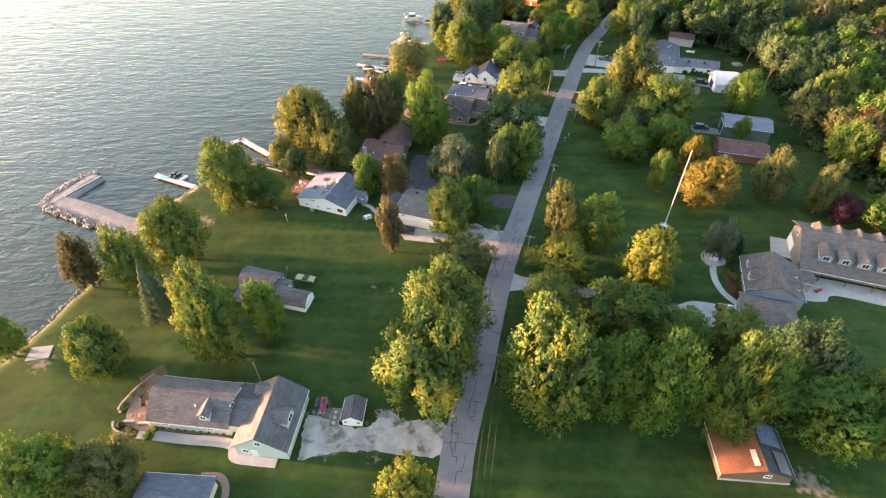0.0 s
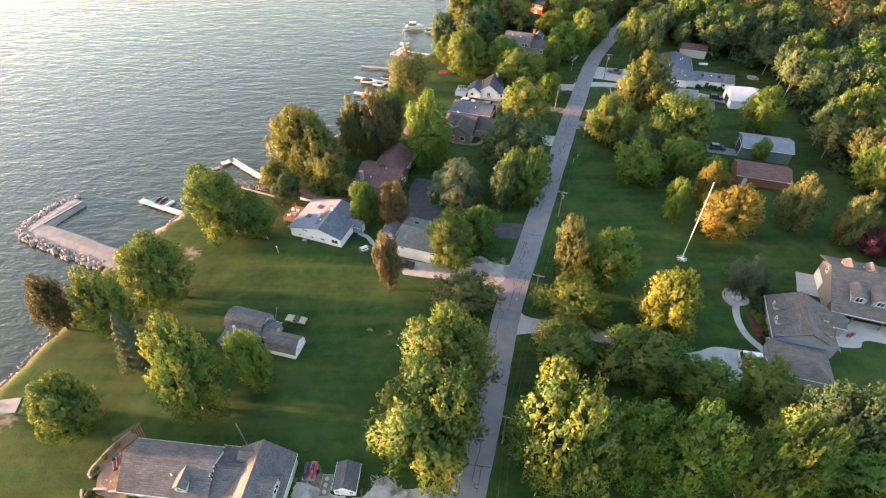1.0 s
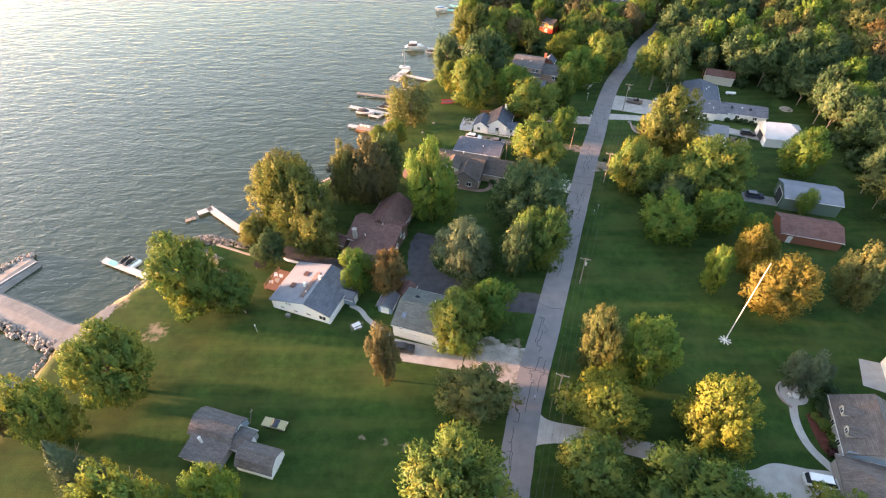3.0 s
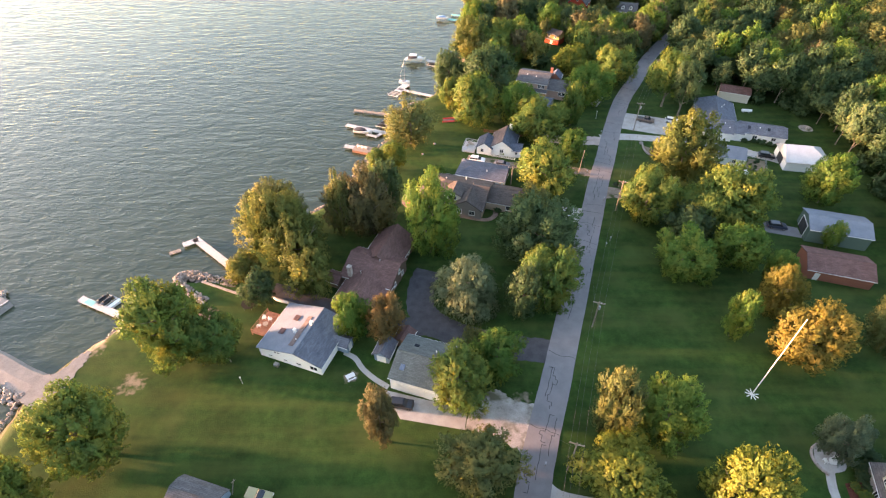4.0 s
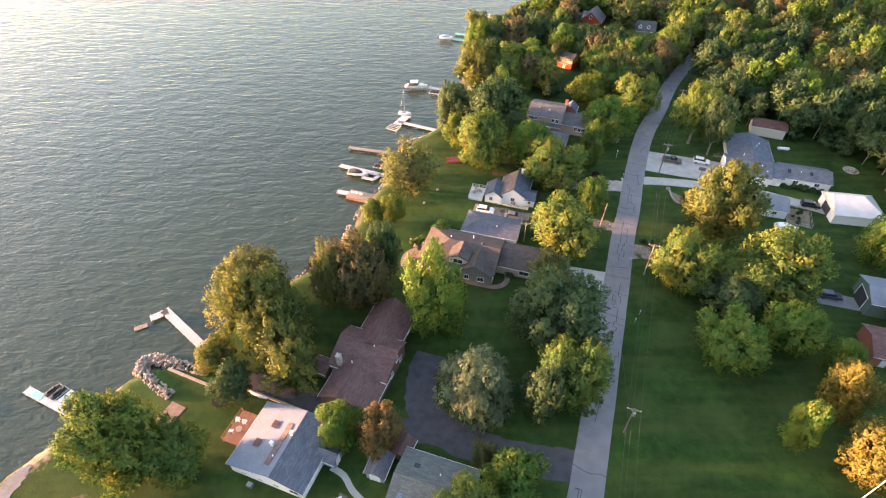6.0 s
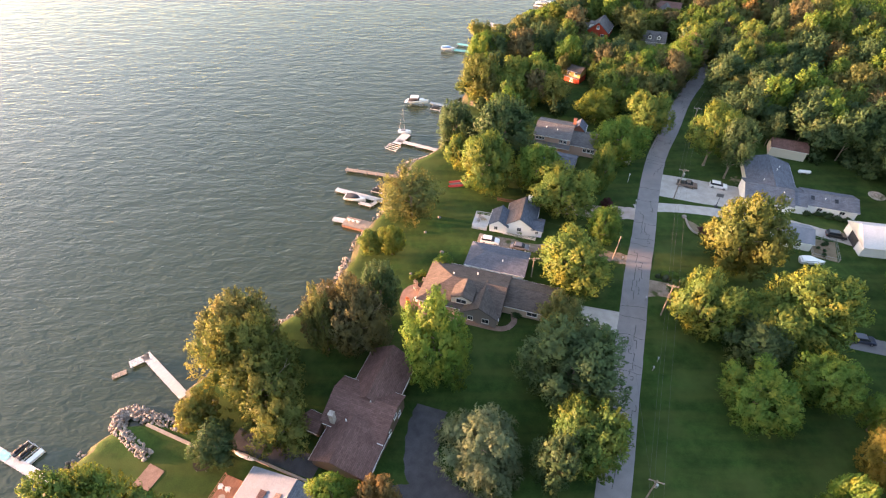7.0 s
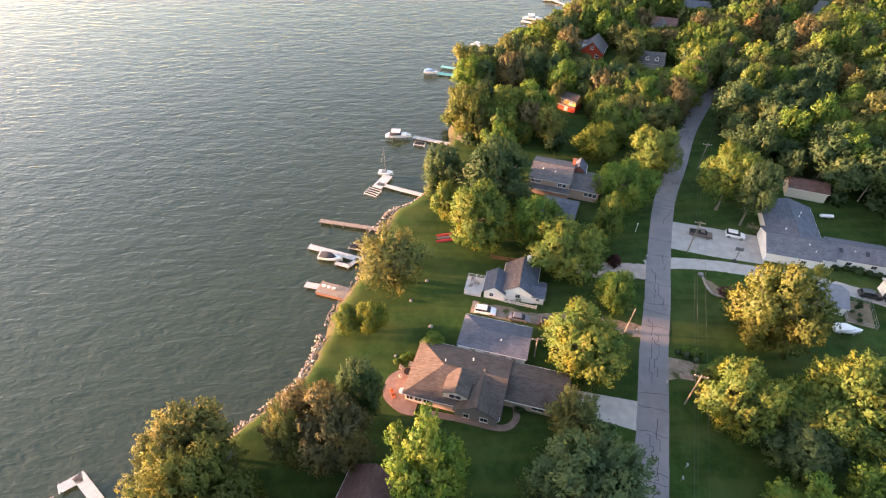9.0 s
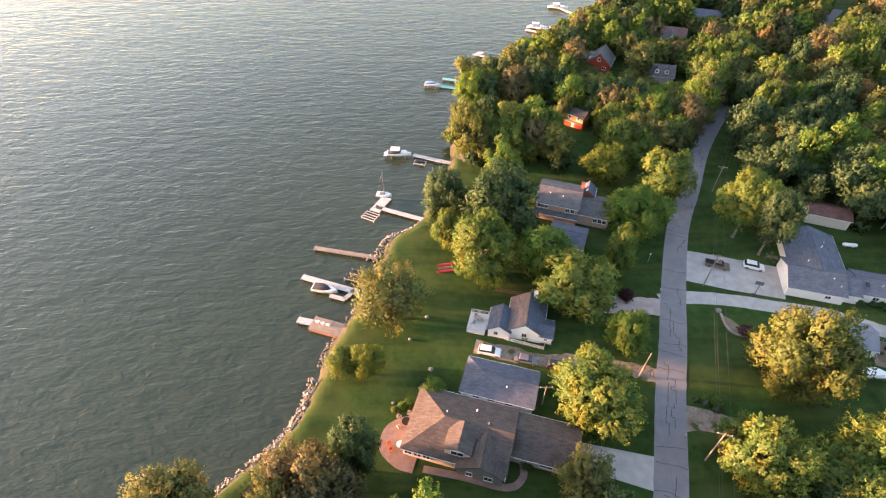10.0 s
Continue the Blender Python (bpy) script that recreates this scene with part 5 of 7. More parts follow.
# ---- paving and paths ----
def pave(pts, mat, label, name="driveway", smooth=False, up=0.04):
    return slab(name, pts, G + up, mat, label, "driveway" if name == "driveway" else name, 0.2, smooth, ragged=0.28 if smooth and mat is GRAVEL else 0.0)


pave([(-25.5, 41.5), (-14.5, 43.2), (-0.2, 42.2), (0.6, 48.2), (-7, 49.2), (-10.5, 51), (-14, 47.6), (-19, 48.2), (-25, 50)], GRAVEL, "pale gravel driveway beside the grey-roofed house", smooth=True)
ribbon("path", [(-55.5, 46.7), (-47, 45.6), (-38.2, 44.6), (-36.6, 42.2), (-33, 41.5), (-29, 41.1)], 1.9, G + 0.05, CONCRETE, "pale concrete path along the house wall", "path")
slab("patio", [(-58.6, 48.4), (-53.2, 47.4), (-52.6, 56), (-56.6, 56.2), (-59.4, 52.2)], G + 0.06, BRICK_PAVE, "reddish brick patio at the house end", "patio")
pave([(-13, 105.6), (-9.5, 99.4), (2.5, 97.2), (3.2, 100.9), (0, 102.2)], CONCRETE, "concrete apron before the white garage")
pave([(2.4, 97.3), (8, 95.8), (14.6, 92.5), (18.2, 101.2), (13, 103.2), (8.5, 105.6), (4.5, 102.5)], GRAVEL, "worn gravel driveway joining the lane", smooth=True, up=0.03)
ribbon("path", [(-22, 114.5), (-19.6, 113), (-17.8, 110.5), (-15, 108), (-12.2, 106.2)], 1.1, G + 0.05, CONCRETE, "curved concrete path to the garage", "path")
ribbon("driveway", [(22, 114.6), (15, 115.6), (6, 117.6), (-1, 120.6), (-6.2, 126), (-6.6, 133), (-5, 138.5)], 6.2, G + 0.05, DARK_ASPHALT, "dark asphalt driveway of the brown house", "driveway", ragged=0.2)
ribbon("driveway", [(-2, 120.5), (-7, 121.6), (-13, 121.0)], 5.0, G + 0.04, DARK_ASPHALT, "dark asphalt turning area", "driveway", ragged=0.2)
ribbon("driveway", [(-41.5, 132.6), (-33, 129.4), (-25, 126.4)], 4.0, G + 0.05, DARK_ASPHALT, "dark asphalt strip down to the shore", "driveway", ragged=0.1)
pave([(21, 166.2), (37.6, 162.2), (35.2, 156.2), (20.3, 161.6)], CONCRETE, "wide concrete driveway of the tan house")
ribbon("path", [(21, 161.6), (13.6, 163.4), (12.6, 159.4), (9.5, 157.6), (2, 159.6), (-5, 161.2)], 1.3, G + 0.05, BRICK_PAVE, "reddish paved path round the tan house", "path")
slab("patio", [(-7, 160.5), (-10, 161.6), (-13, 165), (-12, 169.5), (-8, 171.5), (-4, 171)], G + 0.06, BRICK_PAVE, "round brick patio towards the lake", "patio")
ribbon("driveway", [(44, 178.6), (38, 180.8), (30, 183), (20, 183.6), (6, 187.4)], 3.4, G + 0.04, EARTH_DRIVE, "earth and gravel parking strip by the cottage", "driveway", ragged=0.35)
ribbon("driveway", [(54, 197), (46, 197.6), (38, 198.2), (28, 200)], 5.2, G + 0.045, SUNLIT_GRAVEL, "pinkish gravel side drive among trees", "driveway", ragged=0.25)
ribbon("driveway", [(50, 199.4), (58, 200), (68, 198.6), (77, 196.4), (87, 194), (97, 189), (104, 185)], 3.8, G + 0.045, CONCRETE, "concrete drive past the ranch house", "driveway", ragged=0.1)
pave([(57.6, 217), (66, 214.6), (84.2, 208.8), (79.4, 198.9), (68, 202), (55.2, 206.4)], CONCRETE, "broad pale concrete parking pad")
pave([(42, 173.4), (50, 171.4), (55.5, 168.5), (54.5, 165.6), (47, 167.2), (41, 166.8)], EARTH_DRIVE, "short gravel lay-by under trees", smooth=True)
pave([(12.5, 84.8), (15.5, 88.5), (18.6, 86.2), (24, 85), (32, 83.5), (32, 80.2), (22, 81.6), (16, 81.4), (13, 79.6)], CONCRETE, "concrete driveway mouth flaring to the lane", smooth=True, up=0.035)
ribbon("driveway", [(30, 81.8), (38, 79.5), (45, 77), (51, 75)], 3.4, G + 0.045, CONCRETE, "concrete driveway to the large house", "driveway")
pave([(48, 76.6), (52.5, 76.8), (56.7, 78), (62, 77), (67, 75.8), (67, 70), (60, 69.2), (53.9, 71)], CONCRETE, "curved concrete forecourt of the large house", smooth=True, up=0.06)
ribbon("path", [(66.4, 91), (64.6, 86), (64.6, 81), (67, 76)], 1.5, G + 0.05, CONCRETE, "curved concrete garden path", "path")
slab("patio", [(64.2, 91.5), (65.5, 94), (68.6, 94), (69.5, 91.5), (68.4, 89.6), (65.4, 89.4)], G + 0.06, CONCRETE, "round stone sitting area in the garden", "patio")
slab("patio", [(83.4, 88), (88, 85.5), (104, 79.8), (103, 75.2), (90, 79.4), (86.6, 77.6), (81.4, 78.6), (80.6, 83)], G + 0.06, CONCRETE, "pale paved terrace behind the large house", "patio")
pave([(53.4, 220.4), (57, 226.8), (54.6, 229), (50.5, 221.8)], CONCRETE, "short concrete drive at the lane", up=0.035)
pave([(83, 152.6), (91.4, 150.2), (92, 154.2), (84, 157)], ASPHALT, "grey asphalt yard before the barn", up=0.03)
slab("patio", [(-85.4, 62.6), (-81, 63.4), (-81.6, 66.6), (-85.8, 66)], G + 0.05, CONCRETE, "square concrete pad at the shore", "patio", smooth=False)
slab("patio", [(-56.6, 123.6), (-53.4, 122.6), (-51.9, 126), (-55, 127.4)], G + 0.05, BRICK_PAVE, "small paved square by the rocks", "patio", smooth=False)
ribbon("path", [(-41.5, 38.9), (-38, 38.6), (-36.4, 36.2), (-36.6, 32.6), (-38, 30)], 1.2, G + 0.05, BRICK_PAVE, "curved brick path round the low house", "path")

slab("beach", [(-83.6, 103.2), (-79.4, 101.8), (-76.4, 105.4), (-75.6, 109.4), (-75.0, 114), (-76.6, 114.2), (-79.4, 109.8), (-82, 108.2)], G + 0.03, PIER_GRAVEL, "worn gravel ground where the breakwater meets the lawn", "beach", 0.3, True, ragged=0.3)


def tar_cracks():
    """Squiggles of crack sealant on the lane."""
    rng = random.Random(8)
    c = spline(ROAD, 10)
    bm = bmesh.new()

    def strip(p, q, w):
        d = (q - p).normalized()
        nrm = Vector((-d.y, d.x)) * w
        vs = [bm.verts.new((*v, G + 0.078)) for v in (p - nrm, q - nrm, q + nrm, p + nrm)]
        bm.faces.new(vs)

    i = 12
    while i < len(c) - 20:
        d = (c[i + 1] - c[i]).normalized()
        nrm = Vector((-d.y, d.x))
        kind = rng.random()
        off = rng.uniform(-1.8, 1.8)
        p = c[i] + nrm * off
        if kind < 0.3:  # across the lane
            p = c[i] + nrm * -2.8
            for k in range(7):
                q = p + nrm * 0.8 + d * rng.uniform(-0.3, 0.3)
                strip(p, q, 0.05)
                p = q
        else:  # along, in jogs
            for k in range(rng.randint(5, 12)):
                if rng.random() < 0.3:
                    q = p + nrm * rng.choice((-1, 1)) * rng.uniform(0.3, 0.9)
                else:
                    q = p + d * rng.uniform(0.5, 1.4) + nrm * rng.uniform(-0.15, 0.15)
                if abs((q - c[i]).dot(nrm)) > 2.6:
                    q = p + d * 0.7
                strip(p, q, 0.055)
                p = q
        i += rng.randint(1, 3)
    return tagged(part("crack_sealant", bm, TAR), "black tar lines sealing cracks in the lane", "road", "", "stuff")


tar_cracks()


# ---- shore rocks and breakwater ----
def rocks(name, line, width, count, size, z0, label, seed, lift=0.0):
    """A belt of tumbled stones along a line; every stone its own lump."""
    rng = random.Random(seed)
    c = spline(line, 10)
    base = bmesh.new()
    bmesh.ops.create_icosphere(base, subdivisions=1, radius=1.0)
    bv = [v.co.copy() for v in base.verts]
    bf = [[v.index for v in f.verts] for f in base.faces]
    base.free()
    verts, faces = [], []
    for k in range(count):
        t = rng.uniform(0, len(c) - 1.001)
        i = int(t)
        p = c[i].lerp(c[i + 1], t - i)
        d = (c[i + 1] - c[i]).normalized()
        o = rng.uniform(-0.5, 0.5) * width
        s = size * rng.uniform(0.5, 1.35)
        z = z0 + lift * (1 - abs(o) / width * 2) + rng.uniform(-0.1, 0.15)
        m = Matrix.Translation((p.x - d.y * o, p.y + d.x * o, z)) @ Euler([rng.uniform(0, 6) for _ in range(3)]).to_matrix().to_4x4() @ Matrix.Diagonal((s * rng.uniform(0.7, 1.2), s * rng.uniform(0.6, 1), s * rng.uniform(0.4, 0.7), 1))
        n = len(verts)
        verts += [tuple(m @ (v * rng.uniform(0.82, 1.12))) for v in bv]
        faces += [[n + a for a in f] for f in bf]
    ob = part_mesh(name, verts, faces, ROCK)
    return tagged(ob, label, "rocks", "", "stuff")


ARM1, ARM2 = [(-80, 106), (-88, 109), (-95.6, 112.6), (-108.2, 117.6)], [(-109.4, 116.6), (-107, 123.3), (-103.7, 130.4)]


def breakwater():
    b = thing("breakwater", Matrix(), "stone breakwater with gravel top, bent like an L", "breakwater")
    for line, w in ((ARM1, 5.0), (ARM2, 4.4)):
        c = spline(line, 8)
        bm = bmesh.new()
        rows = []
        for i, q in enumerate(c):
            d = (c[min(i + 1, len(c) - 1)] - c[max(i - 1, 0)]).normalized()
            nrm = Vector((-d.y, d.x))
            rows.append([bm.verts.new((*(q + nrm * o), z)) for o, z in ((w * 0.95, -1.6), (w * 0.5, 0.95), (0, 1.12), (-w * 0.5, 0.95), (-w * 0.95, -1.6))])
        for r, s in zip(rows, rows[1:]):
            for k in range(4):
                bm.faces.new((r[k], s[k], s[k + 1], r[k + 1]))
        for r in (rows[0], rows[-1]):
            bm.faces.new(r)
        bmesh.ops.recalc_face_normals(bm, faces=bm.faces)
        part("core", bm, PIER_GRAVEL, b)
    bm = bmesh.new()
    box(bm, -0.2, 0.2, -5.7, 5.7, -1.5, 1.4, Matrix.Translation((-104.7, 124.5, 0)) @ pose(0, 0, 0, 0, 0, -30))
    part("sheet_wall", bm, METAL, b, "dark steel sheet wall along the inner side")
    return b


breakwater()
rocks("breakwater_stones", [(-84, 104.6), (-88.2, 105.9), (-95.4, 108.8), (-103.2, 112.3), (-109.5, 115.4), (-112.4, 118.4), (-111.2, 123.6), (-108, 129.6), (-104.4, 132)], 3.4, 760, 0.5, 0.35, "pale boulders along the breakwater's outer side", 1, 0.5)
rocks("shore_stones", [(-97, 54), (-91.6, 62), (-89, 68), (-87, 76), (-85, 85), (-85, 97), (-84.6, 104)], 1.2, 260, 0.34, 0.55, "narrow line of pinkish shore stones", 2, 0.25)
HOOK = [(-62.4, 133.2), (-65.0, 135.2), (-65.3, 137.2), (-63.2, 138.2), (-58.4, 136.7), (-53.8, 135.2), (-49.8, 134)]
rocks("shore_stones", HOOK, 3.0, 420, 0.4, 0.3, "heap of pale stones under the hooked bank", 3, 0.4)
rocks("shore_stones", HOOK, 2.2, 360, 0.34, 1.0, "heap of pale stones at the little bay", 13, 0.9)
rocks("shore_stones", [(-62.6, 137.6), (-58.4, 136.4), (-54, 135.0), (-50.2, 133.8)], 2.2, 260, 0.34, G + 0.05, "pale stones along the top of the bank", 14, 0.25)
rocks("shore_stones", [(-65.2, 135.4), (-62.1, 132.8), (-58.8, 130.4), (-55.8, 128.4)], 2.2, 260, 0.34, 1.95, "bank of stones between lawn and bay", 4, 0.4)
rocks("shore_stones", [(-41, 158), (-35.5, 163.6), (-31, 168.4), (-28.6, 174), (-27.4, 181)], 2.2, 380, 0.34, 0.75, "pale boulders lining the shore", 5, 0.5)
rocks("shore_stones", [(-18.5, 215), (-15.4, 221), (-13.4, 224), (-8.5, 226.4), (-4.6, 230.6)], 2.4, 210, 0.3, 0.6, "boulders at the small point", 6, 0.6)
rocks("shore_stones", [(-26.8, 184), (-25.6, 190), (-22, 197), (-19.6, 201), (-18.4, 207)], 1.2, 200, 0.24, 0.6, "few stones at the lawn's edge", 7)
rocks("shore_stones", [(-79, 111), (-76.6, 113.6), (-74.6, 119), (-72.6, 124), (-69, 130)], 1.6, 120, 0.36, 0.45, "dark stones along the curved beach", 8)
rocks("rubble", [(-12.5, 50.2), (-10.4, 50.6), (-8.4, 49.6)], 2.0, 90, 0.2, G + 0.05, "loose heap of white limestone rubble", 9, 0.3)
rocks("rubble", [(-19, 44.2), (-16.5, 43.6), (-13.5, 43.8)], 1.4, 70, 0.18, G + 0.03, "white rubble along the gravel drive", 10, 0.1)

# ---- docks ----
DOCK_GREY = material("dock_boards", (0.42, 0.41, 0.4), (0.58, 0.57, 0.55), 1.5, 0.85, 0.3, stretch=(4, 0.4, 1))
DOCK_BROWN = material("old_dock_boards", (0.24, 0.19, 0.15), (0.38, 0.31, 0.26), 1.5, 0.9, 0.4, stretch=(4, 0.4, 1))
TEAL = material("teal_deck", (0.12, 0.42, 0.42), (0.18, 0.52, 0.5), 1.2, 0.7)


def dock(a, b, width, label, mat=None, z=0.75, rail=False):
    """A plank dock from shore point a to head b: boards, stringers and posts."""
    mat = mat or DOCK_GREY
    a, b = Vector((*a, 0)), Vector((*b, 0))
    n = (b - a).length
    ang = math.degrees(math.atan2(b.y - a.y, b.x - a.x))
    d = thing("dock", Matrix.Translation((a.x, a.y, 0)) @ pose(0, 0, 0, 0, 0, ang), label, "dock", "boat docks")
    bm = bmesh.new()
    k, s = 0.0, 0.3
    while k < n:
        box(bm, k, min(k + s - 0.03, n), -width / 2, width / 2, z - 0.04, z)
        k += s
    tagged(part("deck", bm, mat, d), kind="stuff")
    for y in (-width / 2 + 0.08, width / 2 - 0.08):
        boxed("stringer", 0, n, y - 0.05, y + 0.05, z - 0.2, z - 0.045, mat, d)
    m = max(2, int(n / 3) + 1)
    for i in range(m):
        for y in (-width / 2, width / 2):
            x = 0.4 + (n - 0.8) * i / (m - 1)
            part("post", tube(bmesh.new(), (x, y, -2.2), (x, y, z + (0.5 if rail or i == m - 1 else 0.12)), 0.06, 0.06, 6), METAL if mat is not DOCK_BROWN else mat, d)
    return d


dock((-72.4, 124.6), (-86.2, 130.7), 1.7, "pale grey plank dock with lifts")
boxed("dock_mat", -1.3, 1.3, -0.7, 0.7, 0.0, 0.02, TEAL, thing("dock_mat", pose(-83.2, 129.4, 0.76, 0, 0, 156), "turquoise mat lying on the dock boards", "mat"))
dock((-54.6, 141.6), (-66.6, 151.6), 1.9, "long pale dock with short head")
dock((-65.6, 151.2), (-68.8, 149.0), 1.9, "short head of the pale dock")
dock((-69, 147.6), (-71.4, 146.2), 1.2, "small low floating platform", DOCK_BROWN, 0.35)
dock((-29.6, 195.6), (-33.6, 196.6), 1.7, "short white end of the dock")
d = dock((-22.4, 193), (-30.2, 195.7), 3.6, "red-brown boat platform with white chairs", DOCK_BROWN, 0.85)
boxed("skirt", 0.1, 8.1, -1.9, -1.8, 0.1, 0.8, REDWOOD, d)
boxed("skirt", 0.1, 8.1, 1.8, 1.9, 0.1, 0.8, REDWOOD, d)
dock((-20.4, 204.6), (-34.8, 210.1), 1.6, "white dock with a covered boat alongside")
dock((-21.6, 205.2), (-23.6, 202.6), 1.1, "white side arm of the dock")
dock((-23.4, 202.4), (-27.2, 203.8), 1.1, "white boat-slip arm of the dock")
dock((-16.6, 216.2), (-33.4, 220.3), 1.3, "weathered brown wooden dock", DOCK_BROWN, 0.8, True)
dock((-4.2, 230.6), (-18.6, 236.9), 1.4, "pale dock leading to a platform")
dock((-18.8, 234.8), (-15.6, 241.0), 3.0, "broad pale dock platform")
dock((4.2, 257.8), (-8.4, 262.9), 1.5, "pale dock to the boat lift")
dock((12, 307), (0.6, 310.4), 1.8, "turquoise dock with boat", TEAL)
dock((11, 313.6), (2.4, 316.6), 1.6, "turquoise second arm of the dock", TEAL)
dock((33, 328.6), (18.3, 338.1), 1.3, "narrow white dock far up the shore")
dock((16.6, 337.6), (19.8, 341), 2.4, "white head of the narrow dock")
dock((56, 357.6), (42.2, 366), 1.6, "white dock by moored cruisers")
dock((74.6, 376.6), (62, 395), 1.5, "white dock far up the shore")

# ---- boats and vehicles ----
PAINT = {}


def paint(name, c, rough=0.35, coat=0.5):
    if name not in PAINT:
        PAINT[name] = material("paint_" + name, tuple(v * 0.92 for v in c), c, 2.0, rough, coat=coat)
    return PAINT[name]


WHITE, BLACK, NAVY, RED = paint("white", (0.75, 0.75, 0.73)), paint("black", (0.015, 0.015, 0.017)), paint("navy", (0.02, 0.03, 0.06)), paint("red", (0.45, 0.03, 0.03))
SILVER, BROWN, OLIVE = paint("silver", (0.13, 0.13, 0.14)), paint("bronze", (0.14, 0.1, 0.08)), paint("olive", (0.3, 0.28, 0.14))
RUBBER = material("tyre_rubber", (0.012, 0.012, 0.012), (0.022, 0.022, 0.022), 5.0, 0.9)
CANVAS = material("boat_canvas", (0.03, 0.032, 0.04), (0.06, 0.062, 0.07), 2.0, 0.95, 0.2)


def hull_bm(L, B, H, n=12):
    bm = bmesh.new()
    rows = []
    for i in range(n):
        t = i / (n - 1)
        w = B / 2 * (1 - max(0, (t - 0.35) / 0.65) ** 2.2) + 0.02
        sheer = H * (1 + 0.25 * t ** 2)
        x = -L / 2 + L * t
        rows.append([bm.verts.new(p) for p in ((x, -w, sheer), (x, -w * 0.85, 0.35 * H), (x, 0, 0.1 * H * t - 0.05), (x, w * 0.85, 0.35 * H), (x, w, sheer), (x, w * 0.8, sheer + 0.03), (x, 0, sheer + 0.07), (x, -w * 0.8, sheer + 0.03))])
    for r, s in zip(rows, rows[1:]):
        for k in range(8):
            bm.faces.new((r[k], s[k], s[(k + 1) % 8], r[(k + 1) % 8]))
    bm.faces.new(rows[0][::-1])
    bm.faces.new(rows[-1])
    bmesh.ops.recalc_face_normals(bm, faces=bm.faces)
    return bm


def boat(x, y, turn, L, B, label, hull=None, cover=None, canopy=False, z=0.1, lift=False, mast=0.0):
    b = thing("boat", pose(x, y, z, 0, 0, turn), label, "boat", "moored boats")
    part("hull", hull_bm(L, B, 0.95), hull or WHITE, b)
    if cover:
        bm = hull_bm(L * 0.68, B * 0.92, 0.4)
        for v in bm.verts:
            v.co.z = 0.95 + max(0, v.co.z) * (1.0 + 0.4 * math.cos(v.co.x))
            v.co.x -= 0.1 * L
        part("cover", bm, cover, b)
    else:
        bm = bmesh.new()
        box(bm, -L * 0.3, L * 0.02, -B * 0.34, B * 0.34, 0.9, 1.12, None, 0.05)
        part("cockpit", bm, SILVER, b)
        bm = bmesh.new()
        box(bm, L * 0.04, L * 0.07, -B * 0.36, B * 0.36, 1.0, 1.55, None, 0.02)
        part("windshield", bm, GLASS, b)
    if canopy:
        bm = box(bmesh.new(), -L * 0.34, L * 0.04, -B * 0.46, B * 0.46, 2.3, 2.4, None, 0.05)
        part("canopy", bm, WHITE, b)
        for sx in (-L * 0.32, L * 0.02):
            for sy in (-B * 0.42, B * 0.42):
                part("canopy_post", tube(bmesh.new(), (sx, sy, 0.3), (sx, sy, 2.32), 0.04, 0.04, 6), METAL, b)
    if L > 7:
        boxed("swim_platform", -L * 0.62, -L * 0.5, -B * 0.46, B * 0.46, 0.35, 0.45, WHITE, b, bevel=0.03)
        boxed("cabin", L * 0.06, L * 0.3, -B * 0.3, B * 0.3, 0.95, 1.5, hull or WHITE, b, bevel=0.12)
        boxed("cabin_window", L * 0.02, L * 0.07, -B * 0.3, B * 0.3, 1.1, 1.75, GLASS, b, bevel=0.03)
    if mast:
        part("mast", tube(bmesh.new(), (0, 0, 0.9), (0, 0, mast), 0.06, 0.035, 8), METAL, b)
        part("stay", tube(bmesh.new(), (-L * 0.45, 0, 0.9), (0, 0, mast * 0.95), 0.015, 0.015, 4), METAL, b)
    if lift:
        for sx in (-L * 0.3, L * 0.25):
            for sy in (-B * 0.62, B * 0.62):
                part("lift_post", tube(bmesh.new(), (sx, sy, -2), (sx, sy, 1.3), 0.05, 0.05, 6), METAL, b)
            boxed("lift_beam", sx - 0.06, sx + 0.06, -B * 0.62, B * 0.62, -0.25, -0.12, METAL, b)
    return b


boat(-28.6, 205.7, -14, 6.4, 2.3, "white motorboat under a dark canvas cover", WHITE, CANVAS, lift=True)
boat(-12.8, 263.0, -4, 7.8, 2.6, "white cruiser with dark cover and white canopy on a lift", WHITE, CANVAS, canopy=True, lift=True, z=0.6)
boat(-16.4, 241.8, -8, 4.4, 2.0, "small white sailing dinghy with a mast", WHITE, None, mast=9.5, z=0.5)
boat(-1.6, 310.6, -12, 6.0, 2.3, "white motorboat under a blue cover at the turquoise dock", WHITE, paint("blue", (0.1, 0.22, 0.42)), lift=True, z=0.5)
boat(48.5, 368.4, -14, 8.5, 2.8, "white cabin cruiser at a far dock", WHITE, None, canopy=True)
boat(52.5, 366.8, -14, 8, 2.8, "white cabin cruiser at a far dock", WHITE, None)
boat(63, 394.4, -14, 9, 3.0, "large white cruiser far up the shore", WHITE, None, canopy=True)
b = boat(87.4, 177.8, -12, 5.6, 2.2, "white shrink-wrapped boat on the grass", WHITE, WHITE, z=G + 0.3)
for sx in (-1.5, 1.2):
    boxed("cradle", sx - 0.1, sx + 0.1, -0.8, 0.8, -0.34, 0.3, WOOD, b)


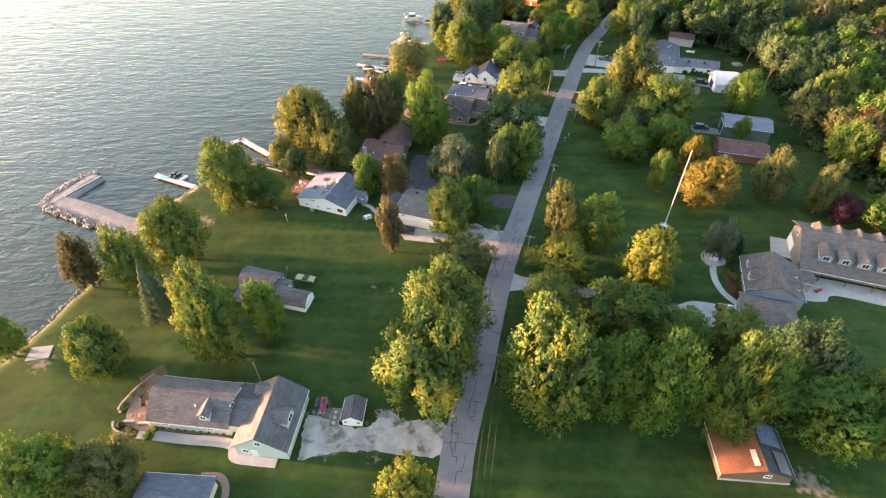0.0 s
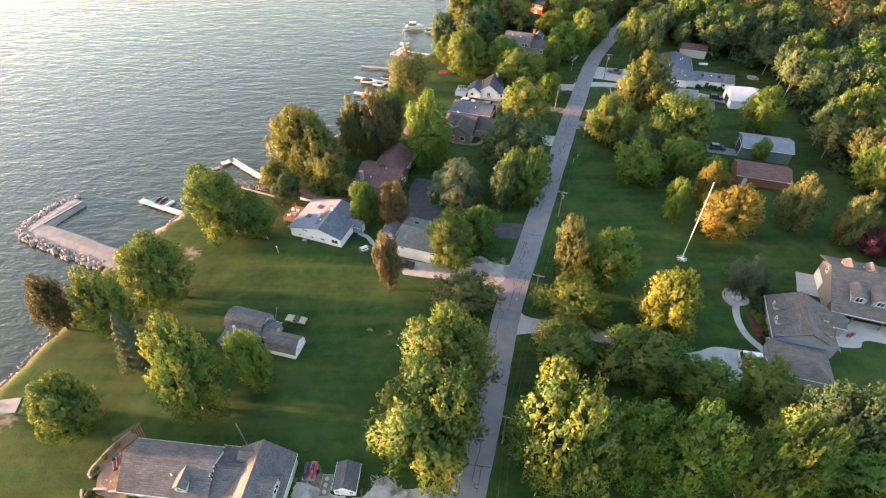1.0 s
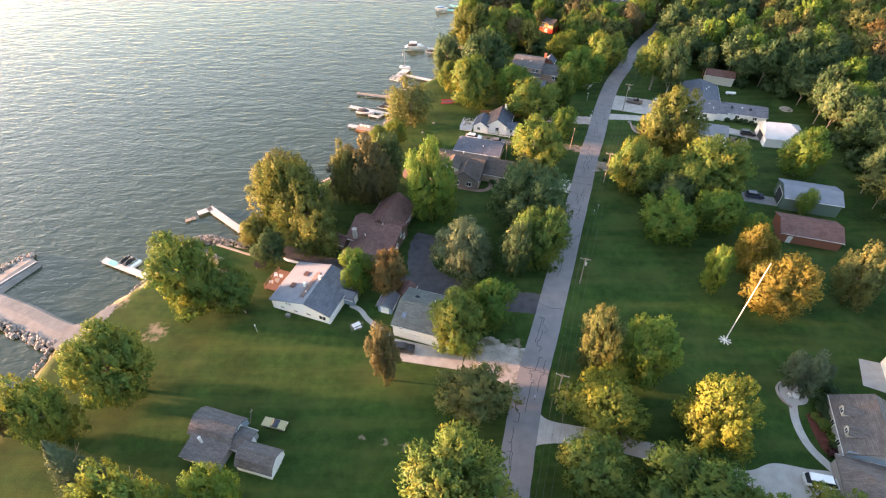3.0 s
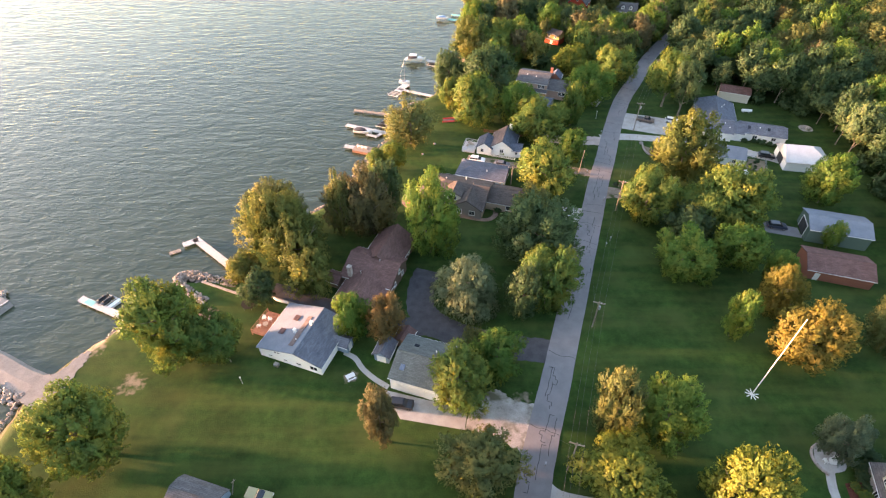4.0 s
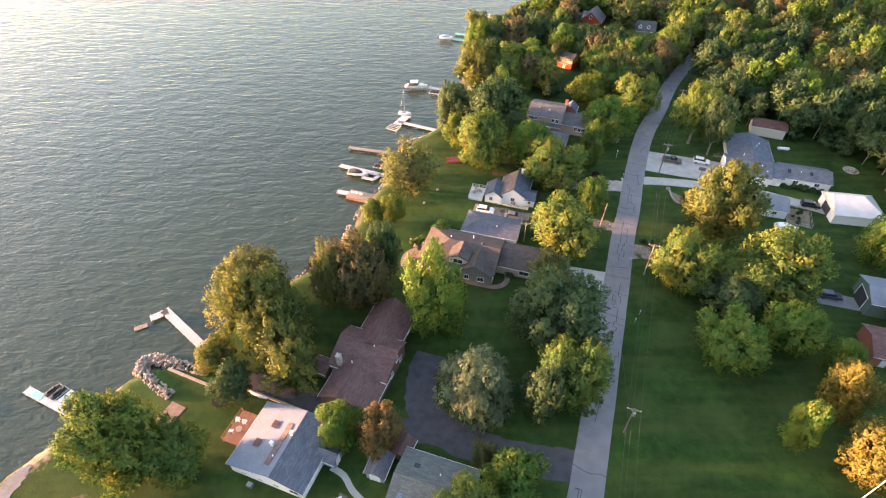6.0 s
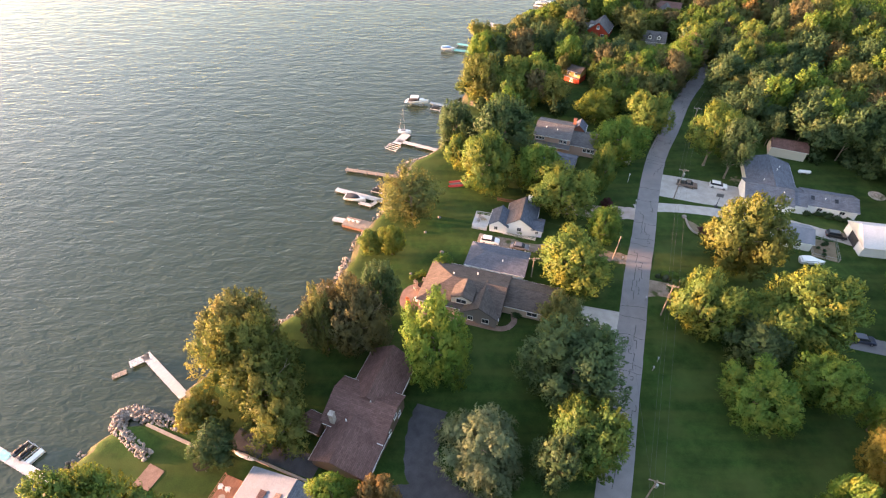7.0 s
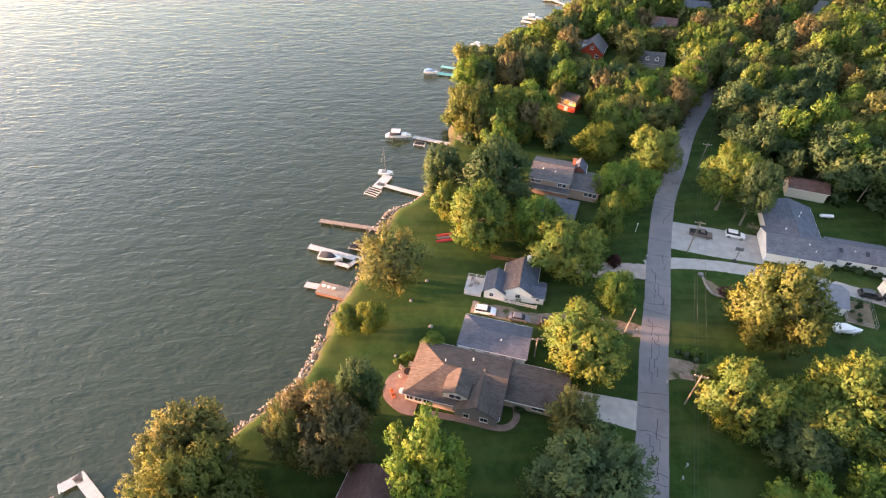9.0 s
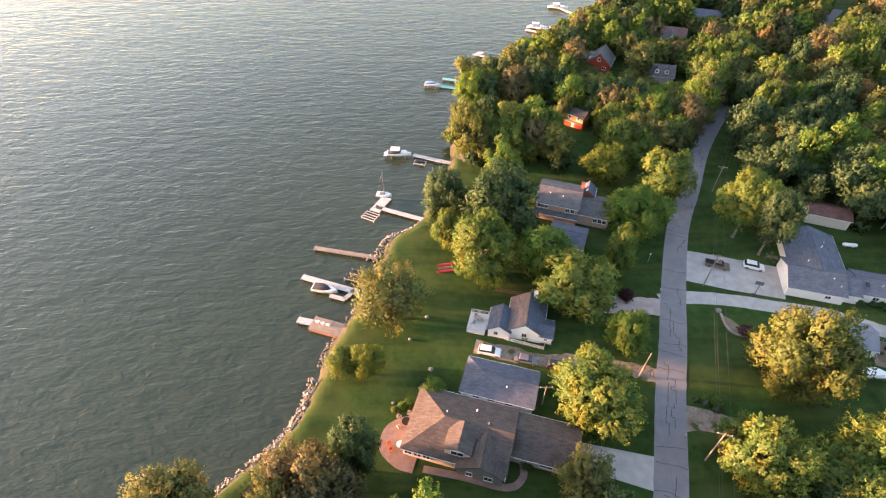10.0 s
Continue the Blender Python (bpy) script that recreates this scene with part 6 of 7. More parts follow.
def jet_ski(x, y, turn, mat, z, label="jet ski resting on its lift"):
    b = thing("jet_ski", pose(x, y, z, 0, 0, turn), label, "jet ski", "jet skis")
    part("hull", hull_bm(3.0, 1.1, 0.55), mat, b)
    boxed("seat", -1.0, 0.2, -0.22, 0.22, 0.55, 0.95, BLACK, b, bevel=0.08)
    boxed("cowl", 0.25, 0.8, -0.3, 0.3, 0.5, 1.0, mat, b, bevel=0.12)
    part("handlebar", tube(bmesh.new(), (0.25, -0.4, 1.08), (0.25, 0.4, 1.08), 0.03, 0.03, 6), BLACK, b)
    return b


def lift_frame(x, y, turn, L, W, label="pale metal boat lift frame"):
    b = thing("boat_lift", pose(x, y, 0, 0, 0, turn), label, "boat lift")
    for sx in (-L / 2, L / 2):
        for sy in (-W / 2, W / 2):
            part("post", tube(bmesh.new(), (sx, sy, -2), (sx, sy, 0.95), 0.06, 0.06, 6), DOCK_GREY, b)
    for k in range(4):
        sx = -L / 2 + L * k / 3
        boxed("beam", sx - 0.07, sx + 0.07, -W / 2, W / 2, 0.45, 0.6, DOCK_GREY, b)
    for sy in (-W / 2, W / 2):
        boxed("rail", -L / 2, L / 2, sy - 0.06, sy + 0.06, 0.6, 0.72, DOCK_GREY, b)
    return b


for k, (x, y) in enumerate(((-80.6, 130.4), (-79.2, 129.8))):
    lift_frame(x, y, 60, 3.4, 1.4, "white lift beside the dock")
    jet_ski(x, y, 60, BLACK, 0.62, "dark jet ski on a white lift")
boxed("float", -1.6, 1.6, -0.5, 0.5, 0.1, 0.7, WHITE, thing("swim_float", pose(-77.6, 129.2, 0, 0, 0, 60), "white swim float at the dock", "float"))
for x, y in ((-22.6, 209.4), (-21.4, 211.2)):
    lift_frame(x, y, -16, 3.4, 1.5, "white lift by the dock")
    jet_ski(x, y, -16, BLACK, 0.62, "dark jet ski on a white lift")
lift_frame(-6.2, 258.6, -18, 3.6, 2.0)
jet_ski(-6.2, 258.6, -18, BLACK, 0.62, "dark jet ski on a white lift")
lift_frame(-19.8, 233, 62, 3.0, 4.0)
for k in range(3):
    c = thing("chair", pose(-28.8 + 1.25 * k, 195.6 - 0.45 * k, 0.85, 0, 0, 160), "white plastic garden chair on the platform", "chair", "chairs on the platform")
    boxed("seat", -0.35, 0.35, -0.35, 0.35, 0.35, 0.43, WHITE, c, bevel=0.02)
    boxed("backrest", -0.35, 0.35, 0.3, 0.42, 0.43, 1.05, WHITE, c, bevel=0.02)
    for sx in (-0.28, 0.28):
        for sy in (-0.28, 0.28):
            boxed("leg", sx - 0.04, sx + 0.04, sy - 0.04, sy + 0.04, 0, 0.36, WHITE, c)


def profile_body(prof, w, taper=0.0):
    """A car body: side profile (x, z) drawn across the width w, edges softened."""
    bm = bmesh.new()
    sides = []
    for s in (-1, 1):
        sides.append([bm.verts.new((x, s * w / 2 * (1 - taper * max(0, z - 0.9)), z)) for x, z in prof])
    a, b = sides
    bm.faces.new(a[::-1])
    bm.faces.new(b)
    for k in range(len(prof)):
        bm.faces.new((a[k], a[(k + 1) % len(prof)], b[(k + 1) % len(prof)], b[k]))
    bmesh.ops.recalc_face_normals(bm, faces=bm.faces)
    bmesh.ops.bevel(bm, geom=list(bm.edges), offset=0.06, segments=2, affect="EDGES", profile=0.5)
    return bm


CARS = {
    # length, width, belt height, roof height, cabin from, cabin to
    "sedan": (4.7, 1.85, 0.92, 1.42, -1.75, 1.0), "suv": (4.8, 1.95, 1.08, 1.72, -2.3, 0.9), "pickup": (5.7, 2.0, 1.1, 1.8, -0.7, 1.2), "van": (5.6, 2.0, 1.15, 2.1, -2.7, 1.9), "open": (4.6, 1.8, 0.9, 1.25, -0.6, 0.7),
}


def car(x, y, turn, mat, kind, label):
    L, W, belt, top, c0, c1 = CARS[kind]
    c = thing("car", pose(x, y, G + 0.06, 0, 0, turn), label, "pickup" if kind == "pickup" else "van" if kind == "van" else "car", "parked cars")
    h = L / 2
    part("body", profile_body([(-h, 0.32), (h, 0.32), (h, 0.7), (h - 0.25, belt - 0.12), (c1 + 0.35, belt), (c0 - 0.1, belt), (-h, belt - 0.08)], W), mat, c)
    part("cabin", profile_body([(c0, belt - 0.05), (c1 + 0.3, belt - 0.05), (c1 - 0.4, top - 0.08), (c0 + 0.35, top - 0.08)], W * 0.9, 0.18), GLASS, c, "dark tinted glass cabin")
    part("roof", profile_body([(c0 + 0.3, top - 0.14), (c1 - 0.45, top - 0.14), (c1 - 0.6, top), (c0 + 0.45, top)], W * 0.84, 0.12), mat if kind != "open" else BLACK, c)
    for sx in (-h * 0.62, h * 0.64):
        for sy in (-W / 2 + 0.08, W / 2 - 0.08):
            w = part("wheel", tube(bmesh.new(), (sx, sy - 0.11, 0.33), (sx, sy + 0.11, 0.33), 0.34, 0.34, 14), RUBBER, c)
            part("rim", tube(bmesh.new(), (sx, sy - 0.13, 0.33), (sx, sy + 0.13, 0.33), 0.19, 0.19, 10), METAL, w)
    for sy in (-W * 0.36, W * 0.36):
        boxed("headlight", h - 0.1, h + 0.01, sy - 0.2, sy + 0.2, 0.58, 0.72, WHITE, c, bevel=0.03)
        boxed("tail_light", -h - 0.01, -h + 0.1, sy - 0.18, sy + 0.18, 0.62, 0.78, RED, c, bevel=0.03)
    if kind == "pickup":
        bm = bmesh.new()
        box(bm, -h + 0.12, -0.85, -W / 2 + 0.14, W / 2 - 0.14, belt - 0.02, belt + 0.03)
        part("cargo_bed", bm, BLACK, c)
    return c


car(-32.2, 85.2, -13, OLIVE, "open", "old olive-yellow open car on the grass")
car(-9.4, 102.2, -8, BLACK, "suv", "black car before the white garage")
car(9.0, 185.6, -14, WHITE, "suv", "white car on the gravel strip")
car(16.4, 183.4, -14, SILVER, "sedan", "silver-grey sedan on the gravel strip")
car(22.8, 181.5, -14, BLACK, "suv", "black car on the gravel strip")
car(67.6, 209.9, -22, BROWN, "pickup", "bronze pickup on the concrete pad")
car(76.4, 209.2, -22, WHITE, "suv", "white car with black roof bars on the pad")
car(98.8, 187.8, -18, BLACK, "suv", "black car on the drive")
car(86.5, 154.4, -12, NAVY, "suv", "dark blue car in the barn yard")
car(62.9, 74.4, -12, WHITE, "van", "white van on the forecourt")


# ---- poles, wires, mast ----
POLE_WOOD = material("pole_wood", (0.17, 0.14, 0.115), (0.26, 0.22, 0.185), 1.0, 0.95, 0.3, stretch=(3, 3, 0.3))
WIRE = material("cable", (0.04, 0.04, 0.045), (0.07, 0.07, 0.075), 1.0, 0.6)


def utility_pole(x, y, h, turn, arm=True, transformer=False, lean=0.0):
    p = thing("utility_pole", pose(x, y, G, 0, lean, turn), "weathered wooden utility pole with crossarm" if arm else "plain weathered wooden service pole", "utility pole", "utility poles")
    part("pole", tube(bmesh.new(), (0, 0, -0.5), (0, 0, h), 0.16, 0.11, 10), POLE_WOOD, p)
    if arm:
        boxed("crossarm", -1.25, 1.25, -0.07, 0.07, h - 0.55, h - 0.38, POLE_WOOD, p)
        for sx in (-1.1, 0.45, 1.1):
            part("insulator", tube(bmesh.new(), (sx, 0, h - 0.38), (sx, 0, h - 0.16), 0.05, 0.03, 8), WHITE, p)
        for sx in (-0.7, 0.7):
            part("brace", tube(bmesh.new(), (0, 0.09, h - 1.2), (sx, 0.09, h - 0.5), 0.025, 0.025, 5), METAL, p)
    if transformer:
        part("transformer", tube(bmesh.new(), (0.32, 0, h - 2.3), (0.32, 0, h - 1.4), 0.24, 0.24, 12), METAL, p)
    return p


LINE_POLES = [(4.6, 25, 9.6), (10.4, 57, 9.6), (20.3, 89.8, 9.8), (31, 121.2, 8.4), (45.8, 161.6, 10), (61.8, 203.6, 10.4), (78.6, 240, 9), (99, 272, 8.6)]
for i, (x, y, h) in enumerate(LINE_POLES):
    utility_pole(x, y, h, -18, True, i in (3, 5))
utility_pole(39.0, 179.2, 8, 0, False, False, 3)
utility_pole(18.2, 173.4, 6.5, 0, True)
utility_pole(-35.5, 57.0, 7.2, 0, False)


def span(a, b, sag, r=0.014, n=10):
    """One continuous sagging wire of square section."""
    bm = bmesh.new()
    side = (Vector(b) - Vector(a)).cross(Vector((0, 0, 1))).normalized() * r
    rows = []
    for k in range(n + 1):
        t = k / n
        q = Vector(a).lerp(Vector(b), t) - Vector((0, 0, sag * 4 * t * (1 - t)))
        rows.append([bm.verts.new(q + o) for o in (side, Vector((0, 0, r)), -side, Vector((0, 0, -r)))])
    for p, q in zip(rows, rows[1:]):
        for k in range(4):
            bm.faces.new((p[k], p[(k + 1) % 4], q[(k + 1) % 4], q[k]))
    bm.faces.new(rows[0][::-1])
    bm.faces.new(rows[-1])
    return bm


lines = thing("power_line", Matrix(), "thin dark overhead power wires along the lane", "power line")
ca, sa = math.cos(radians(-18)), math.sin(radians(-18))
for (x0, y0, h0), (x1, y1, h1) in zip(LINE_POLES, LINE_POLES[1:]):
    for off, drop in ((-1.1, 0.16), (1.1, 0.16), (0, 1.9)):
        part("wire", span((x0 + off * ca, y0 + off * sa, G + h0 - drop), (x1 + off * ca, y1 + off * sa, G + h1 - drop), 0.6), WIRE, lines)
for a, b in (((30, 120.6, G + 8), (39, 179.2, G + 8)), ((45.8, 161.6, G + 8.4), (18.2, 173.4, G + 6.3)), ((39, 179.2, G + 7.8), (21, 189, G + 5)), ((20.3, 89.8, G + 8), (4, 103, G + 4.6))):
    part("wire", span(a, b, 0.7, 0.012), WIRE, lines)

mast = thing("radio_mast", pose(58.7, 104.6, G), "tall slender white mast with a star-shaped foot", "mast")
part("tube", tube(bmesh.new(), (0, 0, 0), (0, 0, 22.7), 0.1, 0.05, 8), WHITE, mast)
for k in range(9):
    a = k * 2 * math.pi / 9
    boxed("foot_ray", 0.1, 1.25, -0.07, 0.07, 0.03, 0.12, WHITE, mast, m=pose(0, 0, 0, 0, 0, math.degrees(a)))
part("cap", tube(bmesh.new(), (0, 0, 22.7), (0, 0, 22.95), 0.1, 0.02, 8), WHITE, mast)


# ---- decks, fences and garden things ----
def deck(x, y, turn, L, W, h, label, mat, rail=True, z=G):
    d = thing("deck", pose(x, y, z, 0, 0, turn), label, "deck")
    bm = bmesh.new()
    n = int(W / 0.3)
    for k in range(n):
        y0 = -W / 2 + k * W / n
        box(bm, -L / 2, L / 2, y0, y0 + W / n - 0.025, h - 0.05, h)
    tagged(part("deck_floor", bm, mat, d), kind="stuff")
    for sx in (-L / 2 + 0.1, 0, L / 2 - 0.1):
        for sy in (-W / 2 + 0.1, W / 2 - 0.1):
            boxed("post", sx - 0.07, sx + 0.07, sy - 0.07, sy + 0.07, -0.2, h + (1.0 if rail else 0), mat, d)
    boxed("skirt", -L / 2, L / 2, -W / 2 - 0.04, -W / 2, 0.05, h - 0.05, mat, d)
    if rail:
        for y0 in (-W / 2 + 0.1, W / 2 - 0.1):
            boxed("rail", -L / 2, L / 2, y0 - 0.05, y0 + 0.05, h + 0.92, h + 1.0, mat, d)
            boxed("lower_rail", -L / 2, L / 2, y0 - 0.03, y0 + 0.03, h + 0.45, h + 0.5, mat, d)
        boxed("rail", -L / 2 + 0.05, -L / 2 + 0.15, -W / 2, W / 2, h + 0.92, h + 1.0, mat, d)
        boxed("lower_rail", -L / 2 + 0.07, -L / 2 + 0.13, -W / 2, W / 2, h + 0.45, h + 0.5, mat, d)
    return d


def garden_chair(x, y, turn, mat, z=G, label="low garden armchair", group="garden chairs"):
    c = thing("chair", pose(x, y, z, 0, 0, turn), label, "chair", group)
    boxed("seat", -0.32, 0.32, -0.32, 0.32, 0.32, 0.42, mat, c, bevel=0.02)
    boxed("backrest", -0.32, 0.32, 0.28, 0.38, 0.4, 0.95, mat, c, bevel=0.02)
    for s in (-0.34, 0.34):
        boxed("armrest", s - 0.05, s + 0.05, -0.3, 0.3, 0.56, 0.62, mat, c)
        for sy in (-0.26, 0.26):
            boxed("leg", s - 0.04, s + 0.04, sy - 0.04, sy + 0.04, 0, 0.56, mat, c)
    return c


def garden_table(x, y, mat, z=G, r=0.6, label="round dark garden table with foot"):
    t = thing("table", pose(x, y, z), label, "table")
    part("tabletop", tube(bmesh.new(), (0, 0, 0.68), (0, 0, 0.73), r, r, 18), mat, t)
    part("leg", tube(bmesh.new(), (0, 0, 0), (0, 0, 0.68), 0.06, 0.05, 8), mat, t)
    part("foot", tube(bmesh.new(), (0, 0, 0), (0, 0, 0.05), r * 0.5, r * 0.4, 12), mat, t)
    return t


def pergola(x, y, turn, L, W, h):
    """Open timber roof of slats on four posts."""
    p = thing("pergola", pose(x, y, G, 0, 0, turn), "red-brown timber pergola over the patio corner", "pergola")
    for sx in (-L / 2 + 0.1, L / 2 - 0.1):
        for sy in (-W / 2 + 0.1, W / 2 - 0.1):
            boxed("post", sx - 0.07, sx + 0.07, sy - 0.07, sy + 0.07, 0, h, REDWOOD, p)
    for sy in (-W / 2 + 0.1, W / 2 - 0.1):
        boxed("beam", -L / 2 - 0.2, L / 2 + 0.2, sy - 0.05, sy + 0.05, h, h + 0.2, REDWOOD, p)
    for k in range(int(L / 0.36) + 1):
        boxed("slat", -L / 2 + k * 0.36 - 0.06, -L / 2 + k * 0.36 + 0.06, -W / 2 - 0.3, W / 2 + 0.3, h + 0.2, h + 0.3, REDWOOD, p)
    return p


def stone_edge(points, label, seed, step=0.62, h=0.4):
    """A curved low wall of single stones laid end to end."""
    rng = random.Random(seed)
    w = thing("garden_wall", pose(points[0][0], points[0][1], G), label, "wall")
    base = Vector(points[0])
    c = spline(points, 12)
    last = c[0]
    for q in c[1:]:
        if (q - last).length < step:
            continue
        mid, d = (q + last) / 2 - base, q - last
        boxed("stone", -d.length / 2 + 0.02, d.length / 2 - 0.02, -0.2, 0.2, 0, h * rng.uniform(0.8, 1.15), ROCK, w, bevel=0.05, m=pose(mid.x, mid.y, 0, 0, 0, math.degrees(math.atan2(d.y, d.x))))
        last = q
    return w


pergola(-55.6, 57.0, 42, 4.4, 3.4, 2.3)
slab("flower_bed", [(-57.4, 59.2), (-59.4, 56), (-61, 52.2), (-60.4, 51.2), (-59.2, 52.8), (-57.6, 56), (-55.8, 58.6)], G + 0.05, DIRT, "curved bed of bare earth with a few plants", "flower bed")
stone_edge([(-57.4, 59.4), (-59.6, 56.2), (-61.2, 52), (-60, 50.6)], "curved pinkish stone edging round the bed", 1)
stone_edge([(-61, 49), (-60.3, 47.6), (-58.4, 46.6), (-56, 46.4)], "curved pinkish stone wall at the patio foot", 2)
for x0, x1, y in ((-58.9, -56.9, 48.9), (-56.2, -54.2, 48.5)):
    boxed("wall_block", x0, x1, y - 0.2, y + 0.2, 0, 0.6, CONCRETE, thing("garden_wall", pose(0, 0, G + 0.05), "low pale block wall of the patio", "wall"), bevel=0.04)
slab("flower_bed", [(-52, 48.1), (-38.6, 46.6), (-38.8, 45.9), (-52.2, 47.3)], G + 0.055, DIRT, "narrow planted strip along the house wall", "flower bed", smooth=False)
for k in range(9):
    tree(-51.2 + 1.45 * k, 47.75 - 0.16 * k, 0.42, 0.7, "green" if k % 3 else "dark", 0.05, 0, name="shrub", group="garden shrubs", label="small low plant along the house wall")
for x, y, k in ((-59.8, 54.4, "gold"), (-58.4, 56.6, "orange"), (-60.2, 52.4, "green"), (-59.4, 48.2, "brown"), (-57.4, 47.4, "orange"), (-52.4, 47.4, "green")):
    tree(x, y, 0.6, 0.9, k, 0.05, 0, name="shrub", group="garden shrubs", label="small garden plant beside the patio")
sofa = thing("garden_sofa", pose(-57.2, 53.2, G + 0.06, 0, 0, -60), "dark wicker garden sofa on the patio", "sofa")
boxed("seat", -1.0, 1.0, -0.4, 0.4, 0.15, 0.42, BLACK, sofa, bevel=0.05)
boxed("backrest", -1.0, 1.0, 0.3, 0.45, 0.42, 0.85, BLACK, sofa, bevel=0.04)
for s in (-1.0, 1.0):
    boxed("armrest", s - 0.1, s + 0.1, -0.4, 0.4, 0.15, 0.62, BLACK, sofa, bevel=0.03)
grill = thing("grill", pose(-54.4, 51.6, G + 0.06, 0, 0, 20), "white covered garden grill", "grill")
boxed("body", -0.6, 0.6, -0.3, 0.3, 0.0, 0.85, WHITE, grill, bevel=0.04)
boxed("lid", -0.5, 0.5, -0.28, 0.28, 0.85, 1.1, METAL, grill, bevel=0.08)
for k, (x, y) in enumerate(((-56.0, 54.2), (-55.8, 52.4), (-56.1, 49.8), (-57.6, 50.1))):
    garden_chair(x, y, 40 * k, WOOD, G + 0.06, "dark wicker garden armchair on the patio")
deck(-39.5, 121.4, 70, 6.4, 4.2, 0.9, "red-brown timber deck with furniture", REDWOOD)
for k, (x, y) in enumerate(((-40.6, 122.8), (-39.2, 122.4), (-41.2, 120.6))):
    garden_chair(x, y, 90 * k, WHITE, G + 0.9, "white garden armchair on the deck")
garden_table(-39.8, 120.9, WOOD, G + 0.9)
deck(7.1, 193.4, -15, 4.0, 5.6, 0.6, "pale grey deck beside the cottage", DOCK_GREY)
for k, (x, y) in enumerate(((6.8, 194.9), (8.0, 193.8), (6.2, 193.2))):
    garden_chair(x, y, 120 * k, WOOD, G + 0.6, "dark garden armchair on the pale deck")
garden_table(7.2, 194.2, WOOD, G + 0.6)
fp = thing("fire_pit", pose(-8.2, 170.2, G + 0.06), "round dark fire pit on the brick patio", "fire pit")
part("bowl", tube(bmesh.new(), (0, 0, 0), (0, 0, 0.45), 0.6, 0.75, 14), METAL, fp)
part("rim", tube(bmesh.new(), (0, 0, 0.45), (0, 0, 0.5), 0.85, 0.85, 14), RUBBER, fp)
for k in range(5):
    a = k * 1.256
    garden_chair(-8.2 + 1.7 * math.cos(a), 170.2 + 1.7 * math.sin(a), math.degrees(a) - 90, WOOD, G + 0.06, "dark garden armchair round the fire pit", "chairs round the fire pit")
garden_table(-9.2, 165.6, WHITE, G + 0.06, 0.7, "white round table on the brick patio")
garden_chair(-10.8, 164.6, 30, paint("orange", (0.6, 0.16, 0.03)), G + 0.06, "orange garden armchair on the brick patio")
garden_chair(-11.2, 165.8, 70, paint("orange", (0.6, 0.16, 0.03)), G + 0.06, "orange garden armchair on the brick patio")


FIELD_STONE = material("field_stone", (0.14, 0.13, 0.125), (0.26, 0.25, 0.24), 1.2, 0.9, 0.4)


def boulder(x, y, s, seed, label="grey boulder lying on the lawn"):
    rng = random.Random(seed)
    bm = bmesh.new()
    bmesh.ops.create_icosphere(bm, subdivisions=2, radius=s)
    for v in bm.verts:
        v.co = v.co * rng.uniform(0.86, 1.1)
        v.co.z = v.co.z * 0.65 + s * 0.35
    ob = part("boulder", bm, FIELD_STONE)
    ob.location = (x, y, G)
    return tagged(ob, label, "boulder")


for k, (x, y, s) in enumerate(((-4.2, 195.6, 0.45), (-7.9, 189.5, 0.4), (-10.9, 174.3, 0.35), (-3.4, 181.8, 0.5), (62.2, 195.8, 0.7), (-19.9, 108.1, 0.4), (-89.4, 65.6, 0.6))):
    boulder(x, y, s, k)


def picket_fence(a, b, h, label, mat=None, step=0.28):
    a, b = Vector(a), Vector(b)
    n = (b - a).length
    f = thing("fence", Matrix.Translation((a.x, a.y, G)) @ pose(0, 0, 0, 0, 0, math.degrees(math.atan2(b.y - a.y, b.x - a.x))), label, "fence")
    mat = mat or WHITE
    for z in (h * 0.3, h * 0.8):
        boxed("rail", 0, n, -0.03, 0.03, z - 0.05, z + 0.05, mat, f)
    me = None
    for k in range(int(n / step) + 1):
        if me is None:
            ob = boxed("slat", -0.06, 0.06, -0.055, -0.03, 0.05, h, mat, f)
            me = ob.data
        else:
            ob = new("slat", me)
            ob.parent = f
        ob.location.x = min(k * step + 0.06, n - 0.06)
    for x in (0.05, n / 2, n - 0.05):
        boxed("post", x - 0.07, x + 0.07, -0.02, 0.1, 0, h + 0.15, mat, f)
    return f


picket_fence((12.6, 188.9), (20.6, 186.2), 1.1, "white picket fence before the cottage")
picket_fence((20.6, 186.2), (21.6, 189.4), 1.1, "short white picket fence beside the cottage")
picket_fence((-45, 112.2), (-60, 117.6), 0.8, "low weathered rail fence on the lawn", WOOD, 1.6)
picket_fence((12, 203), (26, 199.6), 1.2, "red-brown fence behind the cottage", REDWOOD)
boxed("kerb", -0.3, 0.3, -6, 6, 0.0, 0.4, WOOD, thing("retaining_wall", pose(-53.2, 132.6, G - 0.25, 0, 0, 68), "low timber retaining wall by the bay", "wall"))
boxed("kerb", -8, 8, -0.2, 0.2, 0.0, 0.5, WOOD, thing("retaining_wall", pose(-33.5, 127.0, G - 0.1, 0, 0, -21), "low timber wall beside the asphalt strip", "wall"))

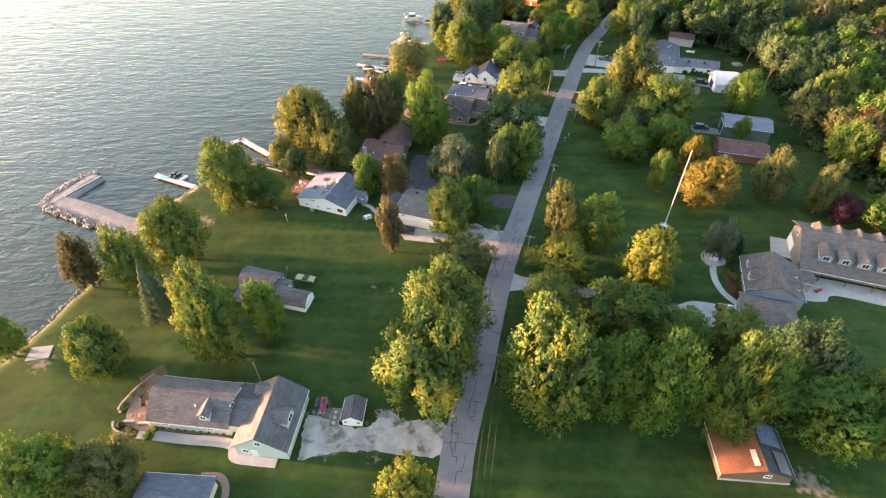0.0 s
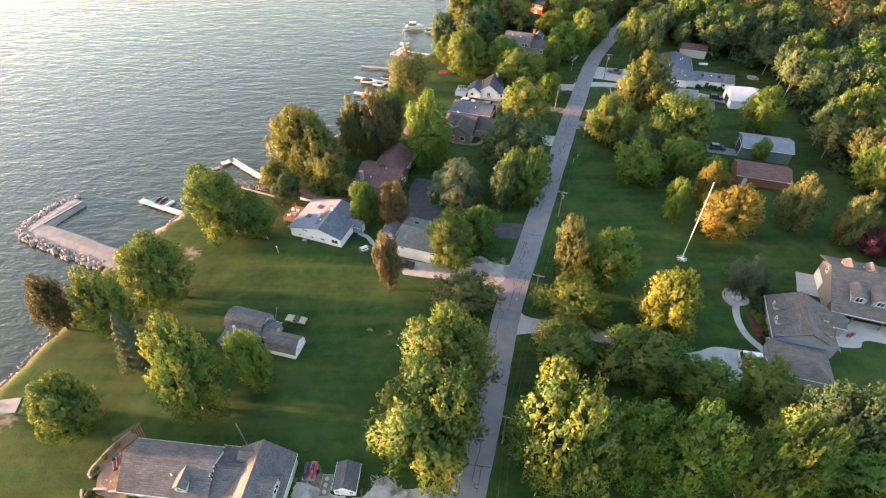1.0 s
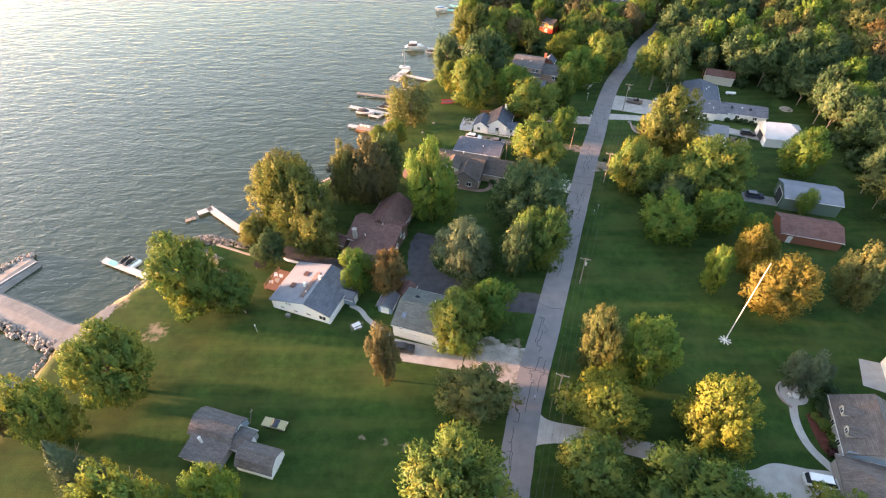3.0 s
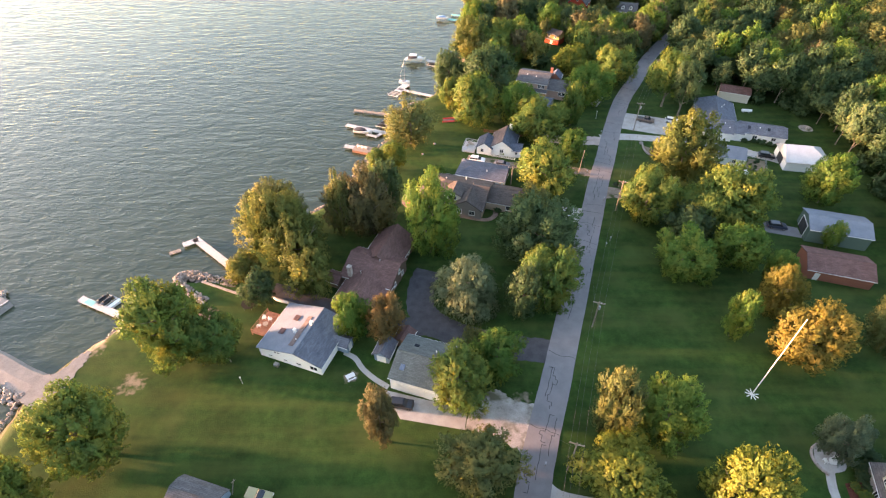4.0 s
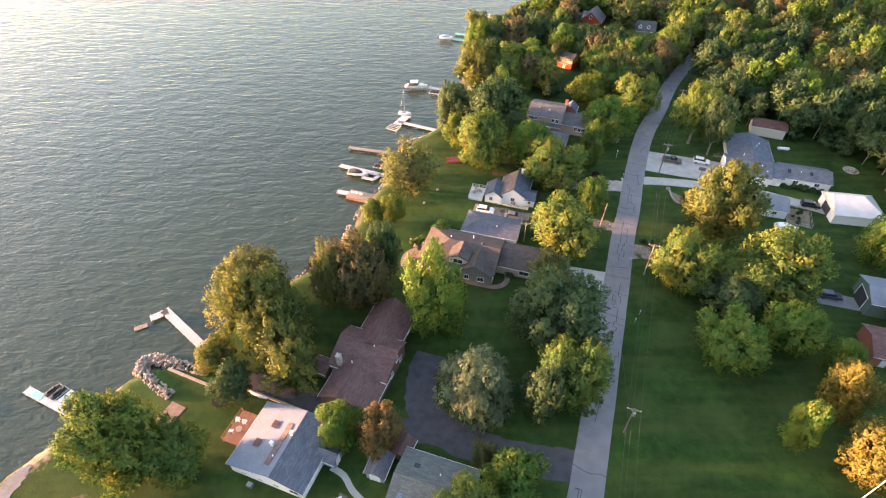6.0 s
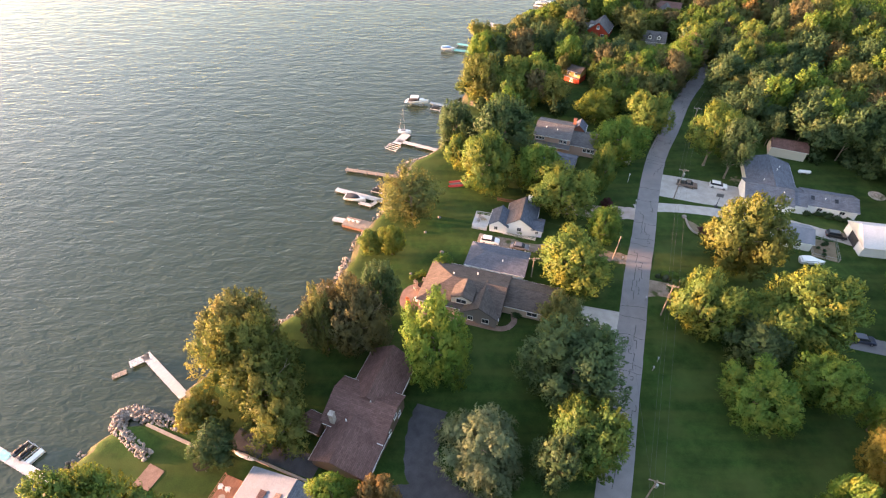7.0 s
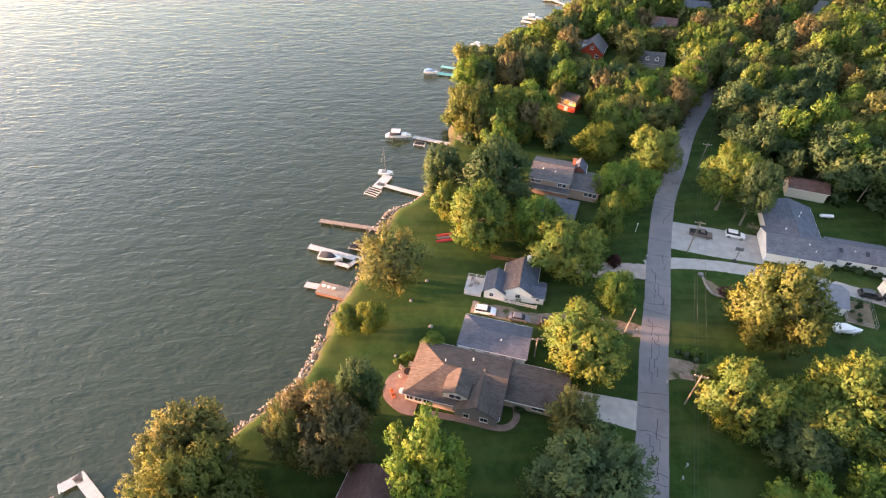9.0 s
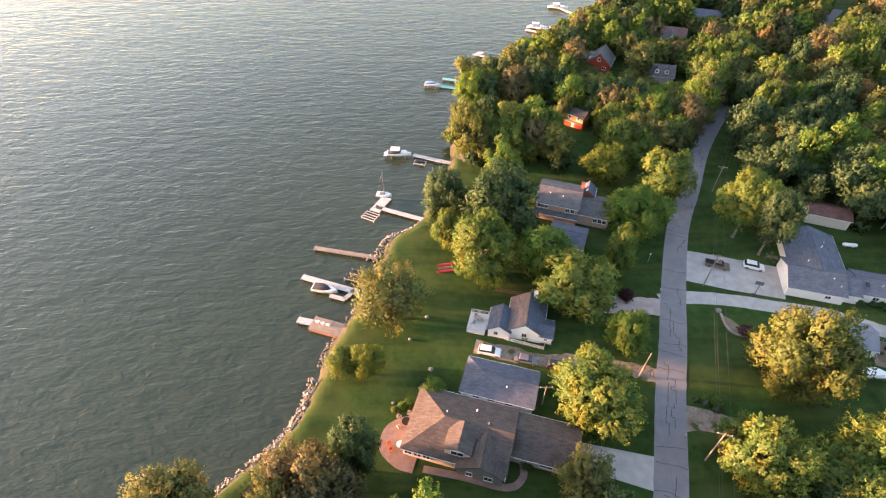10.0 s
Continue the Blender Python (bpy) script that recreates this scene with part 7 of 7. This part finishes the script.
# small garden shed, trailer with jet skis, raised bed
h = house(-16.4, 50.2, -4, "small dark grey garden shed with white trim", "shed", "shed")
block(h, 4.4, 3.6, 2.0, 3.1, S_["white"], ROOF_GREY, turn=90, over=0.25, doors=[("w", 0, 1.5, 1.7, 0)], wins=[("w", -1.2, 1.2, 0.5, 0.7), ("w", 1.2, 1.2, 0.5, 0.7)])
tr = thing("trailer", pose(-23.0, 51.6, G, 0, 0, -96), "low boat trailer on the gravel", "trailer")
boxed("bed", -1.6, 1.4, -1.1, 1.1, 0.4, 0.5, METAL, tr)
boxed("drawbar", 1.4, 3.0, -0.06, 0.06, 0.4, 0.5, METAL, tr)
for s in (-1.15, 1.15):
    part("wheel", tube(bmesh.new(), (-0.3, s - 0.1, 0.3), (-0.3, s + 0.1, 0.3), 0.3, 0.3, 14), RUBBER, tr)
jet_ski(-23.6, 51.7, -98, BLACK, G + 0.55, "black and white jet ski on the trailer")
jet_ski(-22.5, 51.8, -94, RED, G + 0.55, "red jet ski on the trailer")
bed = thing("raised_bed", pose(-20.0, 49.4, G, 0, 0, -4), "raised timber garden bed with pots", "planter")
for x0, x1, y0, y1 in ((-0.9, -0.8, -1.9, 1.9), (0.8, 0.9, -1.9, 1.9), (-0.8, 0.8, -1.9, -1.8), (-0.8, 0.8, 1.8, 1.9)):
    boxed("plank", x0, x1, y0, y1, 0, 0.5, WOOD, bed)
boxed("soil", -0.8, 0.8, -1.8, 1.8, 0.02, 0.4, DIRT, bed)
for k in range(3):
    part("pot", tube(bmesh.new(), (0, -1.1 + 1.1 * k, 0.4), (0, -1.1 + 1.1 * k, 0.62), 0.3, 0.36, 12), CONCRETE, bed)

tp = thing("trampoline", pose(-45.3, 127.4, G), "round dark trampoline on the grass", "trampoline")
part("mat", tube(bmesh.new(), (0, 0, 0.8), (0, 0, 0.84), 1.75, 1.75, 24), RUBBER, tp)
for k in range(6):
    a = k * math.pi / 3
    part("leg", tube(bmesh.new(), (1.7 * math.cos(a), 1.7 * math.sin(a), 0), (1.7 * math.cos(a), 1.7 * math.sin(a), 0.82), 0.04, 0.04, 6), METAL, tp)
def canoe(x, y, turn, L, mat, label):
    bm = bmesh.new()
    rows = []
    for i in range(11):
        t = -1 + 0.2 * i
        w, hh = 0.42 * (1 - t * t) ** 0.6 + 0.02, 0.42 + 0.12 * t * t
        rows.append([bm.verts.new((t * L / 2, y0, z0)) for y0, z0 in ((-w, 0.05), (-w * 0.8, hh * 0.7), (0, hh), (w * 0.8, hh * 0.7), (w, 0.05))])
    for r, s in zip(rows, rows[1:]):
        for k in range(4):
            bm.faces.new((r[k], s[k], s[k + 1], r[k + 1]))
    bmesh.ops.recalc_face_normals(bm, faces=bm.faces)
    bmesh.ops.solidify(bm, geom=bm.faces[:], thickness=0.03)
    ob = part("canoe", bm, mat)
    ob.matrix_world = pose(x, y, G, 0, 0, turn)
    return tagged(ob, label, "canoe")


canoe(-38.6, 128.8, -22, 4.4, WHITE, "white upturned canoe on the grass")
canoe(0.8, 209.8, 8, 5.2, RED, "red upturned canoe under the trees")
canoe(1.0, 210.9, 6, 5.0, SILVER, "silver upturned canoe under the trees")
canoe(0.9, 212.0, 8, 5.0, RED, "red upturned canoe under the trees")
tank = thing("gas_tank", pose(104.5, 216, G, 0, 0, -10), "white horizontal gas tank on feet", "tank")
part("vessel", tube(bmesh.new(), (-1.5, 0, 0.8), (1.5, 0, 0.8), 0.5, 0.5, 14), WHITE, tank)
for sx, ex in ((-1.5, -1.8), (1.5, 1.8)):
    part("end_cap", tube(bmesh.new(), (sx, 0, 0.8), (ex, 0, 0.8), 0.5, 0.2, 14), WHITE, tank)
for sx in (-0.9, 0.9):
    boxed("foot", sx - 0.1, sx + 0.1, -0.35, 0.35, 0, 0.5, METAL, tank)


def mailbox(x, y, turn):
    m = thing("mailbox", pose(x, y, G, 0, 0, turn), "grey roadside mailbox on a post", "mailbox", "mailboxes")
    boxed("post", -0.06, 0.06, -0.06, 0.06, 0, 1.05, WOOD, m)
    boxed("box", -0.28, 0.28, -0.14, 0.14, 1.05, 1.35, METAL, m, bevel=0.06)
    return m


for x, y in ((43.5, 165.8), (41.4, 149.2), (39.8, 147), (50.6, 201.6), (16.4, 90.4)):
    mailbox(x, y, 70)


def shrub(x, y, r, h, kind="green", label=""):
    return tree(x, y, r, h, kind, 0.1, 0, name="shrub", group="garden shrubs", label=label or "low rounded garden shrub beside the house")


for x, y, r, h, k in ((-10.4, 172.6, 0.9, 1.3, "gold"), (-9.2, 173.4, 0.9, 1.3, "green"), (-8, 173.9, 0.9, 1.3, "green"), (65.4, 189.4, 1.8, 2.2, "plum"), (42, 200, 1.7, 3.2, "plum"), (-53, 45.8, 1.0, 1.6, "green"),
                      (70, 82, 1.5, 1.6, "green"), (69, 85, 1.4, 1.6, "gold"), (68.5, 79.5, 1.7, 1.4, "plum"), (70.4, 88, 1.5, 2, "dark"), (73.5, 91, 2, 3, "dark"), (100.6, 195, 1.0, 1.4, "dark"), (103, 194.4, 1.0, 1.4, "dark"), (105, 193.8, 1.0, 1.4, "dark"),
                      (52, 172.6, 1.3, 1.8, "green"), (50.4, 173.4, 1.1, 1.4, "green"), (13.4, 161.4, 1.2, 1.2, "dark"), (17, 189.4, 1.1, 1.1, "green"), (-17, 123.6, 1.2, 1.5, "dark"), (8, 187.6, 0.6, 0.9, "green")):
    shrub(x, y, r, h, k)


# ---- yards east of the lane, and odds and ends ----
hoop = thing("basketball_hoop", pose(72.6, 200.4, G + 0.05, 0, 0, -20), "dark basketball hoop standing on the pad", "basketball hoop")
part("pole", tube(bmesh.new(), (0, 0, 0), (0, 0, 3.1), 0.08, 0.07, 8), BLACK, hoop)
boxed("base", -0.5, 0.5, -0.7, 0.3, 0, 0.22, BLACK, hoop, bevel=0.05)
boxed("backboard", -0.9, 0.9, 0.5, 0.56, 2.9, 3.95, SILVER, hoop)
boxed("arm", -0.05, 0.05, 0, 0.5, 3.0, 3.1, BLACK, hoop)
part("rim", tube(bmesh.new(), (0, 0.85, 3.03), (0, 0.85, 3.07), 0.24, 0.24, 14), RED, hoop)

slab("flower_bed", [(62.6, 194.6), (62.4, 191.6), (63.4, 189.4), (66.6, 188.4), (67.4, 190.6), (65.4, 191.4), (64.2, 193.2)], G + 0.06, DIRT, "kidney-shaped bed of dark earth on the lawn", "flower bed")
stone_edge([(62.4, 195), (62.1, 191.6), (63.2, 189.1), (66.8, 188.1)], "curved pale stone edging of the bed", 5)
slab("vegetable_garden", [(91.6, 187.4), (97.6, 185.6), (94.4, 178.4), (89.2, 180.6)], G + 0.05, DIRT, "dark dug vegetable garden inside a wire fence", "garden", smooth=False)
fence = thing("garden_fence", pose(93.2, 183, G, 0, 0, -22), "thin wire fence on wooden stakes round the garden", "fence")
for sx in (-3.0, 0.0, 3.0):
    for sy in (-3.9, -1.3, 1.3, 3.9):
        if abs(sx) > 1 or abs(sy) > 2:
            boxed("stake", sx - 0.05, sx + 0.05, sy - 0.05, sy + 0.05, 0, 1.3, WOOD, fence)
for z in (0.5, 1.15):
    for sy in (-3.9, 3.9):
        boxed("wire_rail", -3.0, 3.0, sy - 0.02, sy + 0.02, z, z + 0.04, METAL, fence)
    for sx in (-3.0, 3.0):
        boxed("wire_rail", sx - 0.02, sx + 0.02, -3.9, 3.9, z, z + 0.04, METAL, fence)
for k in range(10):
    rr = random.Random(k)
    shrub(93.2 + rr.uniform(-2.4, 2.4), 183 + rr.uniform(-3, 3), 0.5, 0.8, "dark", "leafy row plant in the vegetable garden")
for x, y, r, hh in ((50.1, 172.6, 1.1, 1.6), (51.7, 171.3, 1.0, 1.5), (48.6, 173.4, 0.8, 1.1)):
    shrub(x, y, r, hh, "spruce", "clipped grey-green shrub by the lane")
mailbox(41.3, 178.9, 70)
for x, y, hh in ((51.0, 211.8, 2.6), (-41.2, 107, 2.0)):
    lp = thing("lamp_post", pose(x, y, G), "short pale garden lamp post on the lawn", "lamp post", "lamp posts")
    part("pole", tube(bmesh.new(), (0, 0, 0), (0, 0, hh), 0.05, 0.04, 8), WHITE, lp)
    part("lantern", tube(bmesh.new(), (0, 0, hh), (0, 0, hh + 0.35), 0.13, 0.16, 8), TRIM, lp)


def picnic_table(x, y, turn, mat, label):
    t = thing("picnic_table", pose(x, y, G, 0, 0, turn), label, "picnic table")
    boxed("tabletop", -0.9, 0.9, -0.38, 0.38, 0.7, 0.76, mat, t)
    for s in (-0.68, 0.68):
        boxed("bench", -0.9, 0.9, s - 0.14, s + 0.14, 0.42, 0.47, mat, t)
    for sx in (-0.65, 0.65):
        for s in (-1, 1):
            part("leg", tube(bmesh.new(), (sx, 0.25 * s, 0.7), (sx, 0.7 * s, 0.0), 0.05, 0.05, 6), mat, t)
    return t


picnic_table(-19.9, 108.3, 30, WHITE, "small pale picnic table on worn grass")
boxed("seat", -1.0, 1.0, -0.25, 0.25, 0.0, 0.45, WHITE, thing("bench", pose(32.5, 198.3, G, 0, 0, -10), "white garden bench under the trees", "bench"), bevel=0.03)
boxed("casing", -0.5, 0.5, -0.4, 0.4, 0.0, 0.8, METAL, thing("cooling_unit", pose(-35.4, 111.2, G, 0, 0, -20), "grey cooling unit beside the white house", "cooling unit"), bevel=0.04)
for x, y, a, m, lab in ((86.1, 82.8, 20, WHITE, "white garden armchair on the terrace"), (85.9, 80.5, 130, RED, "dark red garden armchair on the terrace"), (86.9, 80.9, 200, RED, "dark red garden armchair on the terrace"), (65.8, 91.2, 90, WHITE, "white garden armchair in the sitting area"), (67.6, 91.6, -60, WHITE, "white garden armchair in the sitting area")):
    garden_chair(x, y, a, m, G + 0.06, lab)
garden_table(66.8, 91.0, WHITE, G + 0.06, 0.7, "white round table in the sitting area")
stone_edge([(65.2, 88.8), (64.0, 90.6), (64.2, 93), (66, 94.4), (68.4, 94.2)], "ring of brown stones round the sitting area", 7, 0.7)
slab("flower_bed", [(67.2, 87.4), (71.6, 87.6), (70.4, 83), (69, 79.6), (66.9, 79.9), (66.6, 83.4)], G + 0.05, RED_MULCH, "bed of dark red mulch with clipped shrubs", "flower bed")
for x, y, r, hh, k in ((68.4, 86.6, 0.9, 1.3, "gold"), (70.2, 86.2, 1.2, 1.6, "dark"), (69.0, 84.6, 1.1, 1.5, "green"), (69.2, 82.6, 0.8, 1.1, "green"), (68.8, 80.6, 1.1, 1.6, "dark"), (71.2, 89.6, 1.4, 2.0, "dark")):
    shrub(x, y, r, hh, k, "clipped round shrub in the mulch bed")
for x in (95.6, 98.6, 100.2, 101.6):
    shrub(x, 197.0 - 0.1 * (x - 95), 1.0, 1.3, "dark", "dark round shrub along the white wall")
slab("gravel_circle", [(120 + 2.2 * math.cos(k * 0.785), 205.2 + 2.2 * math.sin(k * 0.785)) for k in range(8)], G + 0.05, GRAVEL, "round gravel patch for a camp fire", "gravel")
ring = thing("fire_ring", pose(120, 205.2, G + 0.05), "dark ring of stones for a camp fire", "fire pit")
for k in range(10):
    a = k * 0.628
    boxed("stone", -0.22, 0.22, -0.15, 0.15, 0, 0.3, ROCK, ring, bevel=0.05, m=pose(0.8 * math.cos(a), 0.8 * math.sin(a), 0, 0, 0, math.degrees(a) + 90))
lean = thing("leaning_post", pose(-37.0, 85.6, G, 0, 24, 60), "dark leaning post beside the old car", "post")
part("pole", tube(bmesh.new(), (0, 0, -0.3), (0, 0, 3.4), 0.09, 0.06, 8), POLE_WOOD, lean)
boxed("crossbar", -0.4, 0.4, -0.05, 0.05, 2.9, 3.0, POLE_WOOD, lean)
